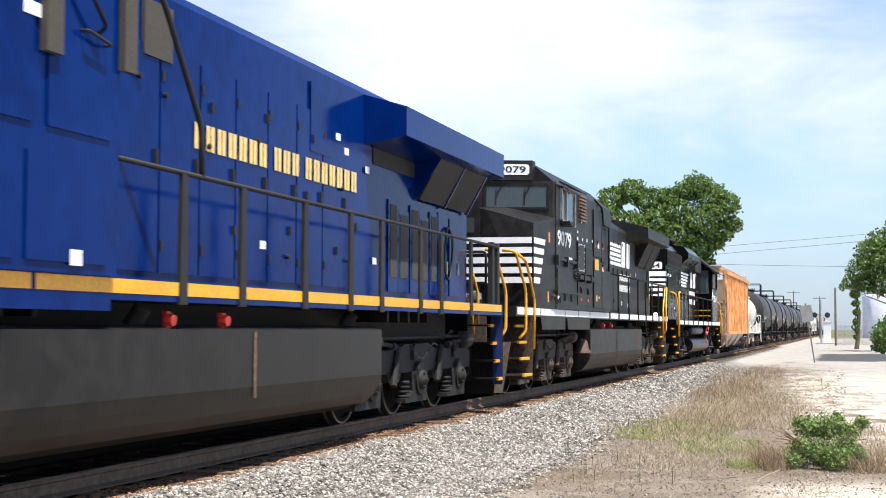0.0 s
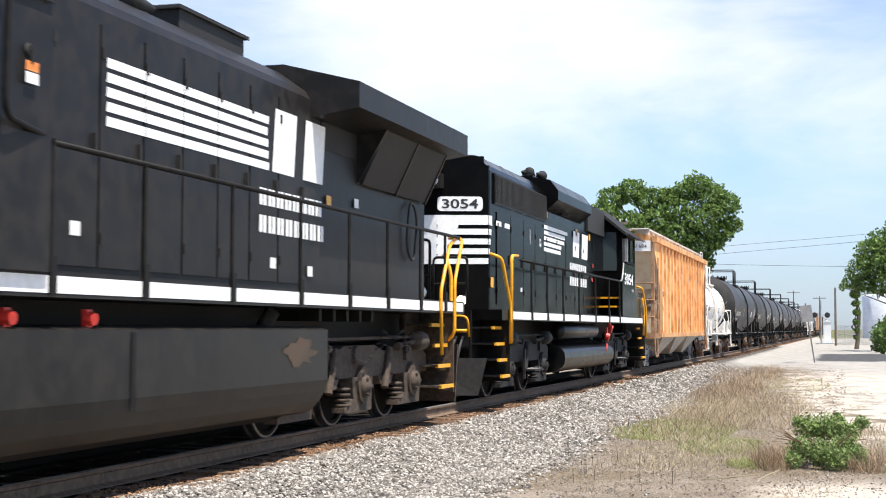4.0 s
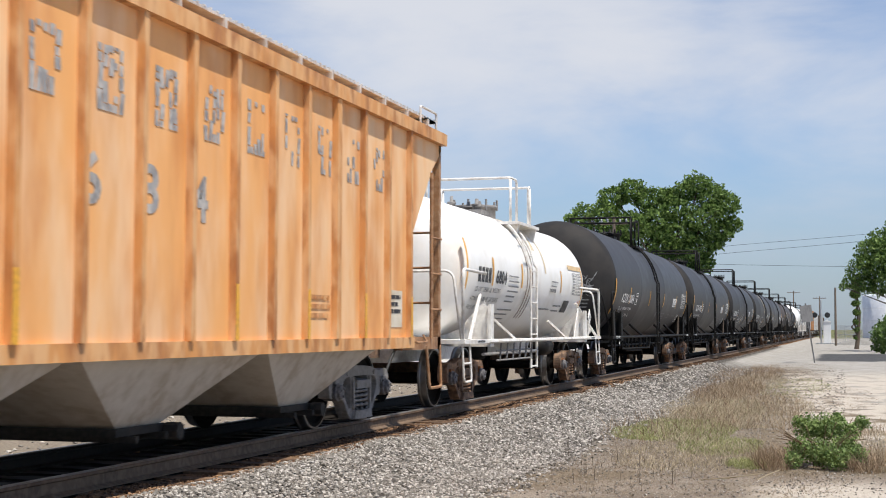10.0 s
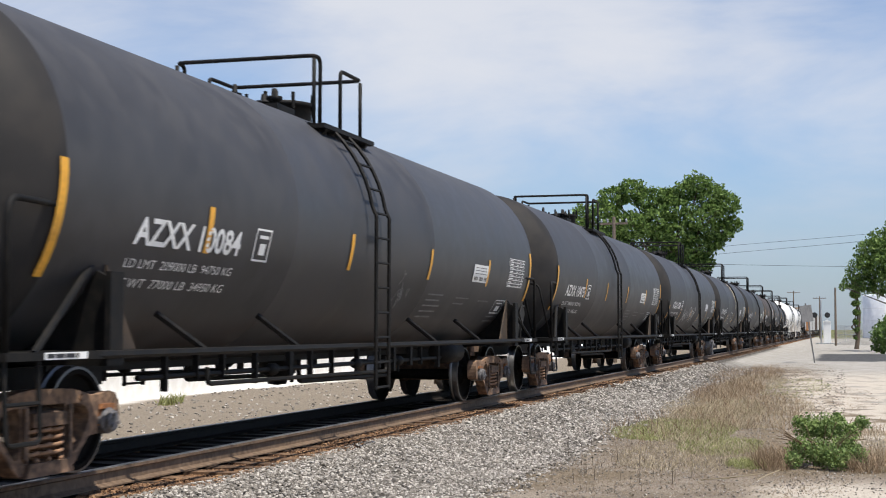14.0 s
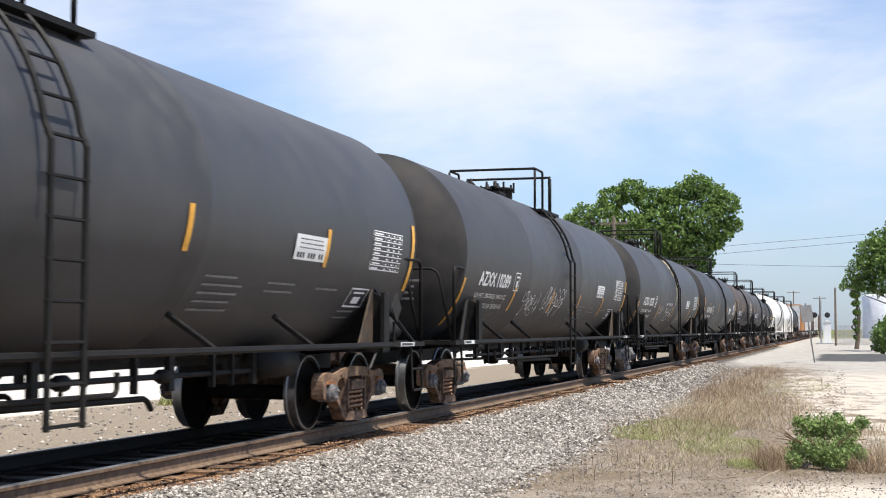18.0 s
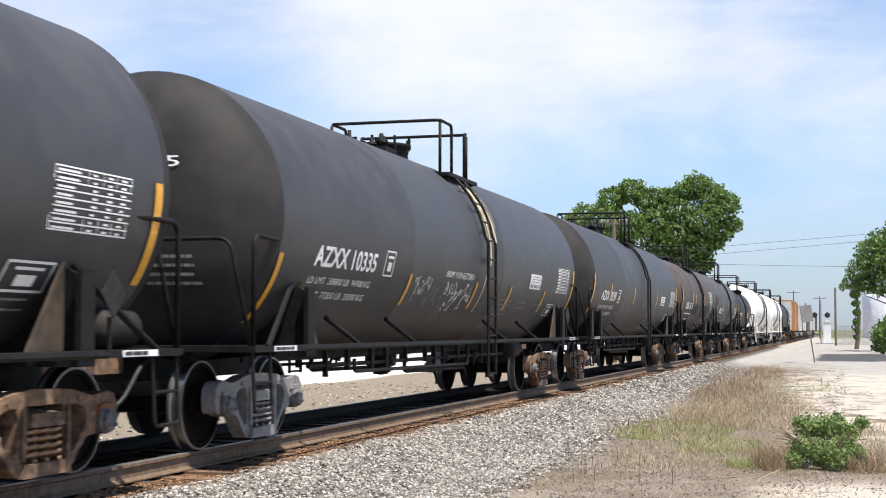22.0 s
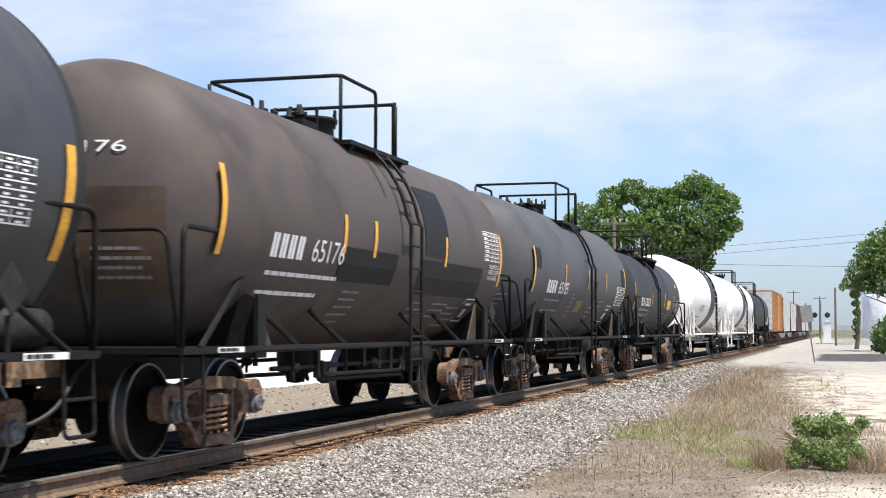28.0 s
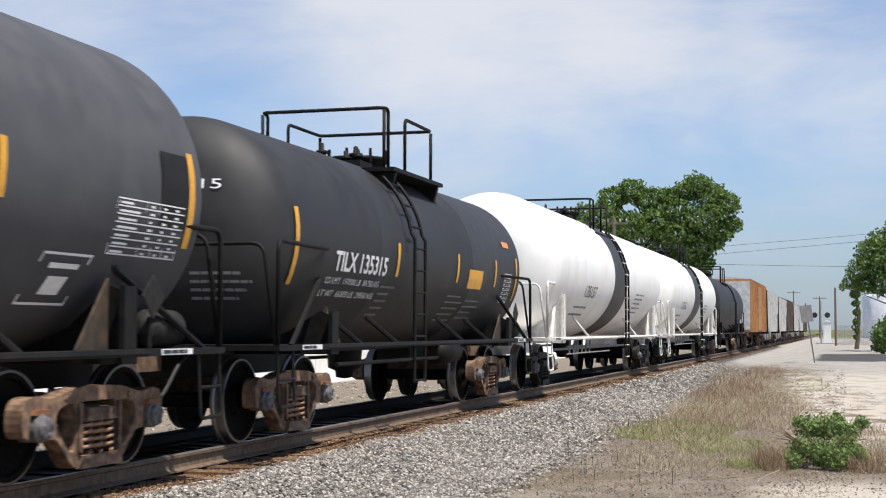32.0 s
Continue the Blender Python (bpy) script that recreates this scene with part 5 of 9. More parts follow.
def box_car(y, mat, label, L=17.2, top=4.25):
    car = vehicle("box_car", y, label, "box car")
    h = L / 2 - 0.8
    bm = B()
    box(bm, -1.5, 1.5, -h, h, 1.05, top)
    part("body", bm, mat, car, bevel=0.03)
    for sx in (-1, 1):
        for k in range(16):
            yy = -h + 0.1 + (2 * h - 0.2) * k / 15
            bm = B()
            box(bm, *sorted((sx * 1.5, sx * 1.55)), yy - 0.05, yy + 0.05, 1.05, top - 0.05)
            part("rib", bm, mat, car)
        bm = B()
        box(bm, *sorted((sx * 1.5, sx * 1.58)), -1.5, 1.5, 1.15, top - 0.3)
        part("sliding_door", bm, mat, car)
    bm = B()
    prism(bm, [(-1.52, top), (0, top + 0.15), (1.52, top)], -h, h, "y")
    part("roof", bm, M["grey_hopper"], car)
    for s in (-1, 1):
        bm = B()
        box(bm, -1.46, 1.46, *sorted((s * (h + 0.002), s * (h + 0.05))), 1.2, top - 0.15)
        part("end_panel", bm, M["grey_hopper"], car, "pale grey end panel")
        truck(car, s * (h - 1.6), "rust")
    couplers(car, L / 2)
    return car


box_car(293.6, M["tan_car"], "faded brown ribbed box car")
for k in range(6):
    plain_hopper(311.0 + 16.7 * k, M["dark_hopper" if k in (2, 5) else "grey_hopper"], "dull brown covered hopper car" if k in (2, 5) else "dusty light grey covered hopper car", top=4.05 - 0.12 * (k % 2))




# ---------------------------------------------------------------- locomotives
def sheet(parent, name, mat, place, rects, label=""):
    bm = B()
    for r in rects:
        patch(bm, place, *r)
    return part(name, bm, mat, parent, label)


def flag_logo(parent, place, y0, y1, z0, z1, stripes, mark, rng, split=(), rake=0.0):
    """White flag of stripes with a plain slanted mark at its end."""
    pitch = (z1 - z0) / stripes
    bm = B()
    for k in range(stripes):
        z = z0 + pitch * k
        cuts = [y0, *split, y1 - rng.uniform(0.0, 0.15) - rake * (1 - k / (stripes - 1))]
        for a, b in zip(cuts, cuts[1:]):
            patch(bm, place, a, b - 0.012, z, z + pitch * 0.68, 1, 1, 0.12)
    part("flag_stripes", bm, M["white"], parent, "white painted stripes")
    a, b, lo, hi = mark
    w = b - a
    for u0, u1 in ((0.0, 0.47), (0.53, 1.0)):
        bm = B()
        patch(bm, place, a + (u0 + 0.05) * w, a + (u1 - 0.05) * w, lo, hi, 1, 1, 0.12)
        part("painted_mark", bm, M["white"], parent, "plain white painted mark")


def loco_truck_mesh(axles, mat, half):
    """Cast frame: deep beam, wide pedestal legs round the axle boxes, spring shelves and brake gear."""
    bm = B()
    for sx in (-1, 1):
        x0, x1 = sx * 1.03, sx * 1.17
        prism(bm, [(-half, 0.62), (-half, 0.86), (-half + 0.2, 0.94), (-0.9, 0.94), (-0.55, 1.02), (0.55, 1.02), (0.9, 0.94), (half - 0.2, 0.94), (half, 0.86), (half, 0.62)], x0, x1)
        for a in axles:
            # pedestal leg with rounded opening for the axle box, and a shelf for the springs
            prism(bm, [(a - 0.36, 0.63), (a + 0.40, 0.63), (a + 0.36, 0.30), (a + 0.36, 0.20), (a - 0.62, 0.20), (a - 0.62, 0.26), (a - 0.40, 0.29), (a - 0.31, 0.36)], x0, x1 + sx * 0.03)
            ring = [(a + 0.20 * math.cos(t), 0.53 + 0.24 * math.sin(t)) for t in np.linspace(0, 2 * math.pi, 17)[:-1]]
            prism(bm, ring, x1, sx * 1.235)
            lathe(bm, [(sx * 1.235, 0.145), (sx * 1.28, 0.135), (sx * 1.285, 0.09), (sx * 1.31, 0.08), (sx * 1.315, 0.0)], "x", (0, a, 0.508), 16)
            for k in range(3):
                c = Vector((sx * 1.28, a + 0.11 * math.cos(2.1 * k), 0.508 + 0.11 * math.sin(2.1 * k)))
                rod(bm, c, c + Vector((sx * 0.03, 0, 0)), 0.02, 6)
            for d in (-0.50,):
                for k in range(4):
                    lathe(bm, [(0.265 + 0.065 * k, 0.05), (0.275 + 0.065 * k, 0.10), (0.305 + 0.065 * k, 0.10), (0.315 + 0.065 * k, 0.05)], "z", (sx * 1.12, a + d, 0), 12)
            prism(bm, [(a - 0.30, 0.80), (a - 0.05, 0.80), (a - 0.05, 0.98), (a - 0.22, 1.02), (a - 0.30, 0.98)], x1, sx * 1.22)
        for m in [(p + q) / 2 for p, q in zip(axles, axles[1:])]:
            prism(bm, [(m - 0.34, 0.64), (m + 0.30, 0.64), (m + 0.20, 0.50), (m - 0.22, 0.50)], sx * 1.05, x1)
            lathe(bm, [(m - 0.06, 0.0), (m - 0.06, 0.045), (m + 0.06, 0.045), (m + 0.06, 0.0)], "y", (sx * 1.16, 0, 0.80), 10)
            rod(bm, (sx * 1.2, m + 0.05, 0.98), (sx * 1.22, m - 0.20, 0.46), 0.05, 8)
        for m, d in ((-half + 0.62, 1), (half - 0.62, -1)):
            lathe(bm, [(m - 0.20, 0.0), (m - 0.19, 0.11), (m - 0.15, 0.135), (m + 0.13, 0.135), (m + 0.19, 0.09), (m + 0.20, 0.0)], "y", (sx * 1.24, 0, 1.06), 16)
            rod(bm, (sx * 1.24, m + d * 0.18, 1.05), (sx * 1.24, m + d * 0.95, 1.0), 0.03, 8)
            rod(bm, (sx * 1.24, m + d * 0.85, 1.0), (sx * 1.24, m + d * 0.95, 0.99), 0.055, 8)
        rod(bm, (sx * 1.2, -half + 0.2, 1.10), (sx * 1.2, half - 0.2, 1.12), 0.02, 6)
    box(bm, -1.05, 1.05, -0.35, 0.35, 0.68, 1.0)
    for p, q in zip(axles, axles[1:]):
        box(bm, -0.62, 0.62, p + 0.35, q - 0.15, 0.20, 0.90)
    for s in (-1, 1):
        box(bm, -1.05, 1.05, *sorted((s * (half - 0.28), s * (half - 0.08))), 0.68, 0.9)
    return finish(bm, "truck", mat, bevel=0.008)


GE_AXLES, EMD_AXLES = (-2.06, 0.0, 2.06), (-1.43, 1.43)
LOCO_TRUCKS = {("ge", k): loco_truck_mesh(GE_AXLES, M[m], 2.85) for k, m in (("dark", "loco_truck"), ("brown", "brown_truck"))}
LOCO_TRUCKS[("emd", "dark")] = loco_truck_mesh(EMD_AXLES, M["loco_truck"], 2.1)


def loco_truck(parent, y, kind, colour, axles):
    t = part("truck", LOCO_TRUCKS[(kind, colour)], None, parent, at=pose(0, y, 0))
    for a in axles:
        SPINNING.append((part("wheelset", LOCO_WHEELSET, None, t, at=pose(0, a, 0.508)), a, 0.508))


def stairs(parent, y0, s, paint, edge, low=0.42, deck=1.6, wide=0.6):
    """A stair well at a deck's end on both sides: side plates, treads with yellow noses."""
    for sx in (-1, 1):
        bm = B()
        slim = wide < 0.4
        inner = M["frame_black"] if slim else paint
        box(bm, *sorted((sx * 0.93, sx * 0.97)), *sorted((y0, y0 - s * wide)), low - 0.05, deck)
        well = part("stair_well", bm, inner, parent)
        bm = B()
        yp = y0 if s > 0 else y0 + wide
        prism(bm, [(yp, deck), (yp, low - 0.12), (yp + 0.04, low - 0.12), (yp + 0.04, deck)], sx * (1.34 if slim else 0.95), sx * 1.5)
        part("side_plate", bm, paint, well)
        for k in range(4):
            z = low + (deck - low) * k / 4
            bm = B()
            box(bm, *sorted((sx * 0.97, sx * (1.50 - 0.05 * k))), *sorted((y0 - s * 0.02, y0 - s * (wide - 0.02))), z - 0.03, z)
            part("tread", bm, inner, well)
        for k in range(4):
            z = low + (deck - low) * k / 4
            bm = B()
            box(bm, *sorted((sx * (1.47 - 0.05 * k), sx * (1.512 - 0.05 * k))), *sorted((y0 - s * 0.01, y0 - s * (wide - 0.02))), z - 0.045, z + 0.006)
            part("step_edge", bm, edge, parent, "yellow step edge")


def bow_rail(parent, pts, mat, r=0.024, name="grab_rail", label=""):
    bm = B()
    pipe(bm, bent(pts, 0.12), r, 8)
    return part(name, bm, mat, parent, label, smooth=True)


def walkway_rail(parent, xs, posts, z_deck, z_top, mat, wide=0.0, start=None, end=None):
    for sx in xs:
        for y in posts:
            bm = B()
            if wide:
                prism(bm, [(y - wide / 2, z_deck - 0.2), (y + wide / 2, z_deck - 0.2), (y + wide * 0.35, z_top), (y - wide * 0.35, z_top)], sx * 1.485, sx * 1.52)
            else:
                pipe(bm, [(sx * 1.5, y, z_deck - 0.12), (sx * 1.5, y, z_top)], 0.022)
                box(bm, *sorted((sx * 1.49, sx * 1.53)), y - 0.04, y + 0.04, z_deck - 0.16, z_deck + 0.12)
            part("handrail_post", bm, mat, parent)
        a, b = posts[0] if start is None else start, posts[-1] if end is None else end
        bow_rail(parent, [(sx * 1.5, a, z_top), (sx * 1.5, b, z_top)], mat, name="handrail")


def hood_shell(parent, y0, y1, w, z0, z_side, z_top, mat, name="hood", inner=0.55):
    bm = B()
    prism(bm, [(-w, z0), (-w, z_side), (-w + 0.06, z_side + 0.10), (-inner, z_top), (inner, z_top), (w - 0.06, z_side + 0.10), (w, z_side), (w, z0)], y0, y1, "y")
    return part(name, bm, mat, parent, bevel=0.015)


def doors(parent, w, y0, y1, n, z0, z1, mat, rng, latch="steel"):
    """Hood access doors: raised panels with hinges and latches, both sides."""
    for sx in (-1, 1):
        for k in range(n):
            a, b = y0 + (y1 - y0) * k / n + 0.02, y0 + (y1 - y0) * (k + 1) / n - 0.02
            bm = B()
            box(bm, *sorted((sx * w, sx * (w + 0.018))), a, b, z0, z1)
            d = part("hood_door", bm, mat, parent, bevel=0.006)
            for z in (z0 + 0.25, z1 - 0.25):
                bm = B()
                box(bm, *sorted((sx * (w + 0.015), sx * (w + 0.035))), a + 0.01, a + 0.05, z - 0.05, z + 0.05)
                part("hinge", bm, M["screen"], d)
            bm = B()
            box(bm, *sorted((sx * (w + 0.015), sx * (w + 0.05))), b - 0.09, b - 0.05, (z0 + z1) / 2 - 0.09, (z0 + z1) / 2 + 0.09)
            part("latch", bm, M["screen"], d)


def fuel_tank(parent, y0, y1, mat, prof=None):
    prof = prof or [(-1.47, 1.22), (-1.47, 0.66), (-1.44, 0.54), (-1.37, 0.42), (-1.26, 0.31), (-1.10, 0.24), (1.10, 0.24), (1.26, 0.31), (1.37, 0.42), (1.44, 0.54), (1.47, 0.66), (1.47, 1.22), (1.35, 1.26), (-1.35, 1.26)]
    bm = B()
    prism(bm, prof, y0, y1, "y")
    return part("fuel_tank", bm, mat, parent, bevel=0.025)


def wing_radiator(parent, y0, y1, mat, hood_w, out, z_low, z_edge, z_edge_top, z_top, screens=None):
    """Flared radiator housing with slanted screens under the overhang."""
    z_in = z_edge_top + (z_top - z_edge_top) * (out - hood_w + 0.02) / (out - 0.6)
    for sx in (-1, 1):
        bm = B()
        prism(bm, [(sx * (hood_w - 0.02), z_edge - 0.10), (sx * out, z_edge), (sx * out, z_edge_top), (sx * (hood_w - 0.02), z_in)], y0, y1, "y")
        part("radiator_wing", bm, mat, parent, bevel=0.012)
        s0, s1, n = screens or (y0 + 0.25, y1 - 0.25, 4)
        for k in range(n):
            a, b = s0 + (s1 - s0) * k / n, s0 + (s1 - s0) * (k + 1) / n - 0.04
            bm = B()
            prism(bm, [(sx * (hood_w + 0.02), z_low), (sx * (hood_w + 0.36), z_edge - 0.03), (sx * (hood_w + 0.40), z_edge - 0.03), (sx * (hood_w + 0.06), z_low - 0.03)], a, b, "y")
            sc = part("radiator_screen", bm, M["screen"], parent)
            bm = B()
            prism(bm, [(sx * (hood_w + 0.02), z_low - 0.04), (sx * (hood_w + 0.37), z_edge - 0.02), (sx * (hood_w + 0.42), z_edge - 0.02), (sx * (hood_w + 0.07), z_low - 0.06)], b, b + 0.04, "y")
            part("screen_frame", bm, mat, sc)
        if screens:
            bm = B()
            prism(bm, [(sx * (hood_w - 0.01), z_low - 0.05), (sx * (hood_w + 0.43), z_edge - 0.02), (sx * (hood_w - 0.01), z_edge - 0.02)], s0 - 0.05, s0, "y")
            part("recess_plate", bm, mat, parent)
            bm = B()
            box(bm, *sorted((sx * (hood_w + 0.002), sx * (hood_w + 0.012))), y0 + 0.35, s0 - 0.08, z_low + 0.28, z_edge - 0.06)
            part("intake_screen", bm, M["screen"], parent)
    bm = B()
    w = hood_w - 0.02
    prism(bm, [(-w, z_edge - 0.1), (-w, z_in), (-0.6, z_top), (0.6, z_top), (w, z_in), (w, z_edge - 0.1)], y0, y1, "y")
    part("radiator_core", bm, mat, parent)


def number_board(parent, place, u0, u1, z0, z1, txt, name="number_board"):
    bm = B()
    r = 0.25 * (z1 - z0)
    rim = [(u0 + r - r * math.cos(t), z1 - r + r * math.sin(t)) for t in np.linspace(0, math.pi / 2, 5)] + [(u1 - r + r * math.sin(t), z1 - r + r * math.cos(t)) for t in np.linspace(0, math.pi / 2, 5)]
    rim += [(u, z0 + z1 - z) for u, z in rim[::-1]]
    bm.faces.new([bm.verts.new(place(u, z)) for u, z in rim])
    part(name, bm, M["white"], parent, "white number board")
    co, faces = glyphs(txt, 0.02)
    bm = B()
    up = lambda u, z: tuple(Vector(place(u, z)) + Vector((0, -0.005, 0)))
    vs = [bm.verts.new(up(u0 + (u1 - u0) * (0.1 + 0.8 * a), z0 + (z1 - z0) * (0.17 + 0.66 * b))) for a, b in co]
    for f in faces:
        bm.faces.new([vs[i] for i in f])
    part("board_number", bm, M["ink"], parent, f"dark number {txt}")


def plow(parent, y, s, mat, top=1.0, wide=1.40):
    bm = B()
    for sx in (-1, 1):
        v = [bm.verts.new(p) for p in ((0, y + s * 0.45, top), (sx * wide, y + s * 0.02, top), (sx * (wide - 0.1), y + s * 0.22, 0.12), (0, y + s * 0.66, 0.12))]
        w = [bm.verts.new(Vector(q.co) - Vector((0, s * 0.04, 0))) for q in v]
        bm.faces.new(v), bm.faces.new(w[::-1])
        for i in range(4):
            bm.faces.new((v[i], v[(i + 1) % 4], w[(i + 1) % 4], w[i]))
    part("plow", bm, mat, parent)


def label_patch(parent, place, y, z, w, h, mat):
    bm = B()
    patch(bm, place, y, y + w, z, z + h)
    part("label_plate", bm, mat, parent)


def ge_loco(y, blue):
    paint = M["blue"] if blue else M["loco_dusty"]
    frame_paint = M["blue_dark"] if blue else M["frame_black"]
    car = vehicle("freight_locomotive", y, "glossy royal blue freight locomotive with a yellow sill stripe" if blue else
                  "dusty black freight locomotive with white nose stripes and yellow handrails", "locomotive", "locomotives")
    rng = random.Random(5 + blue)
    W = 0.95
    # deck and frame
    bm = B()
    box(bm, -1.5, 1.5, -10.75, 10.45, 1.46, 1.64)
    part("deck", bm, paint if blue else M["loco_dusty"], car, bevel=0.01)
    for sx in (-1, 1):
        bm = B()
        box(bm, *sorted((sx * 0.50, sx * 0.74)), -9.6, 9.6, 1.06, 1.46)
        part("side_sill", bm, M["frame_black"], car)
    bm = B()
    box(bm, -0.5, 0.5, -10.3, 10.2, 0.95, 1.46)
    part("centre_sill", bm, M["frame_black"], car)
    stripe_mat = M["rail_yellow"] if blue else M["white"]
    z0, z1 = (1.515, 1.632) if blue else (1.49, 1.62)
    posts = [-1.24, 0.0, 1.60, 3.02, 4.14, 5.78, 6.78, 8.41] if blue else [-0.9, 0.5, 2.2, 3.9, 5.4, 6.8, 8.2, 9.4]
    for sx in (-1, 1):
        cuts = [-10.7, -8.75, -6.4, -4.9, -3.55, *posts, 10.4]
        for a, b in zip(cuts, cuts[1:]):
            sheet(car, "sill_stripe", stripe_mat, lambda yy, z, s=sx: (s * 1.505, yy, z), [(a + 0.03, b - 0.03, z0, z1)])
    # wide body behind the cab
    wide_end = -2.46 if blue else -1.0
    top_side, top = (4.30, 4.70) if blue else (4.13, 4.55)
    body_z0 = 1.64
    bm = B()
    prism(bm, [(-1.55, body_z0), (-1.55, top_side), (-1.05, top), (1.05, top), (1.55, top_side), (1.55, body_z0)], -7.5, wide_end, "y")
    part("cab", bm, paint, car, bevel=0.03)
    bm = B()
    prism(bm, [(-1.545, -7.46), (-1.5, -7.585), (-0.2, -7.985), (0.2, -7.985), (1.5, -7.585), (1.545, -7.46)], 1.64, 4.17, "z")
    part("cab_front", bm, paint, car, bevel=0.02)
    if not blue:
        for sx in (-1, 1):
            for y0, y1 in ((-8.72, -6.35), (-6.15, -3.55)):
                bm = B()
                prism(bm, [(y0, 1.46), (y0 + 0.12, 1.22), (y1 - 0.02, 1.22), (y1, 1.46)], sx * 1.42, sx * 1.5)
                part("side_skirt", bm, M["loco_dusty"], car)
    # nose: lower front with gable top
    bm = B()
    f = [(-1.5, 1.64), (1.5, 1.64), (1.5, 3.22), (0.55, 3.50), (-0.55, 3.50), (-1.5, 3.22)]
    b = [(-1.55, 1.64), (1.55, 1.64), (1.55, 3.45), (0.6, 3.66), (-0.6, 3.66), (-1.55, 3.45)]
    A, Bv = [bm.verts.new((p[0] * 0.97, -9.15 + (0.0 if abs(p[0]) > 1 else -0.10), p[1])) for p in f], [bm.verts.new((p[0] * 0.99, -7.48 if abs(p[0]) > 1 else -7.80, p[1])) for p in b]
    bm.faces.new(A), bm.faces.new(Bv[::-1])
    for i in range(6):
        bm.faces.new((A[i], A[(i + 1) % 6], Bv[(i + 1) % 6], Bv[i]))
    part("nose", bm, paint, car, bevel=0.03)
    # windscreens on the prow's two faces
    prow = lambda u: -7.985 + 0.308 * max(0.0, abs(u) - 0.2)

    def slab(u0, u1, za, zb, out):
        v = [bm.verts.new((u, prow(u) - d, z)) for u in (u0, u1) for d in (out, -0.02) for z in (za, zb)]
        for q in ((0, 1, 3, 2), (4, 6, 7, 5), (0, 4, 5, 1), (2, 3, 7, 6), (0, 2, 6, 4), (1, 5, 7, 3)):
            bm.faces.new([v[i] for i in q])
    for u0, u1 in ((-1.38, -0.24), (0.24, 1.38)):
        bm = B()
        for q in ((u0 - 0.05, u1 + 0.05, 4.06, 4.12), (u0 - 0.05, u1 + 0.05, 3.60, 3.65), (u0 - 0.05, u0, 3.65, 4.06), (u1, u1 + 0.05, 3.65, 4.06)):
            slab(*q, 0.022)
        part("windscreen_frame", bm, M["frame_black"], car)
        bm = B()
        slab(u0, u1, 3.65, 4.06, 0.010)
        part("windscreen", bm, M["glass"], car, "tinted windscreen")
        m = (u0 + u1) / 2
        for d in (-0.22, 0.32):
            bm = B()
            tip = m + d - 0.16
            pipe(bm, [(m + d, prow(m + d) - 0.05, 4.17), (tip, prow(tip) - 0.04, 3.88)], 0.012)
            pipe(bm, [(tip, prow(tip) - 0.035, 4.02), (tip, prow(tip) - 0.035, 3.70)], 0.010)
            part("wiper", bm, M["frame_black"], car)
    bm = B()
    prism(bm, [(-1.12, -7.46), (-1.12, -7.72), (-0.3, -8.02), (0.3, -8.02), (1.12, -7.72), (1.12, -7.46)], 4.18, 4.58, "z")
    part("headlight_housing", bm, paint, car, bevel=0.02)
    for u in (-0.12, 0.12):
        bm = B()
        lathe(bm, [(-8.05, 0.0), (-8.05, 0.075), (-8.06, 0.09), (-8.02, 0.095)], "y", (u, 0, 4.42), 16)
        part("headlight", bm, M["lens"], car, "clear headlight")
    if not blue:
        fb = lambda u, z: (u, -8.027 + 0.366 * max(0.0, abs(u) - 0.3), z)
        number_board(car, fb, 0.42, 1.06, 4.29, 4.50, "9079")
        number_board(car, fb, -1.06, -0.42, 4.29, 4.50, "9079")
        # nose stripes wrap from the front to the sides
        for k in range(5):
            za = 2.09 + 0.187 * k
            bm = B()
            nf = lambda u, z: (u, -9.19 if abs(u) > 1.2 else -9.30, z)
            g = [bm.verts.new((u, v, z)) for z in (za, za + 0.115) for u, v in ((-1.44, -9.21), (-0.50, -9.325), (0.50, -9.325), (1.44, -9.21))]
            for i in range(3):
                bm.faces.new((g[i], g[i + 1], g[i + 5], g[i + 4]))
            for sx in (-1, 1):
                e = 0.16 * k + 0.1
                q = [bm.verts.new((sx * (1.475 + 0.04 * (yy + 9.15)), yy, z)) for yy, z in ((-9.19, za), (-8.82 + e * 0.62, za), (-8.78 + e * 0.62, za + 0.115), (-9.19, za + 0.115))]
                bm.faces.new(q)
            part("nose_stripe", bm, M["white"], car, "white nose stripe")
        bm = B()
        box(bm, -0.45, 0.45, -9.31, -9.26, 1.75, 3.52)
        part("nose_door", bm, paint, car, bevel=0.02)
        bm = B()
        box(bm, 0.05, 0.35, -9.325, -9.30, 3.05, 3.33)
        part("door_window", bm, M["glass"], car, bevel=0.03)
        label_patch(car, lambda u, z: (u, -9.315, z), -0.28, 3.22, 0.18, 0.10, M["rail_yellow"])
    # cab side windows, awning, louvres, numbers
    for sx in (-1, 1):
        pl = lambda yy, z, s=sx: (s * 1.556, yy, z)
        bm = B()
        box(bm, *sorted((sx * 1.54, sx * 1.57)), -7.05, -5.70, 3.44, 4.08)
        part("side_window", bm, M["glass"], car)
        bm = B()
        for a in ((-7.12, -7.04, 3.40, 4.12), (-6.62, -6.52, 3.40, 4.12), (-5.74, -5.66, 3.40, 4.12), (-7.12, -5.66, 4.07, 4.13), (-7.12, -5.66, 3.38, 3.44)):
            box(bm, *sorted((sx * 1.55, sx * 1.60)), *a)
        part("window_frame", bm, M["steel"], car)
        bm = B()
        prism(bm, [(sx * 1.55, 4.22), (sx * 1.80, 4.10), (sx * 1.80, 4.08), (sx * 1.55, 4.18)], -7.2, -5.5, "y")
        part("awning", bm, M["loco_truck"], car)
        bm = B()
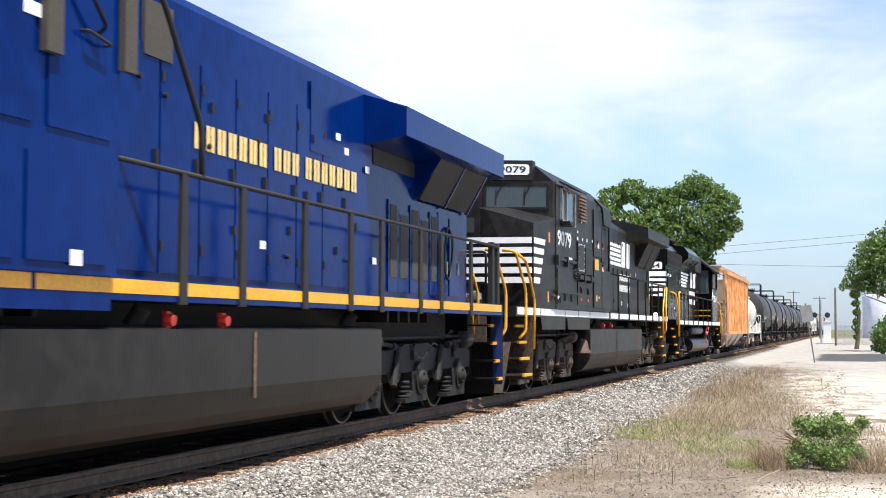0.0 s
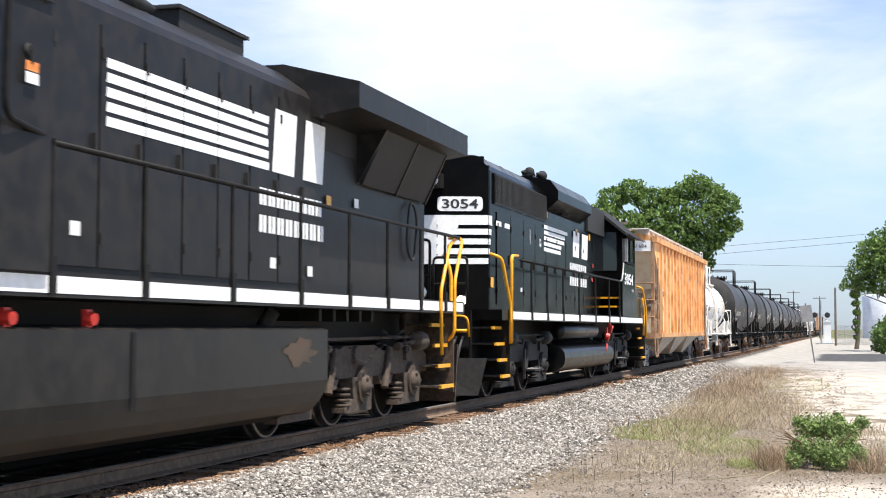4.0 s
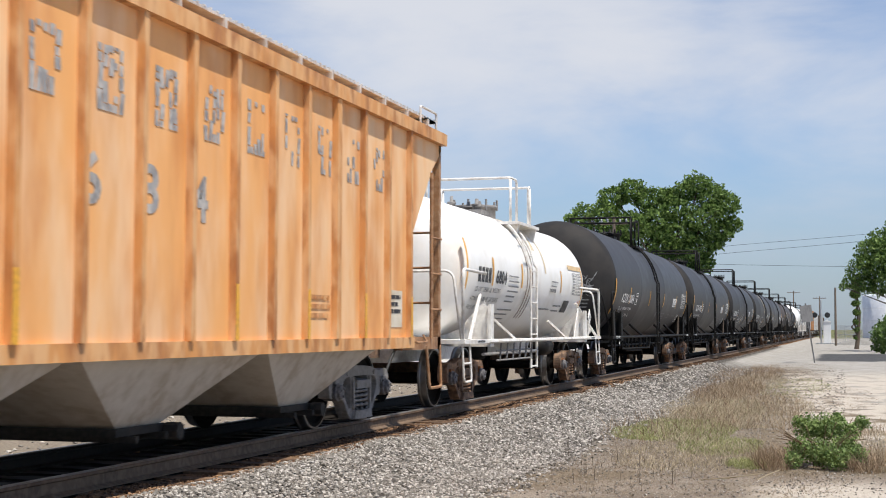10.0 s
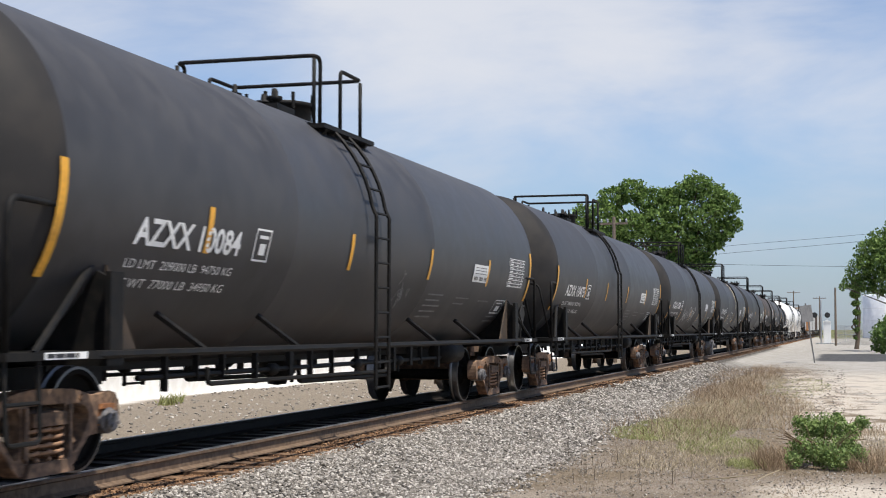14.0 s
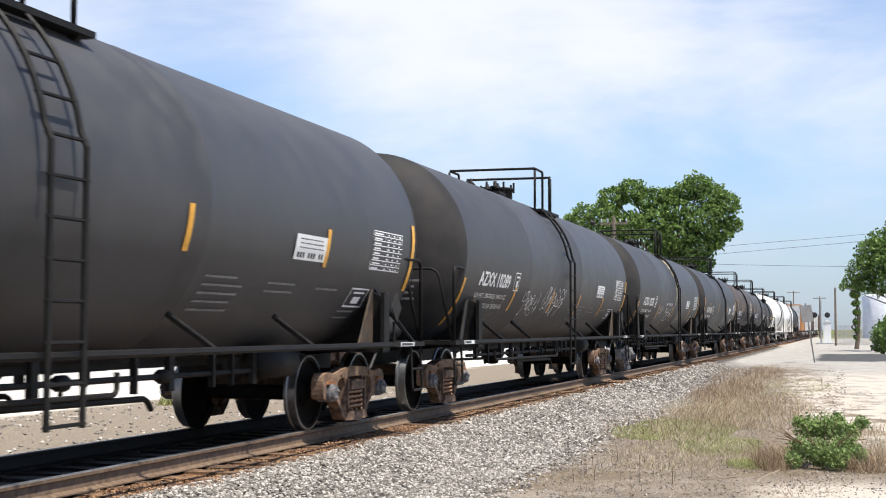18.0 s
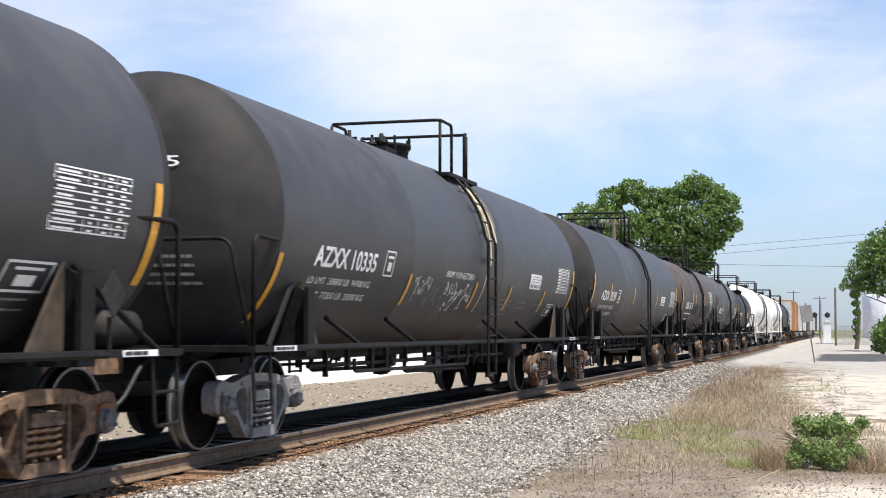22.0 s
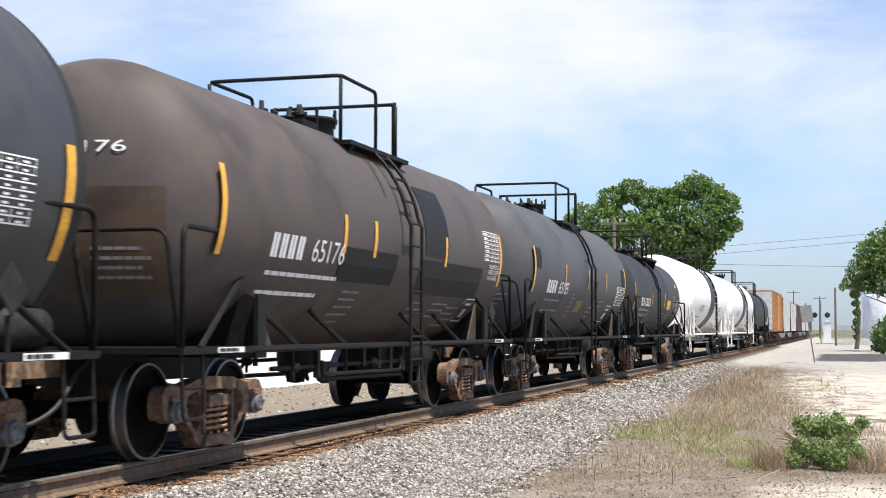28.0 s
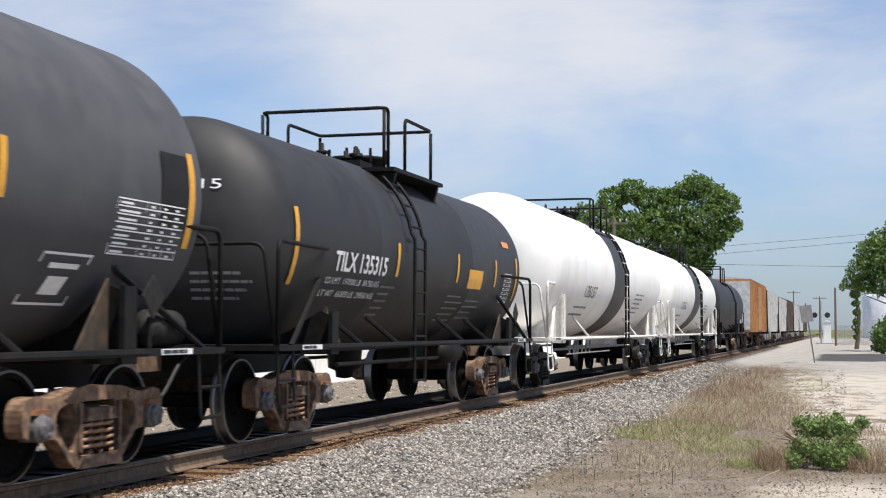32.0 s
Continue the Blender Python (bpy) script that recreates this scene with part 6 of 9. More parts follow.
        prism(bm, [(-7.15, 3.4), (-7.0, 3.32), (-6.6, 3.32), (-6.5, 3.4)], sx * 1.56, sx * 1.75)
        part("arm_rest", bm, M["loco_truck"], car)
        bm = B()
        for k in range(8):
            box(bm, *sorted((sx * 1.56, sx * 1.61)), -5.15, -4.45, 3.56 + 0.075 * k, 3.60 + 0.075 * k)
        part("louvre", bm, M["rust_frame"] if not blue else M["screen"], car)
        bm = B()
        for a in ((-7.6, -5.4, 2.60, 2.66), (-7.6, -5.4, 1.95, 2.0)):
            box(bm, *sorted((sx * 1.55, sx * 1.60)), *a)
        for a in (-7.55, -6.6, -5.5):
            box(bm, *sorted((sx * 1.55, sx * 1.62)), a - 0.05, a + 0.05, 2.5, 2.7)
        part("battery_box_lid", bm, paint, car)
        for a in ((-5.3, -3.6, 2.55, 3.2), (-5.3, -3.6, 1.75, 2.45), (-7.45, -5.90, 1.72, 2.45)) if not blue else ((-4.9, -3.7, 2.7, 4.1), (-7.4, -5.2, 1.72, 2.4), (-5.0, -3.9, 1.72, 2.5), (-3.75, -2.65, 1.72, 2.5), (-3.5, -2.6, 2.7, 3.9)):
            bm = B()
            box(bm, *sorted((sx * 1.55, sx * 1.568)), *a)
            part("access_panel", bm, paint, car, bevel=0.006)
        if not blue:
            bm = B()
            box(bm, *sorted((sx * 1.565, sx * 1.59)), -4.47, -3.66, 2.44, 3.02)
            vent = part("vent_screen", bm, M["screen"], car, bevel=0.006)
            bm = B()
            box(bm, *sorted((sx * 1.565, sx * 1.585)), -5.33, -4.60, 2.45, 3.09)
            hatch = part("bolted_cover", bm, paint, car, "bolted black cover", bevel=0.006)
            for i in range(5):
                for yy, z in ((-5.28 + 0.155 * i, 2.49), (-5.28 + 0.155 * i, 3.05), (-5.29, 2.52 + 0.125 * i), (-4.64, 2.52 + 0.125 * i)):
                    bm = B()
                    rod(bm, (sx * 1.58, yy, z), (sx * 1.594, yy, z), 0.012, 6)
                    part("bolt", bm, M["white"], hatch)
            bm = B()
            box(bm, *sorted((sx * 1.55, sx * 1.66)), -5.50, -3.62, 2.29, 2.38)
            part("shelf_strip", bm, M["loco_dusty"], car, bevel=0.01)
            for yy in (-5.03, -4.22):
                bm = B()
                box(bm, *sorted((sx * 1.55, sx * 1.68)), yy - 0.045, yy + 0.045, 2.24, 2.42)
                part("hinge", bm, M["loco_dusty"], car, bevel=0.008)
            for yy, z in ((-5.02, 2.10), (-4.20, 2.09), (-7.70, 1.86), (-7.26, 1.85), (-6.77, 1.90), (-6.10, 1.90), (-3.0, 3.26), (-2.31, 3.24), (-1.33, 3.20), (-2.29, 2.74)):
                bm = B()
                lathe(bm, [(sx * 1.56, 0.05), (sx * 1.585, 0.045), (sx * 1.575, 0.03), (sx * 1.575, 0.0)], "x", (0, yy, z), 12)
                box(bm, *sorted((sx * 1.57, sx * 1.60)), yy - 0.012, yy + 0.012, z - 0.10, z)
                part("door_latch", bm, M["screen"], car)
            for k in range(4):
                bm = B()
                prism(bm, [(sx * 1.55, 2.52 - 0.055 * k), (sx * 1.61, 2.49 - 0.055 * k), (sx * 1.61, 2.475 - 0.055 * k), (sx * 1.55, 2.49 - 0.055 * k)], -5.72, -5.54, "y")
                part("louvre_blade", bm, M["screen"], car)
            for a in ((-3.42, -2.42, 2.88, 3.95), (-2.36, -1.75, 2.80, 3.55), (-2.40, -1.04, 3.60, 4.02), (-3.42, -2.42, 1.72, 2.80), (-2.36, -1.75, 1.72, 2.70)):
                bm = B()
                box(bm, *sorted((sx * 1.566, sx * 1.582)), *a)
                part("access_door", bm, paint, car, bevel=0.006)
            bm = B()
            pipe(bm, [(sx * 1.42, -0.90 + 0.075 * math.cos(t), 4.16 + 0.075 * math.sin(t)) for t in np.linspace(0, 2 * math.pi, 13)[:-1]], 0.018, 6, closed=True)
            part("lifting_eye", bm, M["frame_black"], car)
            lettering(car, "9079", (lambda yy, z: (1.560, yy, z)) if sx > 0 else (lambda yy, z: (-1.560, -13.2 - yy, z)), -7.42, 2.90, 1.42, 0.32, M["white"], bold=0.03)
            label_patch(car, pl, -6.38, 2.62, 0.52, 0.10, M["white"])
            lp = lambda yy, z, s=sx: (s * 1.587, yy, z)
            for yy, z, w, h, m in ((-3.34, 2.58, 0.48, 0.25, "rail_yellow"), (-2.98, 3.09, 0.21, 0.10, "white"), (-2.98, 3.19, 0.21, 0.03, "orange"), (-3.36, 3.10, 0.13, 0.05, "red"), (-2.36, 3.09, 0.13, 0.06, "red"), (-2.38, 2.58, 0.2, 0.10, "cream"),
                                   (-1.40, 2.96, 0.16, 0.08, "white"), (-1.40, 3.05, 0.16, 0.07, "orange"), (-5.11, 1.84, 0.17, 0.06, "red"), (-4.28, 1.83, 0.17, 0.06, "red"), (-3.22, 1.86, 0.19, 0.14, "rail_yellow"), (-2.88, 1.93, 0.12, 0.05, "cream"),
                                   (-5.48, 3.12, 0.12, 0.07, "white"), (-5.45, 3.28, 0.08, 0.05, "white"), (-4.92, 3.14, 0.11, 0.06, "white"), (-4.38, 3.14, 0.10, 0.08, "white"), (-3.72, 3.18, 0.09, 0.06, "white"), (-7.55, 1.83, 0.16, 0.06, "white"),
                                   (-5.05, 3.52, 0.16, 0.07, "white"), (-8.5, 1.75, 0.12, 0.2, "orange"), (-8.4, 2.9, 0.12, 0.2, "orange")):
                label_patch(car, lp, yy, z, w, h, M[m])
        else:
            label_patch(car, lambda a, b, s=sx: (s * 1.572, a, b), -3.18, 1.70, 0.17, 0.12, M["white"])
            label_patch(car, lambda a, b, s=sx: (s * 1.573, a, b), -3.84, 3.46, 0.22, 0.10, M["white"])
            bm = B()
            pipe(bm, bent([(sx * 1.57, -3.3, 3.95), (sx * 1.66, -3.25, 3.9), (sx * 1.66, -2.85, 3.55), (sx * 1.57, -2.85, 3.5)], 0.05), 0.018)
            part("grab_iron", bm, M["frame_black"], car)
    # hood
    hood_shell(car, wide_end - 0.02, 10.15, W, 1.64, 4.36 if blue else 3.98, 4.47 if blue else 4.32, paint, inner=0.80 if blue else 0.55)
    doors(car, W, wide_end + 0.1, 4.3 if blue else 5.3, 8, 1.75, 3.85, paint, rng)
    if blue:
        wing_radiator(car, 5.0, 10.36, paint, W, 1.55, 3.18, 3.78, 4.17, 4.46, (7.30, 9.95, 2))
        for a, b, top_z in ((5.98, 6.40, 3.04), (6.42, 6.90, 2.92), (6.98, 7.42, 3.04), (7.44, 7.88, 2.92), (7.96, 8.36, 3.02), (8.42, 8.95, 3.05), (9.05, 9.62, 3.0)):
            for sx in (-1, 1):
                bm = B()
                box(bm, *sorted((sx * W, sx * (W + 0.022))), a, b, 1.75, top_z)
                d = part("rear_door", bm, paint, car, bevel=0.008)
                if a < 8.2:
                    bm = B()
                    box(bm, *sorted((sx * (W + 0.02), sx * (W + 0.03))), a + 0.07, b - 0.06, 1.96, top_z - 0.06)
                    part("door_screen", bm, M["door_screen"], d)
                else:
                    bm = B()
                    box(bm, *sorted((sx * (W + 0.02), sx * (W + 0.04))), b - 0.12, b - 0.06, 2.1, 2.3)
                    part("door_latch", bm, M["steel"], d)
        for yy, z in ((0.35, 3.4), (1.75, 3.5), (3.1, 3.45), (0.9, 2.2), (2.4, 2.3), (3.9, 2.15), (2.9, 2.75), (4.6, 2.5)):
            bm = B()
            box(bm, W + 0.018, W + 0.05, yy, yy + 0.035, z, z + 0.10)
            part("door_latch", bm, M["screen"], car)
        for yy, z, w in ((-3.08, 3.48, 0.34), (-4.6, 4.0, 0.4), (-5.6, 3.2, 0.5)):
            bm = B()
            pipe(bm, bent([(1.57, yy, z), (1.64, yy, z), (1.64, yy + w, z - 0.05), (1.57, yy + w, z - 0.05)], 0.04), 0.014)
            part("grab_iron", bm, M["screen"], car)
        for yy, z, w, h in ((-3.61, 3.23, 0.22, 0.98), (-2.50, 3.28, 0.035, 0.90), (-4.75, 3.2, 0.22, 1.0)):
            bm = B()
            box(bm, 1.56, 1.62, yy, yy + max(w, 0.2), z, z + h)
            part("vent_louvre", bm, M["door_screen"], car, bevel=0.01)
        bm = B()
        box(bm, W, W + 0.035, -1.03, -0.48, 3.74, 4.26)
        part("intake_screen", bm, M["door_screen"], car, "dusty olive intake screen", bevel=0.01)
        bm = B()
        box(bm, 1.43, 1.50, -7.9, -2.46, 1.37, 1.46)
        part("side_skirt", bm, paint, car)
        for yy, z, w, h in ((-2.36, 2.50, 0.62, 0.30), (-2.36, 1.85, 0.62, 0.55), (3.05, 3.35, 0.62, 0.85)):
            bm = B()
            box(bm, W + 0.019, W + 0.028, yy, yy + w, z, z + h)
            part("access_panel", bm, paint, car, bevel=0.004)
        for yy, z in ((-0.62, 3.42), (-1.12, 3.52), (1.50, 3.27), (0.30, 3.05), (4.1, 3.0), (4.3, 2.1), (2.35, 2.05)):
            bm = B()
            rod(bm, (W + 0.02, yy, z), (W + 0.06, yy, z), 0.028, 10)
            part("door_latch", bm, M["screen"], car)
        letter_bars(car, flat(W + 0.030), 0.0, 3.0, 0.26, 0.195, 0.065, (7, 3, 7), M["gold"], "gold bars in place of the railway name")
        for yy, z in ((5.0, 3.3), (5.3, 2.1), (1.6, 2.1), (4.2, 3.45), (3.9, 3.6)):
            label_patch(car, flat(W + 0.025), yy, z, 0.16, 0.09, M["white"])
    else:
        wing_radiator(car, 5.5, 10.35, paint, W, 1.58, 3.15, 3.86, 4.17, 4.42, (7.2, 10.0, 2))
        flag_logo(car, flat(W + 0.024), 0.75, 4.35, 2.98, 3.62, 5, (4.25, 5.95, 2.98, 3.70), rng, (1.45, 2.2, 2.95))
        letter_bars(car, flat(W + 0.024), 4.0, 2.585, 0.19, 0.20, 0.035, (8,), M["white"], "white bars in place of the railway name")
        letter_bars(car, flat(W + 0.024), 4.0, 2.285, 0.19, 0.20, 0.045, (8,), M["white"], "white bars in place of the railway name")
        bm = B()
        box(bm, -0.42, 0.42, 3.15, 4.75, 4.28, 4.58)
        box(bm, -0.46, 0.46, 3.08, 4.82, 4.58, 4.62)
        part("exhaust_stack", bm, M["screen"], car)
        for yy, z, m in ((6.0, 2.75, "yellow"), (7.0, 2.8, "white"), (0.2, 2.0, "white"), (4.3, 1.9, "white"), (5.4, 1.85, "white")):
            label_patch(car, flat(W + 0.025), yy, z, 0.16, 0.12, M[m])
        for k in range(4):
            bm = B()
            lathe(bm, [(2.0 + 0.22 * k, 0.0), (1.98 + 0.22 * k, 0.12), (2.2 + 0.22 * k, 0.07), (2.5 + 0.22 * k, 0.04), (2.5 + 0.22 * k, 0.0)], "y", (0.45 - 0.2 * k, 0, 4.43), 14)
            part("air_horn", bm, M["screen"], car)
    # coiled hose on the rear door
    bm = B()
    pts = [(W + 0.06 + 0.01 * math.sin(3 * t), (8.85 if blue else 9.35) + 0.22 * math.cos(t), (2.42 if blue else 2.65) + 0.42 * math.sin(t)) for t in np.linspace(0, 6 * math.pi, 60)]
    pipe(bm, pts, 0.018, 6)
    part("coiled_cable", bm, M["rubber"], car, smooth=True)
    # handrails
    rail_mat = M["screen"] if blue else M["frame_black"]
    walkway_rail(car, (-1, 1), posts, 1.64, 2.60, rail_mat, 0.15 if blue else 0.0, start=wide_end + 0.1, end=10.15)
    if blue:
        for sx in (-1, 1):
            for yy in (9.84, 10.18):
                bm = B()
                box(bm, *sorted((sx * 1.42, sx * 1.5)), yy - 0.07, yy + 0.07, 1.5, 2.66)
                part("end_post", bm, rail_mat, car)
        bow_rail(car, [(1.5, -0.88, 2.6), (1.5, -0.90, 3.06), (1.5, -1.65, 4.05), (1.35, -2.0, 4.5)], M["screen"], 0.028)
    else:
        for sx in (-1, 1):
            bow_rail(car, [(sx * 1.50, -2.9, 4.22), (sx * 1.63, -2.58, 4.05), (sx * 1.63, -2.46, 3.66), (sx * 1.63, -1.68, 3.66), (sx * 1.63, -1.70, 2.68), (sx * 1.5, -0.9, 2.62)], M["frame_black"])
    end_yellow = M["rail_yellow"]
    for s, ye in ((-1, -10.75), (1, 10.45)):
        stairs(car, ye - s * (0.02 if blue else 0.60), s, M["brown_truck"] if not blue else M["blue_dark"], end_yellow, wide=0.28 if blue else 0.66)
        for sx in (-1, 1):
            if blue and s > 0:
                bow_rail(car, [(sx * 1.30, 10.05, 2.56), (sx * 1.45, 10.13, 2.51), (sx * 1.52, 10.62, 1.87), (sx * 1.52, 10.60, 1.19), (sx * 1.38, 10.55, 1.06)], end_yellow, 0.026, label="yellow sloping grab rail")
                bow_rail(car, [(sx * 0.98, 10.2, 2.40), (sx * 1.05, 10.52, 1.85), (sx * 1.05, 10.52, 1.25)], end_yellow, 0.024, label="yellow sloping grab rail")
                continue
            bow_rail(car, [(sx * 1.25, ye, 2.62), (sx * 1.48, ye - s * 0.02, 2.61), (sx * 1.53, ye - s * 0.64, 1.92), (sx * 1.53, ye - s * 0.64, 1.18), (sx * 1.42, ye - s * 0.58, 1.06)], end_yellow, 0.026, label="yellow sloping grab rail")
            bow_rail(car, [(sx * 1.45, ye - s * 0.30, 2.58), (sx * 1.50, ye - s * 0.80, 2.46), (sx * 1.53, ye - s * 1.36, 1.76), (sx * 1.53, ye - s * 1.30, 0.86)], end_yellow, 0.026, label="yellow sloping grab rail")
            bow_rail(car, [(sx * 0.75, ye + s * 0.06, 1.15), (sx * 0.75, ye + s * 0.2, 1.6), (sx * 0.35, ye + s * 0.2, 1.6), (sx * 0.35, ye + s * 0.06, 1.15)], end_yellow, 0.018)
        for a, b in ((-0.95, -0.35), (0.35, 0.95)):
            bm = B()
            pipe(bm, bent([(a, ye, 1.6), (a, ye, 2.6), (b, ye, 2.6), (b, ye, 1.6)], 0.08), 0.024)
            bow = part("end_rail", bm, M["frame_black"], car, smooth=True)
            bm = B()
            pipe(bm, [(a, ye, 2.05), (b, ye, 2.05)], 0.02)
            part("middle_bar", bm, M["frame_black"], bow)
        bm = B()
        box(bm, -0.95, 0.95, *sorted((ye, ye - s * 0.06)), 0.95, 1.62)
        part("pilot_plate", bm, M["brown_truck"] if not blue else M["frame_black"], car)
        plow(car, ye, s, M["brown_truck"] if not blue else M["frame_black"])
        for u in (-0.75, 0.75):
            bm = B()
            d = s if s < 0 else 1
            lathe(bm, [(ye + s * 0.10, 0.0), (ye + s * 0.10, 0.10), (ye + s * 0.08, 0.13), (ye - s * 0.10, 0.12), (ye - s * 0.10, 0.0)], "y", (u, 0, 1.78), 16)
            part("ditch_light", bm, M["lens"], car)
        for k in range(4):
            bm = B()
            u = -0.75 + 0.12 * k
            pipe(bm, bent([(u, ye, 1.1), (u, ye + s * 0.25, 0.9), (u, ye + s * 0.3, 0.5), (u - 0.1, ye + s * 0.5, 0.45)], 0.15), 0.022)
            part("air_hose", bm, M["rubber"], car)
        if blue and s > 0:
            bm = B()
            for sx in (-1, 1):
                box(bm, *sorted((sx * 1.38, sx * 1.5)), *sorted((ye - 0.03, ye + 0.03)), 0.35, 1.6)
            part("corner_post", bm, M["blue_dark"], car)
    # tank, trucks, small gear
    fuel_tank(car, -3.3 if not blue else -3.9, 4.8 if not blue else 4.25, M["loco_tank"])
    for sx in (-1, 1):
        for yy in (-1.6, 3.6):
            bm = B()
            rod(bm, (sx * 1.2, yy, 1.25), (sx * 1.32, yy, 1.42), 0.08, 12)
            part("filler_neck", bm, M["loco_truck"], car)
    for yy in (-0.2, -1.3):
        bm = B()
        rod(bm, (1.38, yy, 1.31), (1.46, yy, 1.30), 0.062, 12, 0.05)
        box(bm, 1.36, 1.41, yy - 0.04, yy + 0.04, 1.24, 1.38)
        part("fuel_cutoff", bm, M["red"], car, "red fuel cut-off")
    sheet(car, "sight_gauge", M["rust_frame"] if blue else M["frame_black"], flat(1.478), [(0.35, 0.42, 0.55, 1.2)])
    if not blue:
        bm = B()
        blotch(bm, flat(1.476), 3.95, 0.98, 0.50, 0.15, rng, 20)
        part("tank_stain", bm, M["head_rust"], car, "brown stain on the fuel tank")
        bm = B()
        lathe(bm, [(1.02, 0.0), (1.0, 0.08), (0.95, 0.12), (0.78, 0.16), (0.70, 0.22), (0.68, 0.22), (0.68, 0.0)], "z", (1.32, -3.55, 0), 20)
        part("bell", bm, M["brass"], car, "bronze bell under the frame")
    for s in (-1, 1):
        loco_truck(car, s * 6.7, "ge", "dark" if blue else "brown", GE_AXLES)
        bm = B()
        for y0, y1, dip in ((s * 6.7 - 0.75, s * 6.7 + 0.55, 0.30), (s * 6.7 + 0.55, s * 6.7 + 1.35, 0.10), (s * 6.7 + 1.35, s * 6.7 + 1.75, 0.30)):
            bm = B()
            for i in range(15):
                u = (i + 0.5) / 15
                c = Vector((1.30, y0 + (y1 - y0) * u, (1.02 if y0 < s * 6.7 else 1.22) + (0.20 * u if y0 < s * 6.7 else 0.0) - dip * math.sin(math.pi * u)))
                turn = i % 2
                pts = [c + Vector((0.016 * math.cos(t) * (1 - turn), 0.036 * math.sin(t), 0.016 * math.cos(t) * turn)) for t in np.linspace(0, 2 * math.pi, 9)[:-1]]
                pipe(bm, pts, 0.008, 4, closed=True)
            tagged(part("slack_chain", bm, M["loco_truck"], car), kind="stuff")
        for k in range(5):
            bm = B()
            box(bm, 0.74, 1.30, s * 5.0 + 0.45 * k - 0.04, s * 5.0 + 0.45 * k + 0.04, 1.32, 1.46)
            part("frame_bracket", bm, M["frame_black"], car)
    couplers(car, 11.35)
    return car


ge_loco(12.2, True)
ge_loco(34.4, False)


def emd_loco(y):
    """The four-axle engine runs long hood first: its hood end is towards -y."""
    paint = M["loco_black"]
    car = vehicle("freight_locomotive", y, "glossy black four-axle locomotive running long hood first", "locomotive", "locomotives")
    rng = random.Random(8)
    W = 1.0
    bm = B()
    box(bm, -1.5, 1.5, -8.55, 8.35, 1.38, 1.56)
    part("deck", bm, paint, car, bevel=0.01)
    for sx in (-1, 1):
        bm = B()
        box(bm, *sorted((sx * 0.45, sx * 0.7)), -7.4, 7.4, 1.0, 1.38)
        part("side_sill", bm, M["frame_black"], car)
    bm = B()
    box(bm, -0.45, 0.45, -8.4, 8.2, 0.9, 1.38)
    part("centre_sill", bm, M["frame_black"], car)
    posts = [-7.3, -6.3, -4.9, -3.35, -1.6, 0.4, 2.3, 3.9, 4.3]
    for sx in (-1, 1):
        cuts = [-7.85, *posts[1:-1], 4.4, 8.0]
        for a, b in zip(cuts, cuts[1:]):
            sheet(car, "sill_stripe", M["white"], lambda yy, z, s=sx: (s * 1.505, yy, z), [(a + 0.03, b - 0.03, 1.40, 1.535)])
    hood_shell(car, -7.5, 4.45, W, 1.56, 4.06, 4.33, paint, inner=0.76)
    bm = B()
    prism(bm, [(-W, -7.46), (-W, -7.52), (-0.12, -7.80), (0.12, -7.80), (W, -7.52), (W, -7.46)], 1.56, 4.14, "z")
    part("hood_end", bm, paint, car, bevel=0.04)
    bm = B()
    prism(bm, [(-0.9, -7.46), (-0.88, -7.50), (-0.12, -7.74), (0.12, -7.74), (0.88, -7.50), (0.9, -7.46)], 4.10, 4.31, "z")
    part("hood_end_cap", bm, paint, car, bevel=0.06)
    doors(car, W, -7.0, 2.5, 9, 1.68, 3.35, paint, rng)
    # radiator intakes and rear screens
    for sx in (-1, 1):
        bm = B()
        box(bm, *sorted((sx * (W - 0.05), sx * (W + 0.03))), -7.22, -2.75, 3.48, 4.04)
        part("radiator_intake", bm, paint, car, bevel=0.01)
        bm = B()
        box(bm, *sorted((sx * (W + 0.025), sx * (W + 0.036))), -7.16, -2.80, 3.50, 4.02)
        shutter = part("intake_shutter", bm, M["screen"], car, "dark ribbed intake shutter")
        for k in range(46):
            yy = -7.12 + 4.28 * k / 45
            bm = B()
            box(bm, *sorted((sx * (W + 0.03), sx * (W + 0.05))), yy - 0.018, yy + 0.018, 3.52, 4.0)
            part("slat", bm, M["screen"], shutter)
        bm = B()
        box(bm, *sorted((sx * (W - 0.05), sx * (W + 0.05))), 1.95, 4.3, 3.62, 4.26)
        part("filter_screen", bm, M["screen"], car, bevel=0.01)
        # brake blister
        bm = B()
        v0 = [(sx * 0.7, 4.45), (sx * 1.1, 4.38), (sx * 1.28, 4.15), (sx * 1.28, 3.95), (sx * 1.0, 3.72), (sx * 0.7, 3.70)]
        prism(bm, v0, -2.75, 1.15, "y")
        part("brake_blister", bm, paint, car, bevel=0.05)
    for yy in (-6.3, -4.6):
        bm = B()
        lathe(bm, [(4.3, 0.52), (4.46, 0.52), (4.47, 0.46), (4.42, 0.3), (4.42, 0.0)], "z", (0, yy, 0), 24)
        part("roof_fan", bm, M["screen"], car)
    bm = B()
    box(bm, -0.7, 0.7, -2.6, 1.0, 4.3, 4.50)
    part("brake_hatch", bm, paint, car, bevel=0.04)
    bm = B()
    rod(bm, (0.2, -0.3, 4.3), (0.2, -0.3, 4.70), 0.04, 8)
    box(bm, 0.15, 0.25, -0.8, 0.3, 4.68, 4.73)
    part("horn_bracket", bm, M["screen"], car)
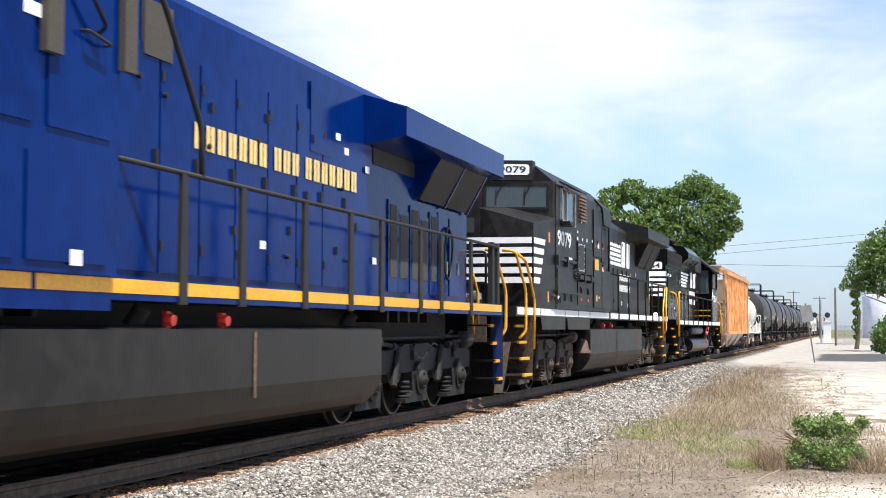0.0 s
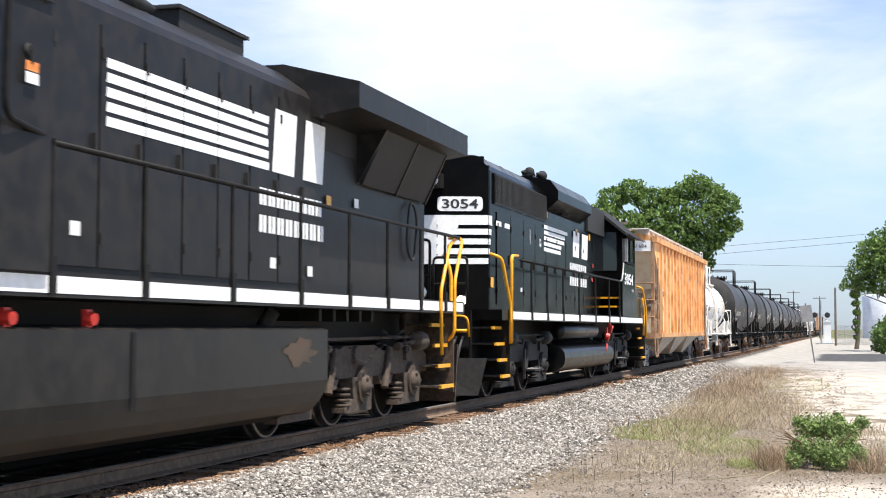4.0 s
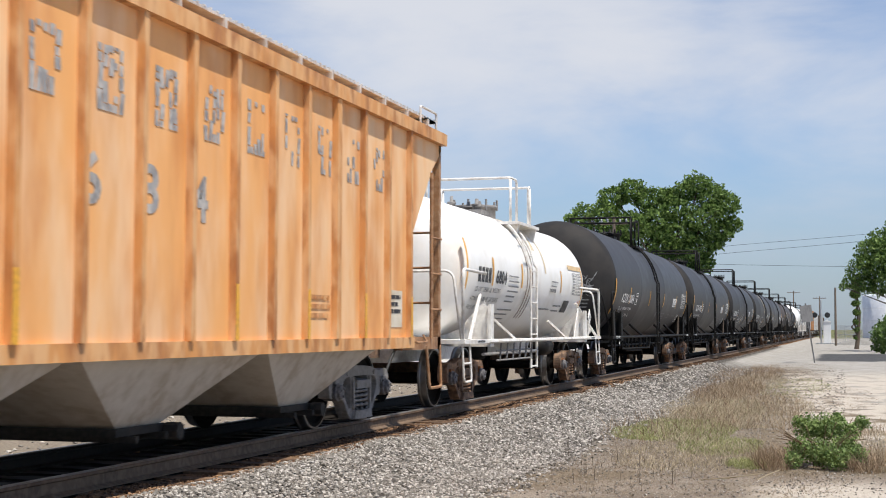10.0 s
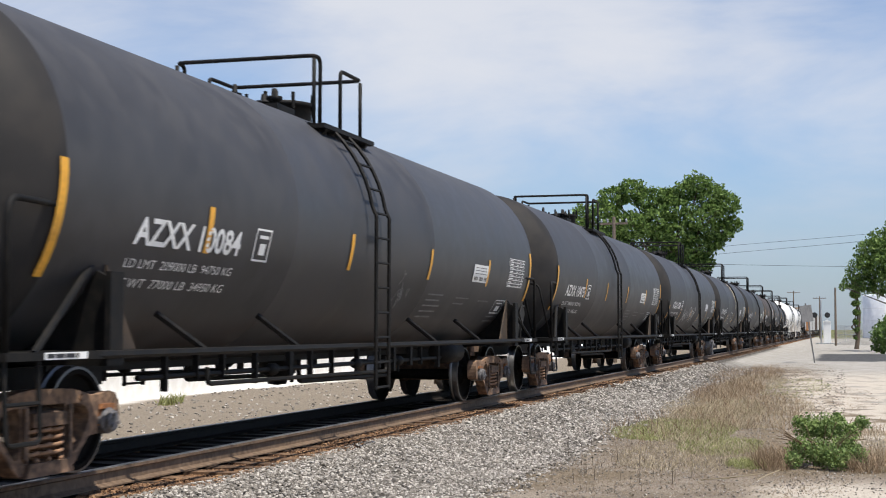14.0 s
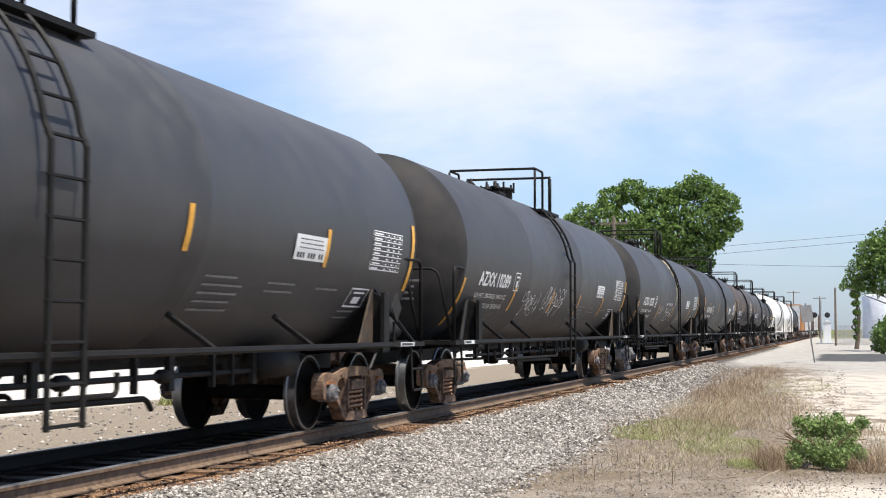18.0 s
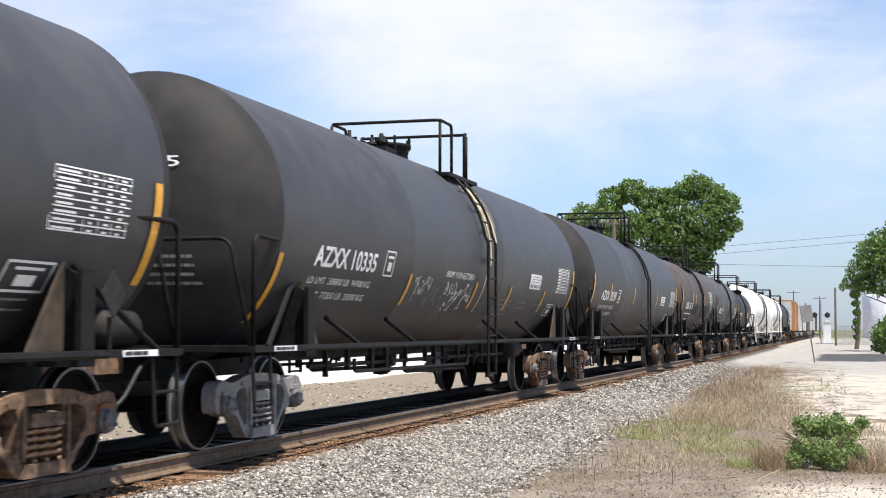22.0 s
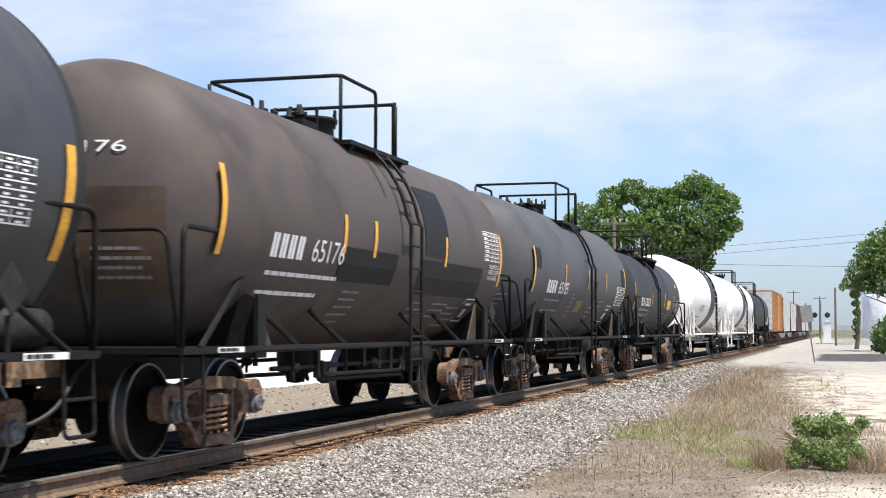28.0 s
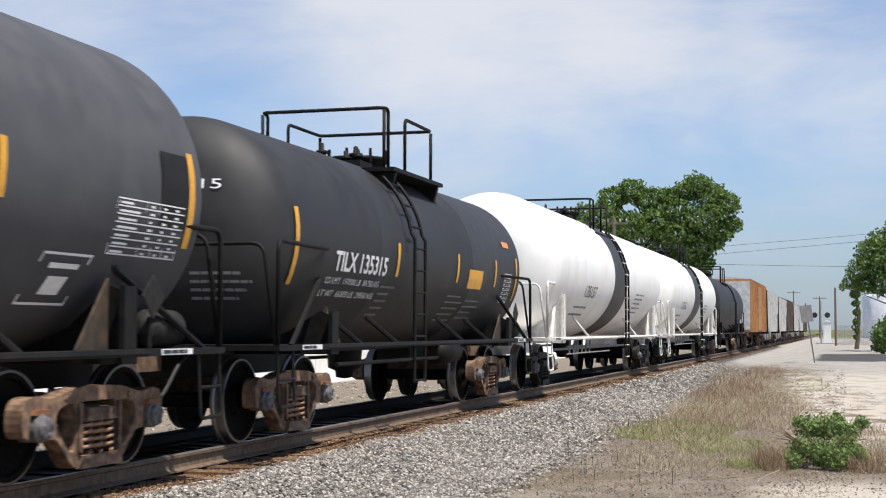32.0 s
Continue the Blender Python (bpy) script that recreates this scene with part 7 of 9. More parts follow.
    for k in range(5):
        bm = B()
        yy, d = -0.7 + 0.24 * k, 1 if k % 2 else -1
        lathe(bm, [(yy - d * 0.28, 0.0), (yy - d * 0.30, 0.12), (yy - d * 0.28, 0.125), (yy - d * 0.1, 0.06), (yy + d * 0.2, 0.035), (yy + d * 0.2, 0.0)], "y", (0.2 + 0.12 * (k % 3 - 1), 0, 4.78), 14)
        part("air_horn", bm, M["screen"], car, "air horn of the roof cluster")
    # hood end: headlight, number boards, stripes
    bm = B()
    box(bm, -0.24, 0.24, -7.98, -7.74, 3.72, 3.98)
    hl = part("headlight_housing", bm, M["frame_black"], car, bevel=0.06)
    for u in (-0.15, 0.15):
        bm = B()
        lathe(bm, [(-7.995, 0.0), (-7.995, 0.075), (-8.0, 0.09), (-7.97, 0.095)], "y", (u * 0.7, 0, 3.85), 18)
        part("headlight", bm, M["lens"], car)
    fb = lambda u, z: (u, -7.808 + 0.318 * max(0.0, abs(u) - 0.12), z)
    number_board(car, fb, 0.13, 0.90, 3.32, 3.58, "3054")
    number_board(car, fb, -0.90, -0.13, 3.32, 3.58, "3054")
    bm = B()
    for k in range(5):
        za = 2.38 + 0.174 * k
        u = 0.20 + 0.09 * k
        for u0, u1, top_z in ((-0.12, 0.12, 0.174), (-W + 0.005, -0.12, 0.105 if k < 4 else 0.174), (0.12, W - 0.005, 0.105 if k < 4 else 0.174)):
            patch(bm, fb, u0, u1, za, za + top_z)
        if k < 4:
            patch(bm, fb, -u, -0.12, za + 0.105, za + 0.174)
            patch(bm, fb, 0.12, u, za + 0.105, za + 0.174, 1, 1, 0.3)
    part("end_panel", bm, M["white"], car, "white end panel with slanted black bars")
    for k in range(1, 5):
        za = 2.38 + 0.174 * k
        for sx in (-1, 1):
            bm = B()
            patch(bm, lambda yy, z, s=sx: (s * (W + 0.006), yy, z), -7.515, -7.52 + 0.055 * k, za, za + (0.105 if k < 4 else 0.174))
            part("hood_end_stripe", bm, M["white"], car, "white end stripe")
    place = flat(W + 0.022)
    flag_logo(car, place, -2.98, -0.46, 2.86, 3.45, 5, (0.05, 2.1, 2.90, 3.50), rng, rake=0.75)
    letter_bars(car, place, -0.2, 2.55, 0.20, 0.21, 0.05, (8,), M["white"], "white bars in place of the railway name")
    letter_bars(car, place, -0.2, 2.23, 0.20, 0.21, 0.06, (8,), M["white"], "white bars in place of the railway name")
    for yy, z, w, h, m in ((-7.08, 3.10, 0.40, 0.09, "white"), (-6.42, 3.10, 0.38, 0.09, "white"), (-2.82, 3.57, 0.2, 0.14, "rail_yellow"), (-4.34, 2.92, 0.11, 0.30, "grey_mark"), (0.5, 3.4, 0.2, 0.16, "rail_yellow"), (2.2, 3.4, 0.2, 0.16, "rail_yellow"),
                           (-3.42, 2.93, 0.16, 0.16, "white"), (-3.40, 2.99, 0.12, 0.06, "red"), (-5.15, 1.95, 0.16, 0.08, "white"), (2.7, 2.75, 0.14, 0.09, "red"), (2.6, 2.4, 0.14, 0.09, "red"), (-7.46, 1.97, 0.2, 0.18, "rail_yellow")):
        label_patch(car, place, yy, z, w, h, M[m])
    # cab
    bm = B()
    prism(bm, [(-1.5, 1.56), (-1.5, 3.68), (-1.45, 3.80), (-0.75, 4.38), (0.75, 4.38), (1.45, 3.80), (1.5, 3.68), (1.5, 1.56)], 4.42, 6.62, "y")
    part("cab", bm, paint, car, bevel=0.02)
    bm = B()
    prism(bm, [(-1.62, 3.72), (-0.78, 4.42), (0.78, 4.42), (1.62, 3.72), (1.60, 3.66), (0.74, 4.36), (-0.74, 4.36), (-1.60, 3.66)], 4.30, 6.80, "y")
    part("cab_roof", bm, M["loco_truck"], car)
    for sx in (-1, 1):
        bm = B()
        box(bm, *sorted((sx * 1.49, sx * 1.512)), 4.95, 6.30, 3.02, 3.62)
        part("side_window", bm, M["glass"], car)
        bm = B()
        for a in ((4.86, 4.95, 2.98, 3.66), (5.50, 5.60, 2.98, 3.66), (6.28, 6.36, 2.98, 3.66), (4.86, 6.36, 3.62, 3.68), (4.86, 6.36, 2.96, 3.02)):
            box(bm, *sorted((sx * 1.5, sx * 1.54)), *a)
        part("window_frame", bm, M["frame_black"], car)
        bm = B()
        prism(bm, [(sx * 1.5, 3.78), (sx * 1.80, 3.62), (sx * 1.80, 3.60), (sx * 1.5, 3.72)], 4.75, 6.6, "y")
        part("awning", bm, M["loco_truck"], car)
        bm = B()
        box(bm, *sorted((sx * 1.50, sx * 1.57)), 4.80, 4.90, 3.0, 3.6)
        part("mirror", bm, M["steel"], car)
        bm = B()
        box(bm, *sorted((sx * 0.95, sx * 1.45)), 6.62, 8.0, 1.56, 2.20)
        part("battery_box", bm, paint, car, bevel=0.02)
        bm = B()
        box(bm, *sorted((sx * 1.0, sx * 1.35)), 4.405, 4.425, 2.75, 3.75)
        part("cab_door_window", bm, M["glass"], car)
        for k, z in enumerate((1.82, 2.05)):
            bm = B()
            box(bm, *sorted((sx * 1.0, sx * 1.45)), 3.75 + 0.22 * k, 4.42, z - 0.03, z)
            st = part("cab_step", bm, M["frame_black"], car)
            bm = B()
            box(bm, *sorted((sx * 1.0, sx * 1.46)), 3.72 + 0.22 * k, 3.75 + 0.22 * k, z - 0.04, z + 0.005)
            part("step_edge", bm, M["rail_yellow"], st)
        lettering(car, "3054", (lambda yy, z: (1.512, yy, z)) if sx > 0 else (lambda yy, z: (-1.512, 10.95 - yy, z)), 4.72, 2.40, 1.45, 0.30, M["white"], bold=0.03)
    lettering(car, "GP40-2", flat(1.508), 6.0, 2.23, 0.4, 0.07, M["white"])
    bm = B()
    prism(bm, [(-0.95, 1.56), (-0.95, 2.55), (-0.75, 2.78), (0.75, 2.78), (0.95, 2.55), (0.95, 1.56)], 6.6, 8.02, "y")
    part("short_hood", bm, paint, car, bevel=0.05)
    for u in ((-1.3, -0.3), (0.3, 1.3)):
        bm = B()
        box(bm, u[0], u[1], 6.615, 6.635, 2.95, 3.60)
        part("windscreen", bm, M["glass"], car)
    # rails
    walkway_rail(car, (-1, 1), posts[1:-1], 1.56, 2.46, M["frame_black"], start=-7.2, end=4.0)
    for sx in (-1, 1):
        bow_rail(car, [(sx * 1.5, 4.0, 2.46), (sx * 1.5, 4.35, 2.5), (sx * 1.5, 4.6, 2.95)], M["steel"])
        bow_rail(car, [(sx * 1.52, -7.95, 1.0), (sx * 1.52, -7.95, 2.5), (sx * 1.5, -7.4, 2.52)], M["rail_yellow"], 0.03, label="yellow corner handrail")
        bow_rail(car, [(sx * 1.52, -8.02, 0.98), (sx * 1.52, -8.02, 1.62), (sx * 1.48, -8.50, 2.44), (sx * 1.3, -8.6, 2.5)], M["rail_yellow"], 0.03, label="yellow corner handrail")
        bow_rail(car, [(sx * 0.9, -8.62, 1.2), (sx * 0.62, -8.62, 1.2), (sx * 0.62, -8.62, 2.2), (sx * 0.50, -8.62, 2.5)], M["rail_yellow"], 0.03, label="yellow corner handrail")
        bow_rail(car, [(sx * 1.5, 8.66, 1.0), (sx * 1.52, 8.62, 1.75), (sx * 1.46, 8.30, 2.4), (sx * 1.3, 8.2, 2.45)], M["rail_yellow"], 0.028)
        bow_rail(car, [(sx * 1.5, 8.16, 1.05), (sx * 1.52, 8.20, 1.7), (sx * 1.5, 7.95, 2.1)], M["rail_yellow"], 0.028)
    for s, ye in ((-1, -8.6), (1, 8.43)):
        stairs(car, ye, s, M["frame_black"], M["rail_yellow"], 0.45, 1.54)
        bm = B()
        box(bm, -0.95, 0.95, *sorted((ye, ye - s * 0.06)), 0.9, 1.55)
        part("pilot_plate", bm, M["frame_black"], car)
        plow(car, ye, s, M["frame_black"], 0.74, 1.25)
        for a, b in ((-0.9, -0.3), (0.3, 0.9)):
            bm = B()
            pipe(bm, bent([(a, ye, 1.5), (a, ye, 2.45), (b, ye, 2.45), (b, ye, 1.5)], 0.08), 0.024)
            bow = part("end_rail", bm, M["frame_black"], car, smooth=True)
            bm = B()
            pipe(bm, [(a, ye, 2.0), (b, ye, 2.0)], 0.018)
            part("middle_bar", bm, M["frame_black"], bow)
        for k, u in enumerate((-0.8, 0.8)):
            bm = B()
            lathe(bm, [(ye + s * 0.06, 0.0), (ye + s * 0.06, 0.06), (ye + s * 0.05, 0.075), (ye - s * 0.12, 0.07), (ye - s * 0.12, 0.0)], "y", (u, 0, 1.72), 16)
            part("ditch_light", bm, M["lit"] if s < 0 else M["lens"], car, "lit ditch light" if s < 0 else "")
        for k in range(5):
            bm = B()
            u = 0.35 + 0.12 * k
            pipe(bm, bent([(u, ye, 1.1), (u, ye + s * 0.2, 0.95), (u - 0.05, ye + s * 0.35, 0.5), (u - 0.15, ye + s * 0.55, 0.45)], 0.15), 0.022)
            part("air_hose", bm, M["rubber"], car)
        bow_rail(car, [(0.95, ye + s * 0.05, 1.1), (0.95, ye + s * 0.15, 1.45), (0.65, ye + s * 0.15, 1.45), (0.65, ye + s * 0.05, 1.1)], M["rail_yellow"], 0.02)
    # tank, reservoirs, trucks
    tank_prof = [(1.42 * math.copysign(abs(math.cos(a)) ** 0.6, math.cos(a)), 0.62 + 0.36 * math.copysign(abs(math.sin(a)) ** 0.7, math.sin(a))) for a in np.linspace(0, 2 * math.pi, 33)[:-1]]
    fuel_tank(car, -2.75, 3.45, M["gloss_tank"], tank_prof)
    for sx in (-1, 1):
        bm = B()
        lathe(bm, [(-2.65, 0.0), (-2.62, 0.14), (-2.58, 0.17), (1.45, 0.17), (1.5, 0.14), (1.52, 0.0)], "y", (sx * 1.22, 0, 1.19), 20)
        part("air_reservoir", bm, M["gloss_tank"], car, "long black air reservoir")
    for yy, z in ((2.55, 1.05), (3.0, 1.25)):
        bm = B()
        rod(bm, (1.38, yy, z), (1.46, yy, z - 0.03), 0.10, 14)
        box(bm, 1.36, 1.42, yy - 0.05, yy + 0.05, z, z + 0.22)
        part("fuel_cutoff", bm, M["red"], car, "red fuel cut-off")
    bm = B()
    lathe(bm, [(1.455, 0.0), (1.455, 0.085), (1.44, 0.11)], "x", (0, 2.3, 0.78), 16)
    part("filler_cap", bm, M["red"], car)
    for yy in (-5.43, 5.17):
        loco_truck(car, yy, "emd", "dark", EMD_AXLES)
    for sx in (-1, 1):
        for y0 in (-5.75, 4.75):
            bm = B()
            box(bm, *sorted((sx * 1.18, sx * 1.44)), y0, y0 + 0.80, 0.44, 0.475)
            tread = part("truck_step", bm, M["loco_truck"], car)
            for k in range(3):
                bm = B()
                box(bm, *sorted((sx * (1.20 + 0.08 * k), sx * (1.24 + 0.08 * k))), y0 + 0.02, y0 + 0.78, 0.475, 0.485)
                part("tread_bar", bm, M["grey_frame"], tread)
            bm = B()
            box(bm, *sorted((sx * 1.22, sx * 1.26)), y0 - 0.06, y0 + 0.02, 0.30, 0.86)
            part("step_hanger", bm, M["loco_truck"], tread)
    couplers(car, 9.4)
    return car


emd_loco(55.8)


# ---------------------------------------------------------------- ground and track
def smooth(a, b, v):
    t = np.clip((v - a) / (b - a), 0, 1)
    return t * t * (3 - 2 * t)


def ground_z(x, y):
    """Height of the ground: track bed, verge, side road, spoil beyond the track."""
    z = np.full_like(x, -0.47)
    z = z + 0.27 * (1 - smooth(1.35, 2.9, x)) * smooth(-3.0, -1.5, x)
    hump = np.exp(-((x + 6.3) / 1.6) ** 2) * (0.14 + 0.10 * np.sin(y * 0.42 + 0.6) + 0.05 * np.sin(y * 1.1))
    z = z + np.where((y > 4) & (y < 90), hump, 0)
    return z


def bumps(a, b):
    return noise.noise((a * 0.7, b * 0.7, 0)) * 0.05 + noise.noise((a * 2.3, b * 2.3, 5)) * 0.022


def ground():
    xs = np.unique(np.concatenate([[-4000, -1500, -600, -250, -120, -60, -35, -22], np.arange(-16, 20, 0.35), [24, 32, 50, 90, 200, 500, 1500, 4000]]))
    ys = np.unique(np.concatenate([[-4000, -1000, -300, -100, -50, -20], np.arange(-6, 40, 0.35), np.arange(40, 130, 1.5), np.arange(130, 420, 12), [600, 1000, 2000, 4500]]))
    X, Y = np.meshgrid(xs, ys, indexing="ij")
    Z = ground_z(X, Y)
    near = (np.abs(X - 4) < 18) & (Y < 130)
    rough = np.array([[bumps(a, b) for b in ys] for a in xs])
    Z = Z + np.where(near & (X > 1.4), rough, 0) + np.where(near & (X < -1.6), rough * 0.6, 0)
    nx, ny = X.shape
    verts = np.stack([X, Y, Z], -1).reshape(-1, 3).tolist()
    faces = [(i * ny + j, (i + 1) * ny + j, (i + 1) * ny + j + 1, i * ny + j + 1) for i in range(nx - 1) for j in range(ny - 1)]
    me = bpy.data.meshes.new("ground")
    me.from_pydata(verts, [], faces)
    for p in me.polygons:
        p.use_smooth = True
    return tagged(new("ground", me), "ballast, dry dirt verge and pale gravel lots", "ground", kind="structure")


def ground_material():
    m = bpy.data.materials.new("ground_mix")
    m.use_nodes = True
    n, l = m.node_tree.nodes, m.node_tree.links
    p = n["Principled BSDF"]
    p.inputs["Roughness"].default_value = 0.95
    p.inputs["Specular IOR Level"].default_value = 0.15
    geo = n.new("ShaderNodeNewGeometry")
    sep = n.new("ShaderNodeSeparateXYZ")
    l.new(geo.outputs["Position"], sep.inputs["Vector"])

    def noise_at(scale, detail=5, rough=0.55, w=0.0):
        t = n.new("ShaderNodeTexNoise")
        t.inputs["Scale"].default_value, t.inputs["Detail"].default_value, t.inputs["Roughness"].default_value = scale, detail, rough
        l.new(geo.outputs["Position"], t.inputs["Vector"])
        return t.outputs["Fac"]

    def math2(op, a, b):
        t = n.new("ShaderNodeMath")
        t.operation = op
        for i, v in enumerate((a, b)):
            if isinstance(v, (int, float)):
                t.inputs[i].default_value = v
            else:
                l.new(v, t.inputs[i])
        return t.outputs["Value"]

    def ramp2(v, a, b, lo=0.0, hi=1.0):
        t = n.new("ShaderNodeMapRange")
        t.interpolation_type = "SMOOTHSTEP"
        t.inputs["From Min"].default_value, t.inputs["From Max"].default_value = a, b
        t.inputs["To Min"].default_value, t.inputs["To Max"].default_value = lo, hi
        l.new(v, t.inputs["Value"])
        return t.outputs["Result"]

    def mix(f, a, b):
        t = n.new("ShaderNodeMix")
        t.data_type = "RGBA"
        for key, v in (("Factor", f), ("A", a), ("B", b)):
            if isinstance(v, tuple):
                t.inputs[key].default_value = (*v, 1)
            elif isinstance(v, float):
                t.inputs[key].default_value = v
            else:
                l.new(v, t.inputs[key])
        return t.outputs["Result"]

    big, mid, fine = noise_at(0.35), noise_at(1.6), noise_at(26, 6, 0.7)
    vor = n.new("ShaderNodeTexVoronoi")
    vor.inputs["Scale"].default_value = 24
    l.new(geo.outputs["Position"], vor.inputs["Vector"])
    stone = mix(ramp2(vor.outputs["Color"], 0.15, 0.9), (0.075, 0.067, 0.058), (0.28, 0.262, 0.238))
    stone = mix(ramp2(vor.outputs["Distance"], 0.25, 0.6), stone, (0.06, 0.052, 0.045))
    dirt = mix(ramp2(mid, 0.35, 0.65), (0.20, 0.165, 0.13), (0.30, 0.255, 0.205))
    dirt = mix(ramp2(fine, 0.45, 0.7), dirt, (0.15, 0.112, 0.078))
    grit = noise_at(95, 3, 0.6)
    dirt = mix(ramp2(grit, 0.52, 0.66), dirt, (0.085, 0.062, 0.042))
    dirt = mix(ramp2(noise_at(60, 2), 0.62, 0.70), dirt, (0.42, 0.39, 0.34))
    litter = mix(ramp2(fine, 0.4, 0.65), (0.20, 0.155, 0.105), (0.11, 0.085, 0.055))
    verge = mix(ramp2(big, 0.42, 0.60), dirt, litter)
    gravel = mix(ramp2(fine, 0.35, 0.7), (0.34, 0.32, 0.285), (0.25, 0.23, 0.20))
    gravel = mix(ramp2(mid, 0.4, 0.7), gravel, (0.38, 0.36, 0.33))
    x, y = sep.outputs["X"], sep.outputs["Y"]
    wob = math2("MULTIPLY", math2("SUBTRACT", big, 0.5), 2.2)
    wob2 = math2("MULTIPLY", math2("SUBTRACT", mid, 0.5), 0.7)
    xw = math2("ADD", math2("ADD", x, wob2), math2("MULTIPLY", wob, 0.25))
    out = mix(ramp2(xw, 3.1, 3.8), stone, verge)
    # pale gravel lot beyond the verge
    far_edge = math2("ADD", math2("SUBTRACT", x, 7.6), math2("ADD", math2("MULTIPLY", math2("SUBTRACT", y, 28.6), 0.068), math2("MULTIPLY", wob, 0.6)))
    lot = math2("MULTIPLY", ramp2(far_edge, -0.5, 0.7), ramp2(y, 26.0, 33.0))
    out = mix(lot, out, gravel)
    # bare pale sand between the weeds and the lot
    sand = mix(ramp2(fine, 0.38, 0.66), (0.52, 0.465, 0.395), (0.40, 0.345, 0.28))
    bare = math2("MULTIPLY", ramp2(math2("ADD", x, math2("ADD", wob, math2("MULTIPLY", math2("SUBTRACT", y, 24.0), 0.055))), 5.9, 6.7), math2("MULTIPLY", ramp2(y, 19.5, 23.0), ramp2(y, 62.0, 48.0)))
    out = mix(math2("MULTIPLY", bare, ramp2(mid, 0.36, 0.52)), out, sand)
    edge = math2("MULTIPLY", ramp2(math2("ADD", x, wob), 5.7, 6.6), ramp2(math2("ADD", y, wob2), 16.6, 15.2))
    out = mix(edge, out, sand)
    out = mix(math2("MULTIPLY", ramp2(math2("ADD", y, math2("MULTIPLY", wob, 4.0)), 56.0, 70.0), ramp2(x, 1.6, 2.0)), out, gravel)
    # rust-brown chips along the rail's foot
    chips = mix(ramp2(fine, 0.42, 0.62), (0.24, 0.125, 0.06), (0.10, 0.055, 0.03))
    out = mix(math2("MULTIPLY", ramp2(x, 0.76, 0.80), ramp2(xw, 1.42, 1.28)), out, chips)
    # asphalt street across the track
    asphalt = mix(ramp2(fine, 0.4, 0.7), (0.060, 0.060, 0.062), (0.10, 0.10, 0.10))
    street = math2("MULTIPLY", math2("MULTIPLY", ramp2(y, 75.0, 78.0), ramp2(y, 101.0, 98.0)), ramp2(math2("ADD", x, wob2), 5.0, 5.6))
    out = mix(street, out, asphalt)
    # ballast between the rails: dark cinders with the train's shade painted in, near black
    bed_shade = mix(ramp2(fine, 0.45, 0.7), (0.007, 0.0065, 0.006), (0.018, 0.016, 0.014))
    out = mix(math2("MULTIPLY", ramp2(xw, -2.6, -2.4), ramp2(x, 0.80, 0.74)), out, bed_shade)
    # beyond the far rail: cinders, brown gravel, then a pale lot
    left = mix(ramp2(fine, 0.4, 0.65), (0.26, 0.22, 0.17), (0.15, 0.122, 0.095))
    out = mix(ramp2(xw, -2.25, -2.05), left, out)
    pale = mix(ramp2(fine, 0.4, 0.7), (0.72, 0.70, 0.66), (0.62, 0.60, 0.55))
    out = mix(ramp2(math2("ADD", x, wob), -9.2, -8.0), pale, out)
    far_green = mix(ramp2(mid, 0.4, 0.6), (0.07, 0.10, 0.03), (0.20, 0.17, 0.09))
    out = mix(ramp2(y, 230.0, 300.0), out, far_green)
    l.new(out, p.inputs["Base Color"])
    bp = n.new("ShaderNodeBump")
    bp.inputs["Strength"].default_value, bp.inputs["Distance"].default_value = 0.7, 0.03
    l.new(math2("ADD", math2("MULTIPLY", vor.outputs["Distance"], -0.6), fine), bp.inputs["Height"])
    l.new(bp.outputs["Normal"], p.inputs["Normal"])
    return m


GROUND = ground()
GROUND.data.materials.append(ground_material())


def rail(x, side):
    """One rail: foot, web and head in profile, with its joint bars."""
    prof = [(-0.07, -0.17), (0.07, -0.17), (0.07, -0.158), (0.014, -0.135), (0.009, -0.05), (0.036, -0.035), (0.036, -0.008), (0.026, 0.0), (-0.026, 0.0), (-0.036, -0.008), (-0.036, -0.035), (-0.009, -0.05), (-0.014, -0.135), (-0.07, -0.158)]
    bm = B()
    ys = [-60, 500]
    lo, hi = prism(bm, [(x + a, b) for a, b in prof], ys[0], ys[1], "y")
    for f in bm.faces:
        c = f.calc_center_median()
        f.material_index = 1 if c.z > -0.012 else 0
    me = finish(bm, "rail", [M[side], M["rail_top"]])
    return tagged(new("rail", me), "steel rail with rusty web and polished head", "rail", "rails", "structure")


M["rail_side"] = material("rusty_rail_web", (0.13, 0.083, 0.05), 0.75, dark=(0.06, 0.038, 0.025), light=(0.22, 0.15, 0.095), big=1.2, small=14, amount=0.6, bump=0.2)
M["rail_top"] = material("worn_rail_head", (0.40, 0.38, 0.36), 0.35, metal=0.8, dark=(0.25, 0.22, 0.2), big=2, small=20, bump=0.05)
# tie middles: shade under the train painted in as near-black wood
M["shaded_tie"] = material("shade_darkened_tie_wood", (0.016, 0.013, 0.011), 0.7, light=(0.035, 0.028, 0.022), big=2, small=14, amount=0.6, bump=0.4, spec=0.2)
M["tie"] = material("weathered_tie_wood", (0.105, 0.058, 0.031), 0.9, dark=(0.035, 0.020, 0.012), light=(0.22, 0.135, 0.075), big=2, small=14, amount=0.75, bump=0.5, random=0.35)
# far rail: coloured near black to carry the shade below the cars
M["shaded_rail"] = material("shade_darkened_rail", (0.018, 0.015, 0.013), 0.6, light=(0.035, 0.028, 0.022), big=1.2, small=14, amount=0.6, bump=0.2, spec=0.2)
rail(-0.754, "shaded_rail")
rail(0.754, "rail_side")


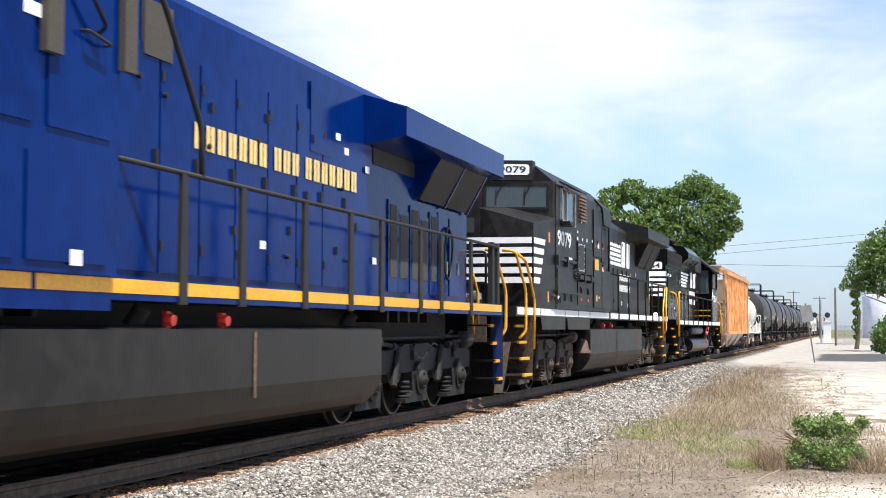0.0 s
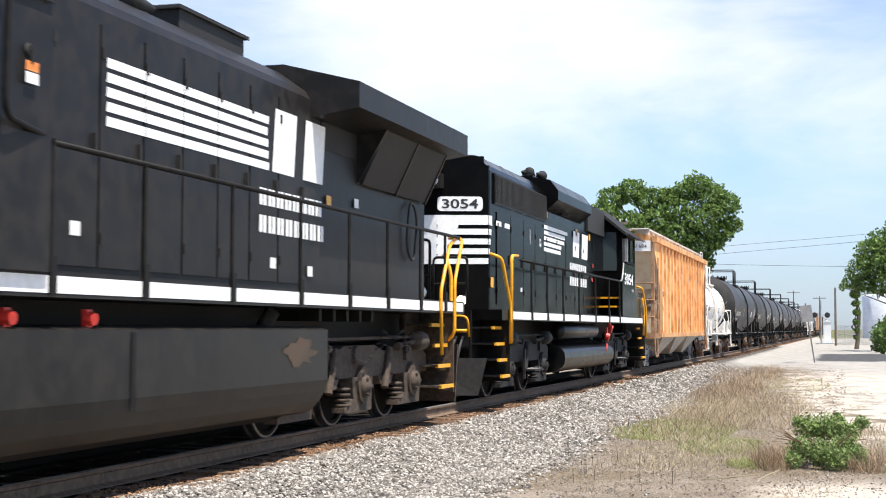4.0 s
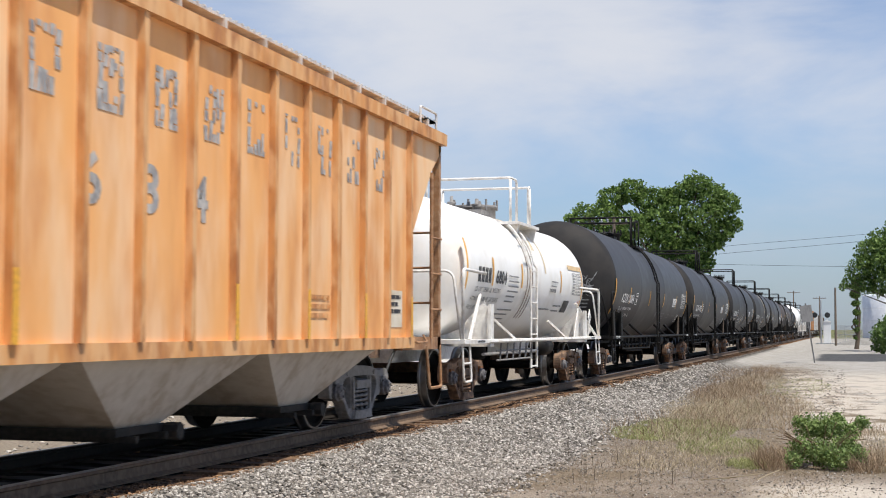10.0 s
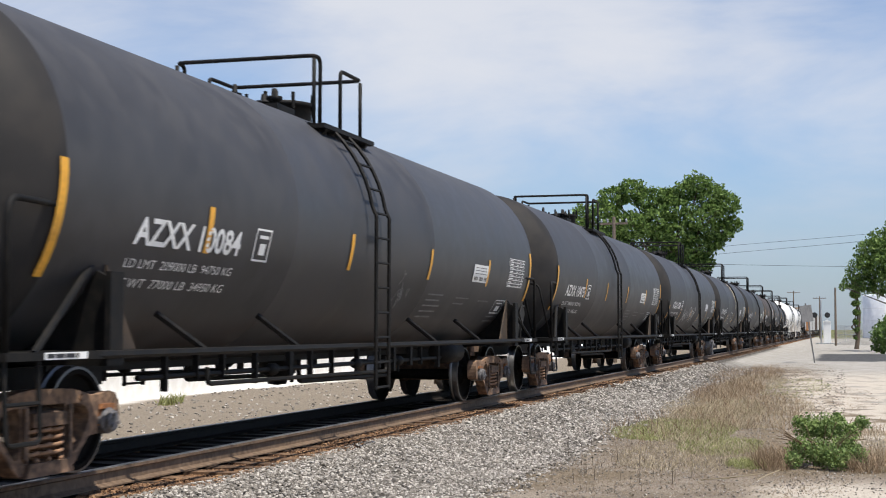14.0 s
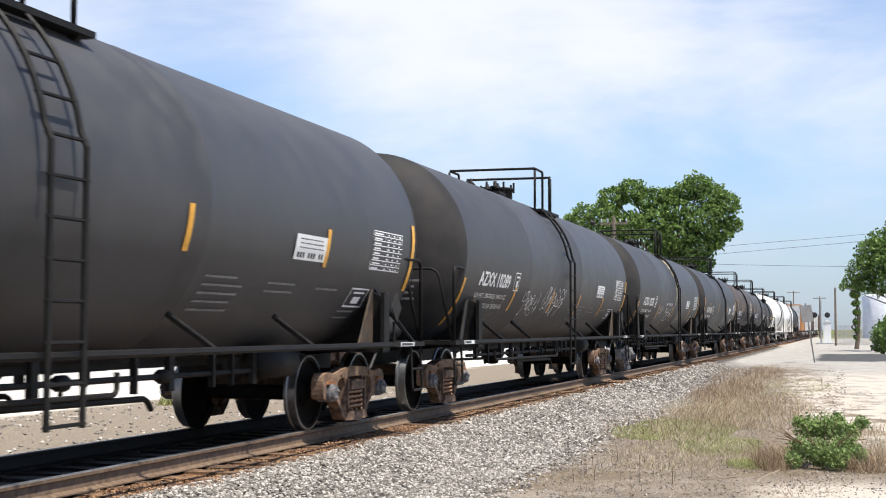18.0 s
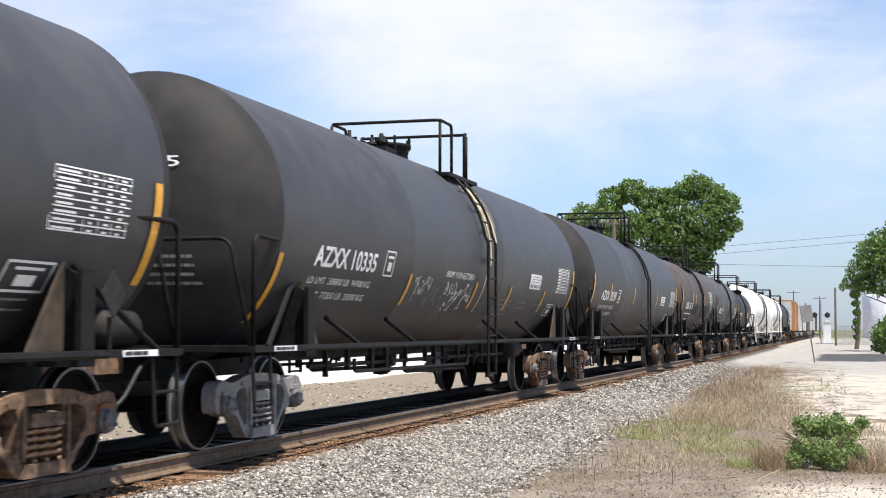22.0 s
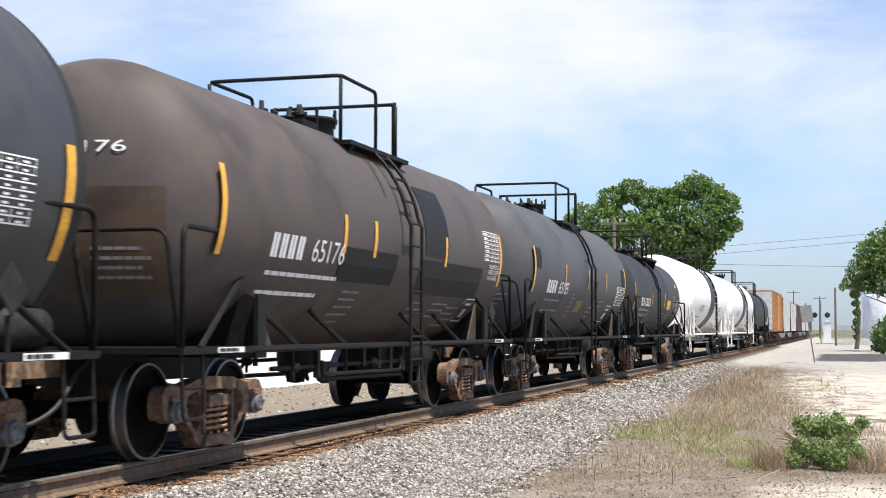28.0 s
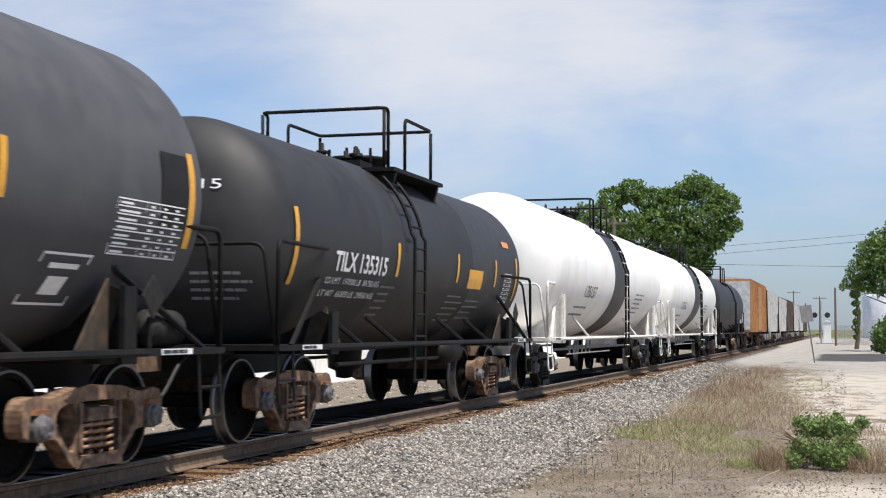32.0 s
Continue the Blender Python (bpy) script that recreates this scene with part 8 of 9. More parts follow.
def tie_mesh(seed):
    rng = random.Random(seed)
    bm = B()
    box(bm, -1.32 - rng.uniform(0, 0.06), 1.32 + rng.uniform(-0.03, 0.08), -0.115, 0.115, -0.36, -0.168)
    bmesh.ops.subdivide_edges(bm, edges=[e for e in bm.edges if abs(e.verts[0].co.x - e.verts[1].co.x) > 1], cuts=4)
    for v in bm.verts:
        v.co += Vector((rng.uniform(-0.02, 0.02), rng.uniform(-0.012, 0.012), rng.uniform(-0.01, 0.004)))
    # faces between the rails take the wood with shade in its colour
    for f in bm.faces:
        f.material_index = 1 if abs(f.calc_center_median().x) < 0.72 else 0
    return finish(bm, "tie", [M["tie"], M["shaded_tie"]], bevel=0.0)


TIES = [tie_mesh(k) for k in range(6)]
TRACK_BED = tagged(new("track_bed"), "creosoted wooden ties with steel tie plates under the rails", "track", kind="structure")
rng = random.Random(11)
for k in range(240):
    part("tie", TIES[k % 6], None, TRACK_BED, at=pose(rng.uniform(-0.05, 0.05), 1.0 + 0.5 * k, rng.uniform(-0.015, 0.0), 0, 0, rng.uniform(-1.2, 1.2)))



def stones(name, label, regions, colours, seed):
    """Loose crushed stone lying on the ground."""
    rs = np.random.RandomState(seed)
    octa = np.array([(1, 0, 0), (-1, 0, 0), (0, 1, 0), (0, -1, 0), (0, 0, 1), (0, 0, -1)], float)
    tri = np.array([(0, 2, 4), (2, 1, 4), (1, 3, 4), (3, 0, 4), (2, 0, 5), (1, 2, 5), (3, 1, 5), (0, 3, 5)])
    sets = []
    for n, x0, x1, y0, y1, size in regions:
        x = x0 + (x1 - x0) * rs.rand(n) ** (1.0 if x0 < 3 else 1.0)
        keep = (rs.rand(n) < np.clip((3.75 - x) / 0.7, 0.12, 1)) | (x0 > 3) | (x0 < 0)
        x, y = x[keep], (y0 + (y1 - y0) * rs.rand(n))[keep]
        lift = np.array([bumps(a, b) if a > 1.4 else 0.6 * bumps(a, b) for a, b in zip(x.tolist(), y.tolist())])
        sets.append(np.stack([x, y, ground_z(x, y) + lift + 0.006, size * (0.55 + rs.rand(len(x)) * 0.9)], 1))
    P = np.concatenate(sets)
    n = len(P)
    q = rs.randn(n, 4)
    q /= np.linalg.norm(q, axis=1, keepdims=True)
    w, x, y, z = q.T
    R = np.stack([np.stack([1 - 2 * (y * y + z * z), 2 * (x * y - z * w), 2 * (x * z + y * w)], -1), np.stack([2 * (x * y + z * w), 1 - 2 * (x * x + z * z), 2 * (y * z - x * w)], -1),
                  np.stack([2 * (x * z - y * w), 2 * (y * z + x * w), 1 - 2 * (x * x + y * y)], -1)], 1)
    V = octa[None] * (0.6 + 0.7 * rs.rand(n, 6, 1)) * P[:, 3][:, None, None]
    V = np.einsum("nij,nkj->nki", R, V)
    V[..., 2] *= 0.75
    V += P[:, None, :3]
    F = (tri[None] + 6 * np.arange(n)[:, None, None]).reshape(-1, 3)
    me = bpy.data.meshes.new(name)
    me.from_pydata(V.reshape(-1, 3).tolist(), [], F.tolist())
    m = bpy.data.materials.new(name + "_rock")
    m.use_nodes = True
    nn, l = m.node_tree.nodes, m.node_tree.links
    geo, cr = nn.new("ShaderNodeNewGeometry"), nn.new("ShaderNodeValToRGB")
    cr.color_ramp.elements[0].color, cr.color_ramp.elements[1].color = (*colours[0], 1), (*colours[2], 1)
    e = cr.color_ramp.elements.new(0.55)
    e.color = (*colours[1], 1)
    l.new(geo.outputs["Random Per Island"], cr.inputs["Fac"])
    p = nn["Principled BSDF"]
    p.inputs["Roughness"].default_value = 0.9
    l.new(cr.outputs["Color"], p.inputs["Base Color"])
    me.materials.append(m)
    return tagged(new(name, me), label, "ballast", kind="stuff")


stones("ballast_stones", "grey crushed stone ballast beside the track", ((36000, 1.28, 3.8, 7.5, 20.0, 0.022), (15000, 1.28, 3.7, 20.0, 34.0, 0.028), (5500, 1.28, 3.4, 34.0, 60.0, 0.040),
                                    (6500, 3.4, 8.0, 10.0, 26.0, 0.012), (1600, 3.5, 7.0, 26.0, 60.0, 0.024), (3600, -2.0, -1.35, 9.0, 45.0, 0.040), (1500, -8.0, -2.0, 14.0, 40.0, 0.035)),
       ((0.105, 0.092, 0.078), (0.225, 0.202, 0.174), (0.52, 0.48, 0.43)), 4)
stones("rusty_chips", "rust-brown chips and splinters along the rail's foot", ((9000, 0.84, 1.42, 7.0, 26.0, 0.021), (3500, 0.84, 1.42, 26.0, 60.0, 0.030)),
       ((0.035, 0.018, 0.010), (0.14, 0.070, 0.032), (0.34, 0.20, 0.105)), 8)


# ---------------------------------------------------------------- plants
def leaf_material(name, dark, light, rough=0.6):
    m = bpy.data.materials.new(name)
    m.use_nodes = True
    nn, l = m.node_tree.nodes, m.node_tree.links
    geo, cr = nn.new("ShaderNodeNewGeometry"), nn.new("ShaderNodeValToRGB")
    cr.color_ramp.elements[0].color, cr.color_ramp.elements[1].color = (*dark, 1), (*light, 1)
    l.new(geo.outputs["Random Per Island"], cr.inputs["Fac"])
    p = nn["Principled BSDF"]
    p.inputs["Roughness"].default_value = rough
    p.inputs["Specular IOR Level"].default_value = 0.3
    l.new(cr.outputs["Color"], p.inputs["Base Color"])
    tr = nn.new("ShaderNodeBsdfTranslucent")
    l.new(cr.outputs["Color"], tr.inputs["Color"])
    mx = nn.new("ShaderNodeMixShader")
    mx.inputs["Fac"].default_value = 0.3
    l.new(p.outputs["BSDF"], mx.inputs[1])
    l.new(tr.outputs["BSDF"], mx.inputs[2])
    l.new(mx.outputs["Shader"], nn["Material Output"].inputs["Surface"])
    return m


M["leaf"] = leaf_material("oak_leaves", (0.050, 0.098, 0.020), (0.20, 0.295, 0.075))
M["leaf_near"] = leaf_material("weed_leaves", (0.065, 0.12, 0.028), (0.33, 0.43, 0.15))
M["straw"] = leaf_material("dry_grass", (0.29, 0.235, 0.15), (0.57, 0.485, 0.345), 0.8)
M["red_weed"] = leaf_material("reddish_dry_weed", (0.20, 0.135, 0.085), (0.42, 0.32, 0.21), 0.8)
M["litter"] = leaf_material("brown_plant_litter", (0.18, 0.14, 0.10), (0.38, 0.31, 0.225), 0.9)
M["green_grass"] = leaf_material("thin_green_grass", (0.21, 0.225, 0.08), (0.37, 0.38, 0.17), 0.8)
M["bark"] = material("grey_brown_bark", (0.12, 0.09, 0.065), 0.9, big=2, small=10, bump=0.6)


def leaves_mesh(name, blobs, count, size, mat, seed, shell=0.45):
    """Leaf clumps in uneven shells of overlapping ellipsoids; blobs: x, y, z, r."""
    rs = np.random.RandomState(seed)
    blobs = np.array(blobs, float)
    share = blobs[:, 3] ** 2
    which = rs.choice(len(blobs), count, p=share / share.sum())
    d = rs.randn(count, 3)
    d /= np.linalg.norm(d, axis=1, keepdims=True)
    rad = blobs[which, 3] * (1 - shell * rs.rand(count) ** 1.6)
    lump = np.array([noise.noise((d[i, 0] * 2.2 + which[i] * 7, d[i, 1] * 2.2, d[i, 2] * 2.2)) for i in range(count)])
    rad = rad * (1 + 0.45 * lump)
    gap = np.array([noise.noise((d[i, 0] * 4 + which[i] * 3, d[i, 1] * 4, d[i, 2] * 4 + 9)) for i in range(count)]) > -0.28
    P = blobs[which, :3] + d * rad[:, None] * np.array([1, 1, 0.85])
    P = P[gap]
    n = len(P)
    u = rs.randn(n, 3)
    u /= np.linalg.norm(u, axis=1, keepdims=True)
    v = np.cross(u, rs.randn(n, 3))
    v /= np.linalg.norm(v, axis=1, keepdims=True)
    s = (size * (0.5 + rs.rand(n)))[:, None]
    V = np.stack([P - u * s, P - v * s * 0.55 + u * s * 0.1, P + u * s, P + v * s * 0.55 + u * s * 0.1], 1).reshape(-1, 3)
    me = bpy.data.meshes.new(name)
    me.from_pydata(V.tolist(), [], (np.arange(n * 4).reshape(-1, 4)).tolist())
    me.materials.append(mat)
    return me


def tree(x, y, blobs, count, size, trunk_r, fork, label, seed, group=""):
    t = tagged(new("tree"), label, "tree", group)
    t.location = (x, y, -0.5)
    bm = B()
    rng = random.Random(seed)
    rod(bm, (0, 0, 0), (0.2, 0, fork), trunk_r, 12, trunk_r * 0.7)
    for b in blobs:
        end = Vector(b[:3]) - Vector((x, y, -0.5))
        mid = Vector((end.x * 0.4 + rng.uniform(-0.4, 0.4), end.y * 0.4, fork + (end.z - fork) * 0.55))
        rod(bm, (0.2, 0, fork - 0.2), mid, trunk_r * 0.5, 8, trunk_r * 0.3)
        rod(bm, mid, end, trunk_r * 0.3, 6, trunk_r * 0.06)
        for k in range(4):
            tip = end + Vector((rng.uniform(-1, 1), rng.uniform(-1, 1), rng.uniform(-0.4, 1))) * b[3] * 0.7
            rod(bm, mid.lerp(end, 0.5 + 0.12 * k), tip, trunk_r * 0.12, 5, 0.01)
    part("trunk", bm, M["bark"], t)
    local = [(b[0] - x, b[1] - y, b[2] + 0.5, b[3]) for b in blobs]
    part("crown", leaves_mesh("crown", local, count, size, M["leaf"], seed), None, t)
    return t


tree(-8.5, 129, [(-16.8, 128, 12.0, 1.15), (-18.0, 128, 11.6, 0.6), (-14.1, 128.6, 13.5, 1.4), (-12.3, 128.8, 14.2, 1.35), (-10.6, 129, 13.3, 1.45), (-14.6, 128, 12.1, 1.3), (-9.0, 129.3, 13.6, 1.1), (-8.1, 128.4, 12.3, 1.5),
                 (-6.15, 129, 14.55, 1.35), (-4.9, 129.2, 13.5, 1.5), (-7.3, 129, 14.0, 1.2), (-3.65, 129, 12.7, 1.4), (-3.05, 129.5, 10.9, 0.95), (-5.4, 128.3, 11.3, 1.75), (-3.9, 129, 10.3, 1.1), (-8.0, 128.3, 9.8, 1.75),
                 (-6.35, 129, 8.7, 1.75), (-5.8, 129, 7.3, 1.15), (-7.4, 129, 7.4, 1.4), (-4.7, 129, 9.3, 1.05), (-10.1, 128, 10.9, 1.9), (-12.2, 128, 10.9, 1.75), (-13.7, 128, 10.6, 1.5), (-9.6, 129, 8.7, 1.6), (-13.5, 129, 8.6, 2.0), (-16.0, 129, 10.2, 1.5), (-7.0, 129, 6.0, 1.4), (-10.5, 129, 6.4, 2.2)], 46000, 0.155, 0.45, 3.5,
     "large full green oak tree behind the train", 3)
tree(12.4, 112, [(9.05, 112, 7.35, 1.4), (9.95, 112, 6.6, 2.1), (8.05, 112, 5.9, 1.15), (7.2, 111.5, 4.95, 0.6), (6.75, 111, 4.5, 0.35), (8.35, 112, 4.8, 0.9), (9.5, 112, 4.6, 1.05), (10.0, 112, 7.9, 1.3), (11.6, 112, 6.2, 2.8), (13.8, 112, 6.5, 2.8), (11.2, 112, 8.6, 1.6)], 26000, 0.11, 0.18, 2.0,
     "green tree leaning over the side street", 4)
tree(7.75, 125, [(7.75, 125, 3.5, 0.36), (7.8, 125, 2.7, 0.34), (7.75, 125, 1.9, 0.30), (7.7, 125, 4.3, 0.45), (7.8, 125, 1.2, 0.26), (7.9, 125, 5.1, 0.6), (7.75, 125, 0.5, 0.24)], 6000, 0.07, 0.22, 1.4, "slim ivy-covered green tree by the fence", 5)
shrub = tagged(new("shrub", leaves_mesh("shrub", [(9.7, 100, 0.8, 1.1), (10.6, 101, 1.2, 1.6), (9.2, 100, 0.1, 0.6)], 5000, 0.11, M["leaf"], 6)), "low green shrub at the street's edge", "shrub")


def near_bush():
    t = tagged(new("bush"), "low leafy green weed bush among dry stalks", "bush")
    t.location = (6.75, 17.9, -0.45)
    blobs = [(-0.10, 0.3, 0.42, 0.22), (0.12, 0.2, 0.46, 0.20), (-0.22, -0.1, 0.20, 0.18), (0.02, -0.3, 0.18, 0.20), (0.20, -0.45, 0.12, 0.16), (0.34, 0.2, 0.40, 0.15), (0.50, 0.5, 0.50, 0.11), (-0.32, -0.4, 0.08, 0.12), (0.30, 0.0, 0.22, 0.18), (-0.26, 0.2, 0.52, 0.09), (0.44, -0.2, 0.16, 0.13), (0.22, 0.3, 0.58, 0.08)]
    part("foliage", leaves_mesh("foliage", blobs, 14000, 0.018, M["leaf_near"], 9, 0.9), None, t)
    bm = B()
    rng = random.Random(9)
    for k in range(26):
        a = rng.uniform(0, 6.28)
        pipe(bm, bent([(0.3 * math.cos(a) * rng.random(), 0.3 * math.sin(a), 0.0), (0.3 * math.cos(a), 0.35 * math.sin(a), 0.3), (0.55 * math.cos(a), 0.5 * math.sin(a), rng.uniform(0.3, 0.6))], 0.1, 2), 0.006, 4)
    part("stem_tangle", bm, M["red_weed"], t)


near_bush()


def blades(name, n, region, h, mat, label, seed, lean=0.35, width=0.006, clump=0.0):
    """Dry stalks and grass: thin upright blades."""
    rs = np.random.RandomState(seed)
    P = []
    for (x, y, rx, ry, share) in region:
        k = int(n * share)
        a, r = rs.rand(k) * 6.283, np.sqrt(rs.rand(k))
        P.append(np.stack([x + rx * r * np.cos(a), y + ry * r * np.sin(a)], 1))
    P = np.concatenate(P)
    m = len(P)
    z = ground_z(P[:, 0], P[:, 1]) + np.array([bumps(a, b) if a > 1.4 else 0.6 * bumps(a, b) for a, b in P.tolist()]) - 0.01
    hh = h * (0.35 + rs.rand(m) * 0.9)
    dx, dy = rs.randn(m) * lean * hh, rs.randn(m) * lean * hh
    w = width * (0.6 + rs.rand(m))
    ang = rs.rand(m) * 3.1416
    ox, oy = w * np.cos(ang), w * np.sin(ang)
    V = np.stack([np.stack([P[:, 0] - ox, P[:, 1] - oy, z], 1), np.stack([P[:, 0] + ox, P[:, 1] + oy, z], 1),
                  np.stack([P[:, 0] + dx * 0.4 + ox * 0.7, P[:, 1] + dy * 0.4 + oy * 0.7, z + hh * 0.6], 1), np.stack([P[:, 0] + dx, P[:, 1] + dy, z + hh], 1),
                  np.stack([P[:, 0] + dx * 0.4 - ox * 0.7, P[:, 1] + dy * 0.4 - oy * 0.7, z + hh * 0.6], 1)], 1).reshape(-1, 3)
    F = []
    for i in range(m):
        b = 5 * i
        F += [(b, b + 1, b + 2, b + 4), (b + 4, b + 2, b + 3)]
    me = bpy.data.meshes.new(name)
    me.from_pydata(V.tolist(), [], F)
    me.materials.append(mat)
    return tagged(new(name, me), label, "grass", kind="stuff")


blades("dry_grass", 26000, [(4.6, 27, 0.9, 6, 0.30), (3.9, 33, 0.8, 6, 0.15), (5.4, 30, 1.0, 6, 0.15), (4.2, 44, 1.0, 9, 0.2), (7.3, 22, 0.6, 3, 0.05), (5.0, 19, 0.9, 2.5, 0.10), (7.6, 18.5, 0.4, 1.5, 0.05)], 0.10, M["straw"], "thin dry straw-coloured grass on the verge", 21, 0.8, 0.0035)
blades("reddish_weeds", 6500, [(4.0, 38, 0.9, 6, 0.28), (3.6, 52, 1.2, 9, 0.26), (6.22, 18.0, 0.30, 0.9, 0.12), (7.3, 17.9, 0.25, 0.9, 0.07), (5.1, 29, 1.1, 6, 0.16), (4.2, 24, 1.1, 4, 0.06), (6.8, 23.5, 0.9, 1.6, 0.05)], 0.26, M["red_weed"], "reddish dry weeds on the verge", 22, 0.7, 0.004)
blades("green_grass", 16000, [(4.3, 23.5, 1.0, 2.6, 0.55), (5.9, 17.8, 0.30, 0.6, 0.08), (5.3, 20.5, 0.6, 1.8, 0.17), (5.6, 42, 1.0, 7, 0.1), (4.6, 29, 0.8, 4, 0.1)], 0.07, M["green_grass"], "thin pale green grass patch", 23, 0.9, 0.004)
blades("dry_litter", 30000, [(5.4, 17.5, 1.9, 4.5, 0.35), (5.0, 26, 1.9, 9, 0.25), (5.6, 36, 2.2, 9, 0.15), (4.4, 48, 1.2, 12, 0.10), (4.6, 60, 2.0, 12, 0.15)], 0.035, M["litter"], "short brown plant litter on the dry dirt", 26, 2.2, 0.005)
blades("bare_stalks", 90, [(4.5, 16, 0.9, 2.2, 0.6), (3.6, 22, 0.5, 4, 0.2), (6.8, 25, 0.6, 3, 0.2)], 0.22, M["bark"], "dark bare dead stalks", 24, 0.12, 0.004)
blades("spoil_weeds", 140, [(-7.2, 27.5, 0.25, 0.5, 1.0)], 0.22, M["green_grass"], "small yellowish weeds on the spoil heap", 25, 0.5, 0.012)

for x, y, a in ((5.9, 16.1, 20), (6.2, 16.35, 65), (5.65, 15.8, -10)):
    bm = B()
    pipe(bm, [(-0.25, 0, 0.02), (0.0, 0.02, 0.05), (0.28, 0.0, 0.09)], 0.006, 5)
    ob = tagged(new("stick", finish(bm, "stick", M["straw"])), "bleached dry stick lying on the verge", "stick", "sticks on the verge")
    ob.matrix_basis = pose(x, y, -0.49, 0, 0, a)

# ---------------------------------------------------------------- buildings, poles and signs
M["white_wall"] = material("white_metal_siding", (0.80, 0.78, 0.74), 0.6, dark=(0.70, 0.67, 0.62), big=0.5, small=3, amount=0.4, bump=0.02, streak=0.5)
M["pole_wood"] = material("grey_pole_wood", (0.16, 0.125, 0.095), 0.9, big=2, small=12, bump=0.4, streak=0.6)
M["galv"] = material("galvanised_steel", (0.42, 0.43, 0.44), 0.5, metal=0.5, big=2, small=15)
M["sign_back"] = material("grey_sign_back", (0.17, 0.165, 0.16), 0.6, metal=0.2, big=3, small=15)
M["silo"] = material("white_tank_coating", (0.78, 0.79, 0.80), 0.5, dark=(0.66, 0.67, 0.68), big=0.3, small=2, amount=0.4, bump=0.02)
M["mulch"] = material("grey_spoil", (0.22, 0.21, 0.19), 0.95, big=1, small=8, bump=0.5)


def warehouse():
    w = tagged(new("warehouse"), "long low white metal-sided warehouse beyond the track", "warehouse")
    w.location = (-9.4, 0, -0.55)
    for k in range(24):
        bm = B()
        box(bm, -0.06, 0.0, -6 + 3.4 * k + 0.008, -6 + 3.4 * (k + 1) - 0.008, 0.0, 3.4)
        part("wall_panel", bm, M["white_wall"], w)
    bm = B()
    box(bm, -18.0, -0.09, -6, 75.6, 0.0, 3.35)
    part("wall", bm, M["white_wall"], w)
    bm = B()
    prism(bm, [(-18.2, 3.4), (-9, 4.1), (0.15, 3.4), (0.15, 3.32), (-18.2, 3.32)], -6.3, 75.9, "y")
    part("roof", bm, M["galv"], w)


warehouse()


def silo(x, y, r, h):
    s = tagged(new("storage_tank"), "large white cylindrical storage tank", "storage tank")
    s.location = (x, y, -0.5)
    bm = B()
    lathe(bm, [(0, r), (h, r), (h + 0.1, r * 0.98), (h + 0.8, 0.0)], "z", seg=48)
    part("shell", bm, M["silo"], s)
    for k in range(1, 4):
        bm = B()
        lathe(bm, [(h * k / 4 - 0.03, r), (h * k / 4 - 0.03, r + 0.03), (h * k / 4 + 0.03, r + 0.03), (h * k / 4 + 0.03, r)], "z", seg=48)
        part("hoop", bm, M["silo"], s)


silo(12.6, 160, 4.0, 5.4)


def utility_pole(x, y, h, label, arms=1, cans=0, r=0.14, span=1.1):
    p = tagged(new("utility_pole"), label, "utility pole", "utility poles")
    p.location = (x, y, -0.5)
    bm = B()
    rod(bm, (0, 0, 0), (0, 0, h), r, 12, r * 0.7)
    part("pole", bm, M["pole_wood"], p)
    for k in range(arms):
        z = h - 0.35 - 0.9 * k
        bm = B()
        box(bm, -span, span, -0.05, 0.05, z - 0.05, z + 0.05)
        a = part("cross_arm", bm, M["pole_wood"], p)
        for u in (-0.9 * span, -0.45 * span, 0.45 * span, 0.9 * span):
            bm = B()
            lathe(bm, [(z + 0.06, 0.03), (z + 0.12, 0.06), (z + 0.16, 0.035), (z + 0.2, 0.055), (z + 0.26, 0.0)], "z", (u, 0, 0), 8)
            part("insulator", bm, M["galv"], a)
    for k in range(cans):
        bm = B()
        lathe(bm, [(h - 2.5, 0.0), (h - 2.5, 0.22), (h - 1.75, 0.22), (h - 1.68, 0.12), (h - 1.6, 0.0)], "z", (0.38 if k == 0 else -0.36, -0.1, 0), 16)
        part("transformer", bm, M["galv"], p, "grey pole transformer")
        bm = B()
        rod(bm, (0.38 if k == 0 else -0.36, -0.1, h - 1.65), (0.38 if k == 0 else -0.36, -0.1, h - 1.3), 0.04, 8)
        part("bushing", bm, M["galv"], p)


utility_pole(-4.2, 69.1, 7.4, "wooden utility pole with grey transformers", 1, 2, 0.12, 0.7)
utility_pole(5.82, 150, 6.1, "plain wooden utility pole by the fence", 0)
utility_pole(-2.1, 250, 8.5, "far wooden utility pole", 1)
utility_pole(2.3, 250, 7.5, "far wooden utility pole", 1)

for pts in (((-40, 149, 7.0), (-6.2, 149.4, 10.05), (8.85, 150, 11.1), (60, 151, 16)), ((-40, 149, 6.3), (-6.2, 149.4, 9.25), (8.85, 150, 10.4), (60, 151, 15)), ((-40, 149, 10), (-7.1, 149.3, 8.15), (7.7, 150, 7.75), (60, 151, 7))):
    bm = B()
    pipe(bm, bent(pts, 6, 6), 0.022, 4)
    tagged(new("power_line", finish(bm, "power_line", M["rubber"])), "thin black overhead power line", "power line", "power lines")

# leaning sign seen from behind
sg = tagged(new("road_sign"), "leaning road sign with its grey back turned", "road sign")
sg.matrix_basis = pose(5.44, 72.6, -0.52, 0, -8, 0)
bm = B()
box(bm, -0.035, 0.035, -0.02, 0.02, 0, 3.1)
part("post", bm, M["sign_back"], sg)
bm = B()
box(bm, -0.52, 0.38, -0.045, -0.025, 2.15, 3.0)
part("panel", bm, M["sign_back"], sg, "grey back of a sign panel", at=pose(0, 0, 0, 0, 0, 52))


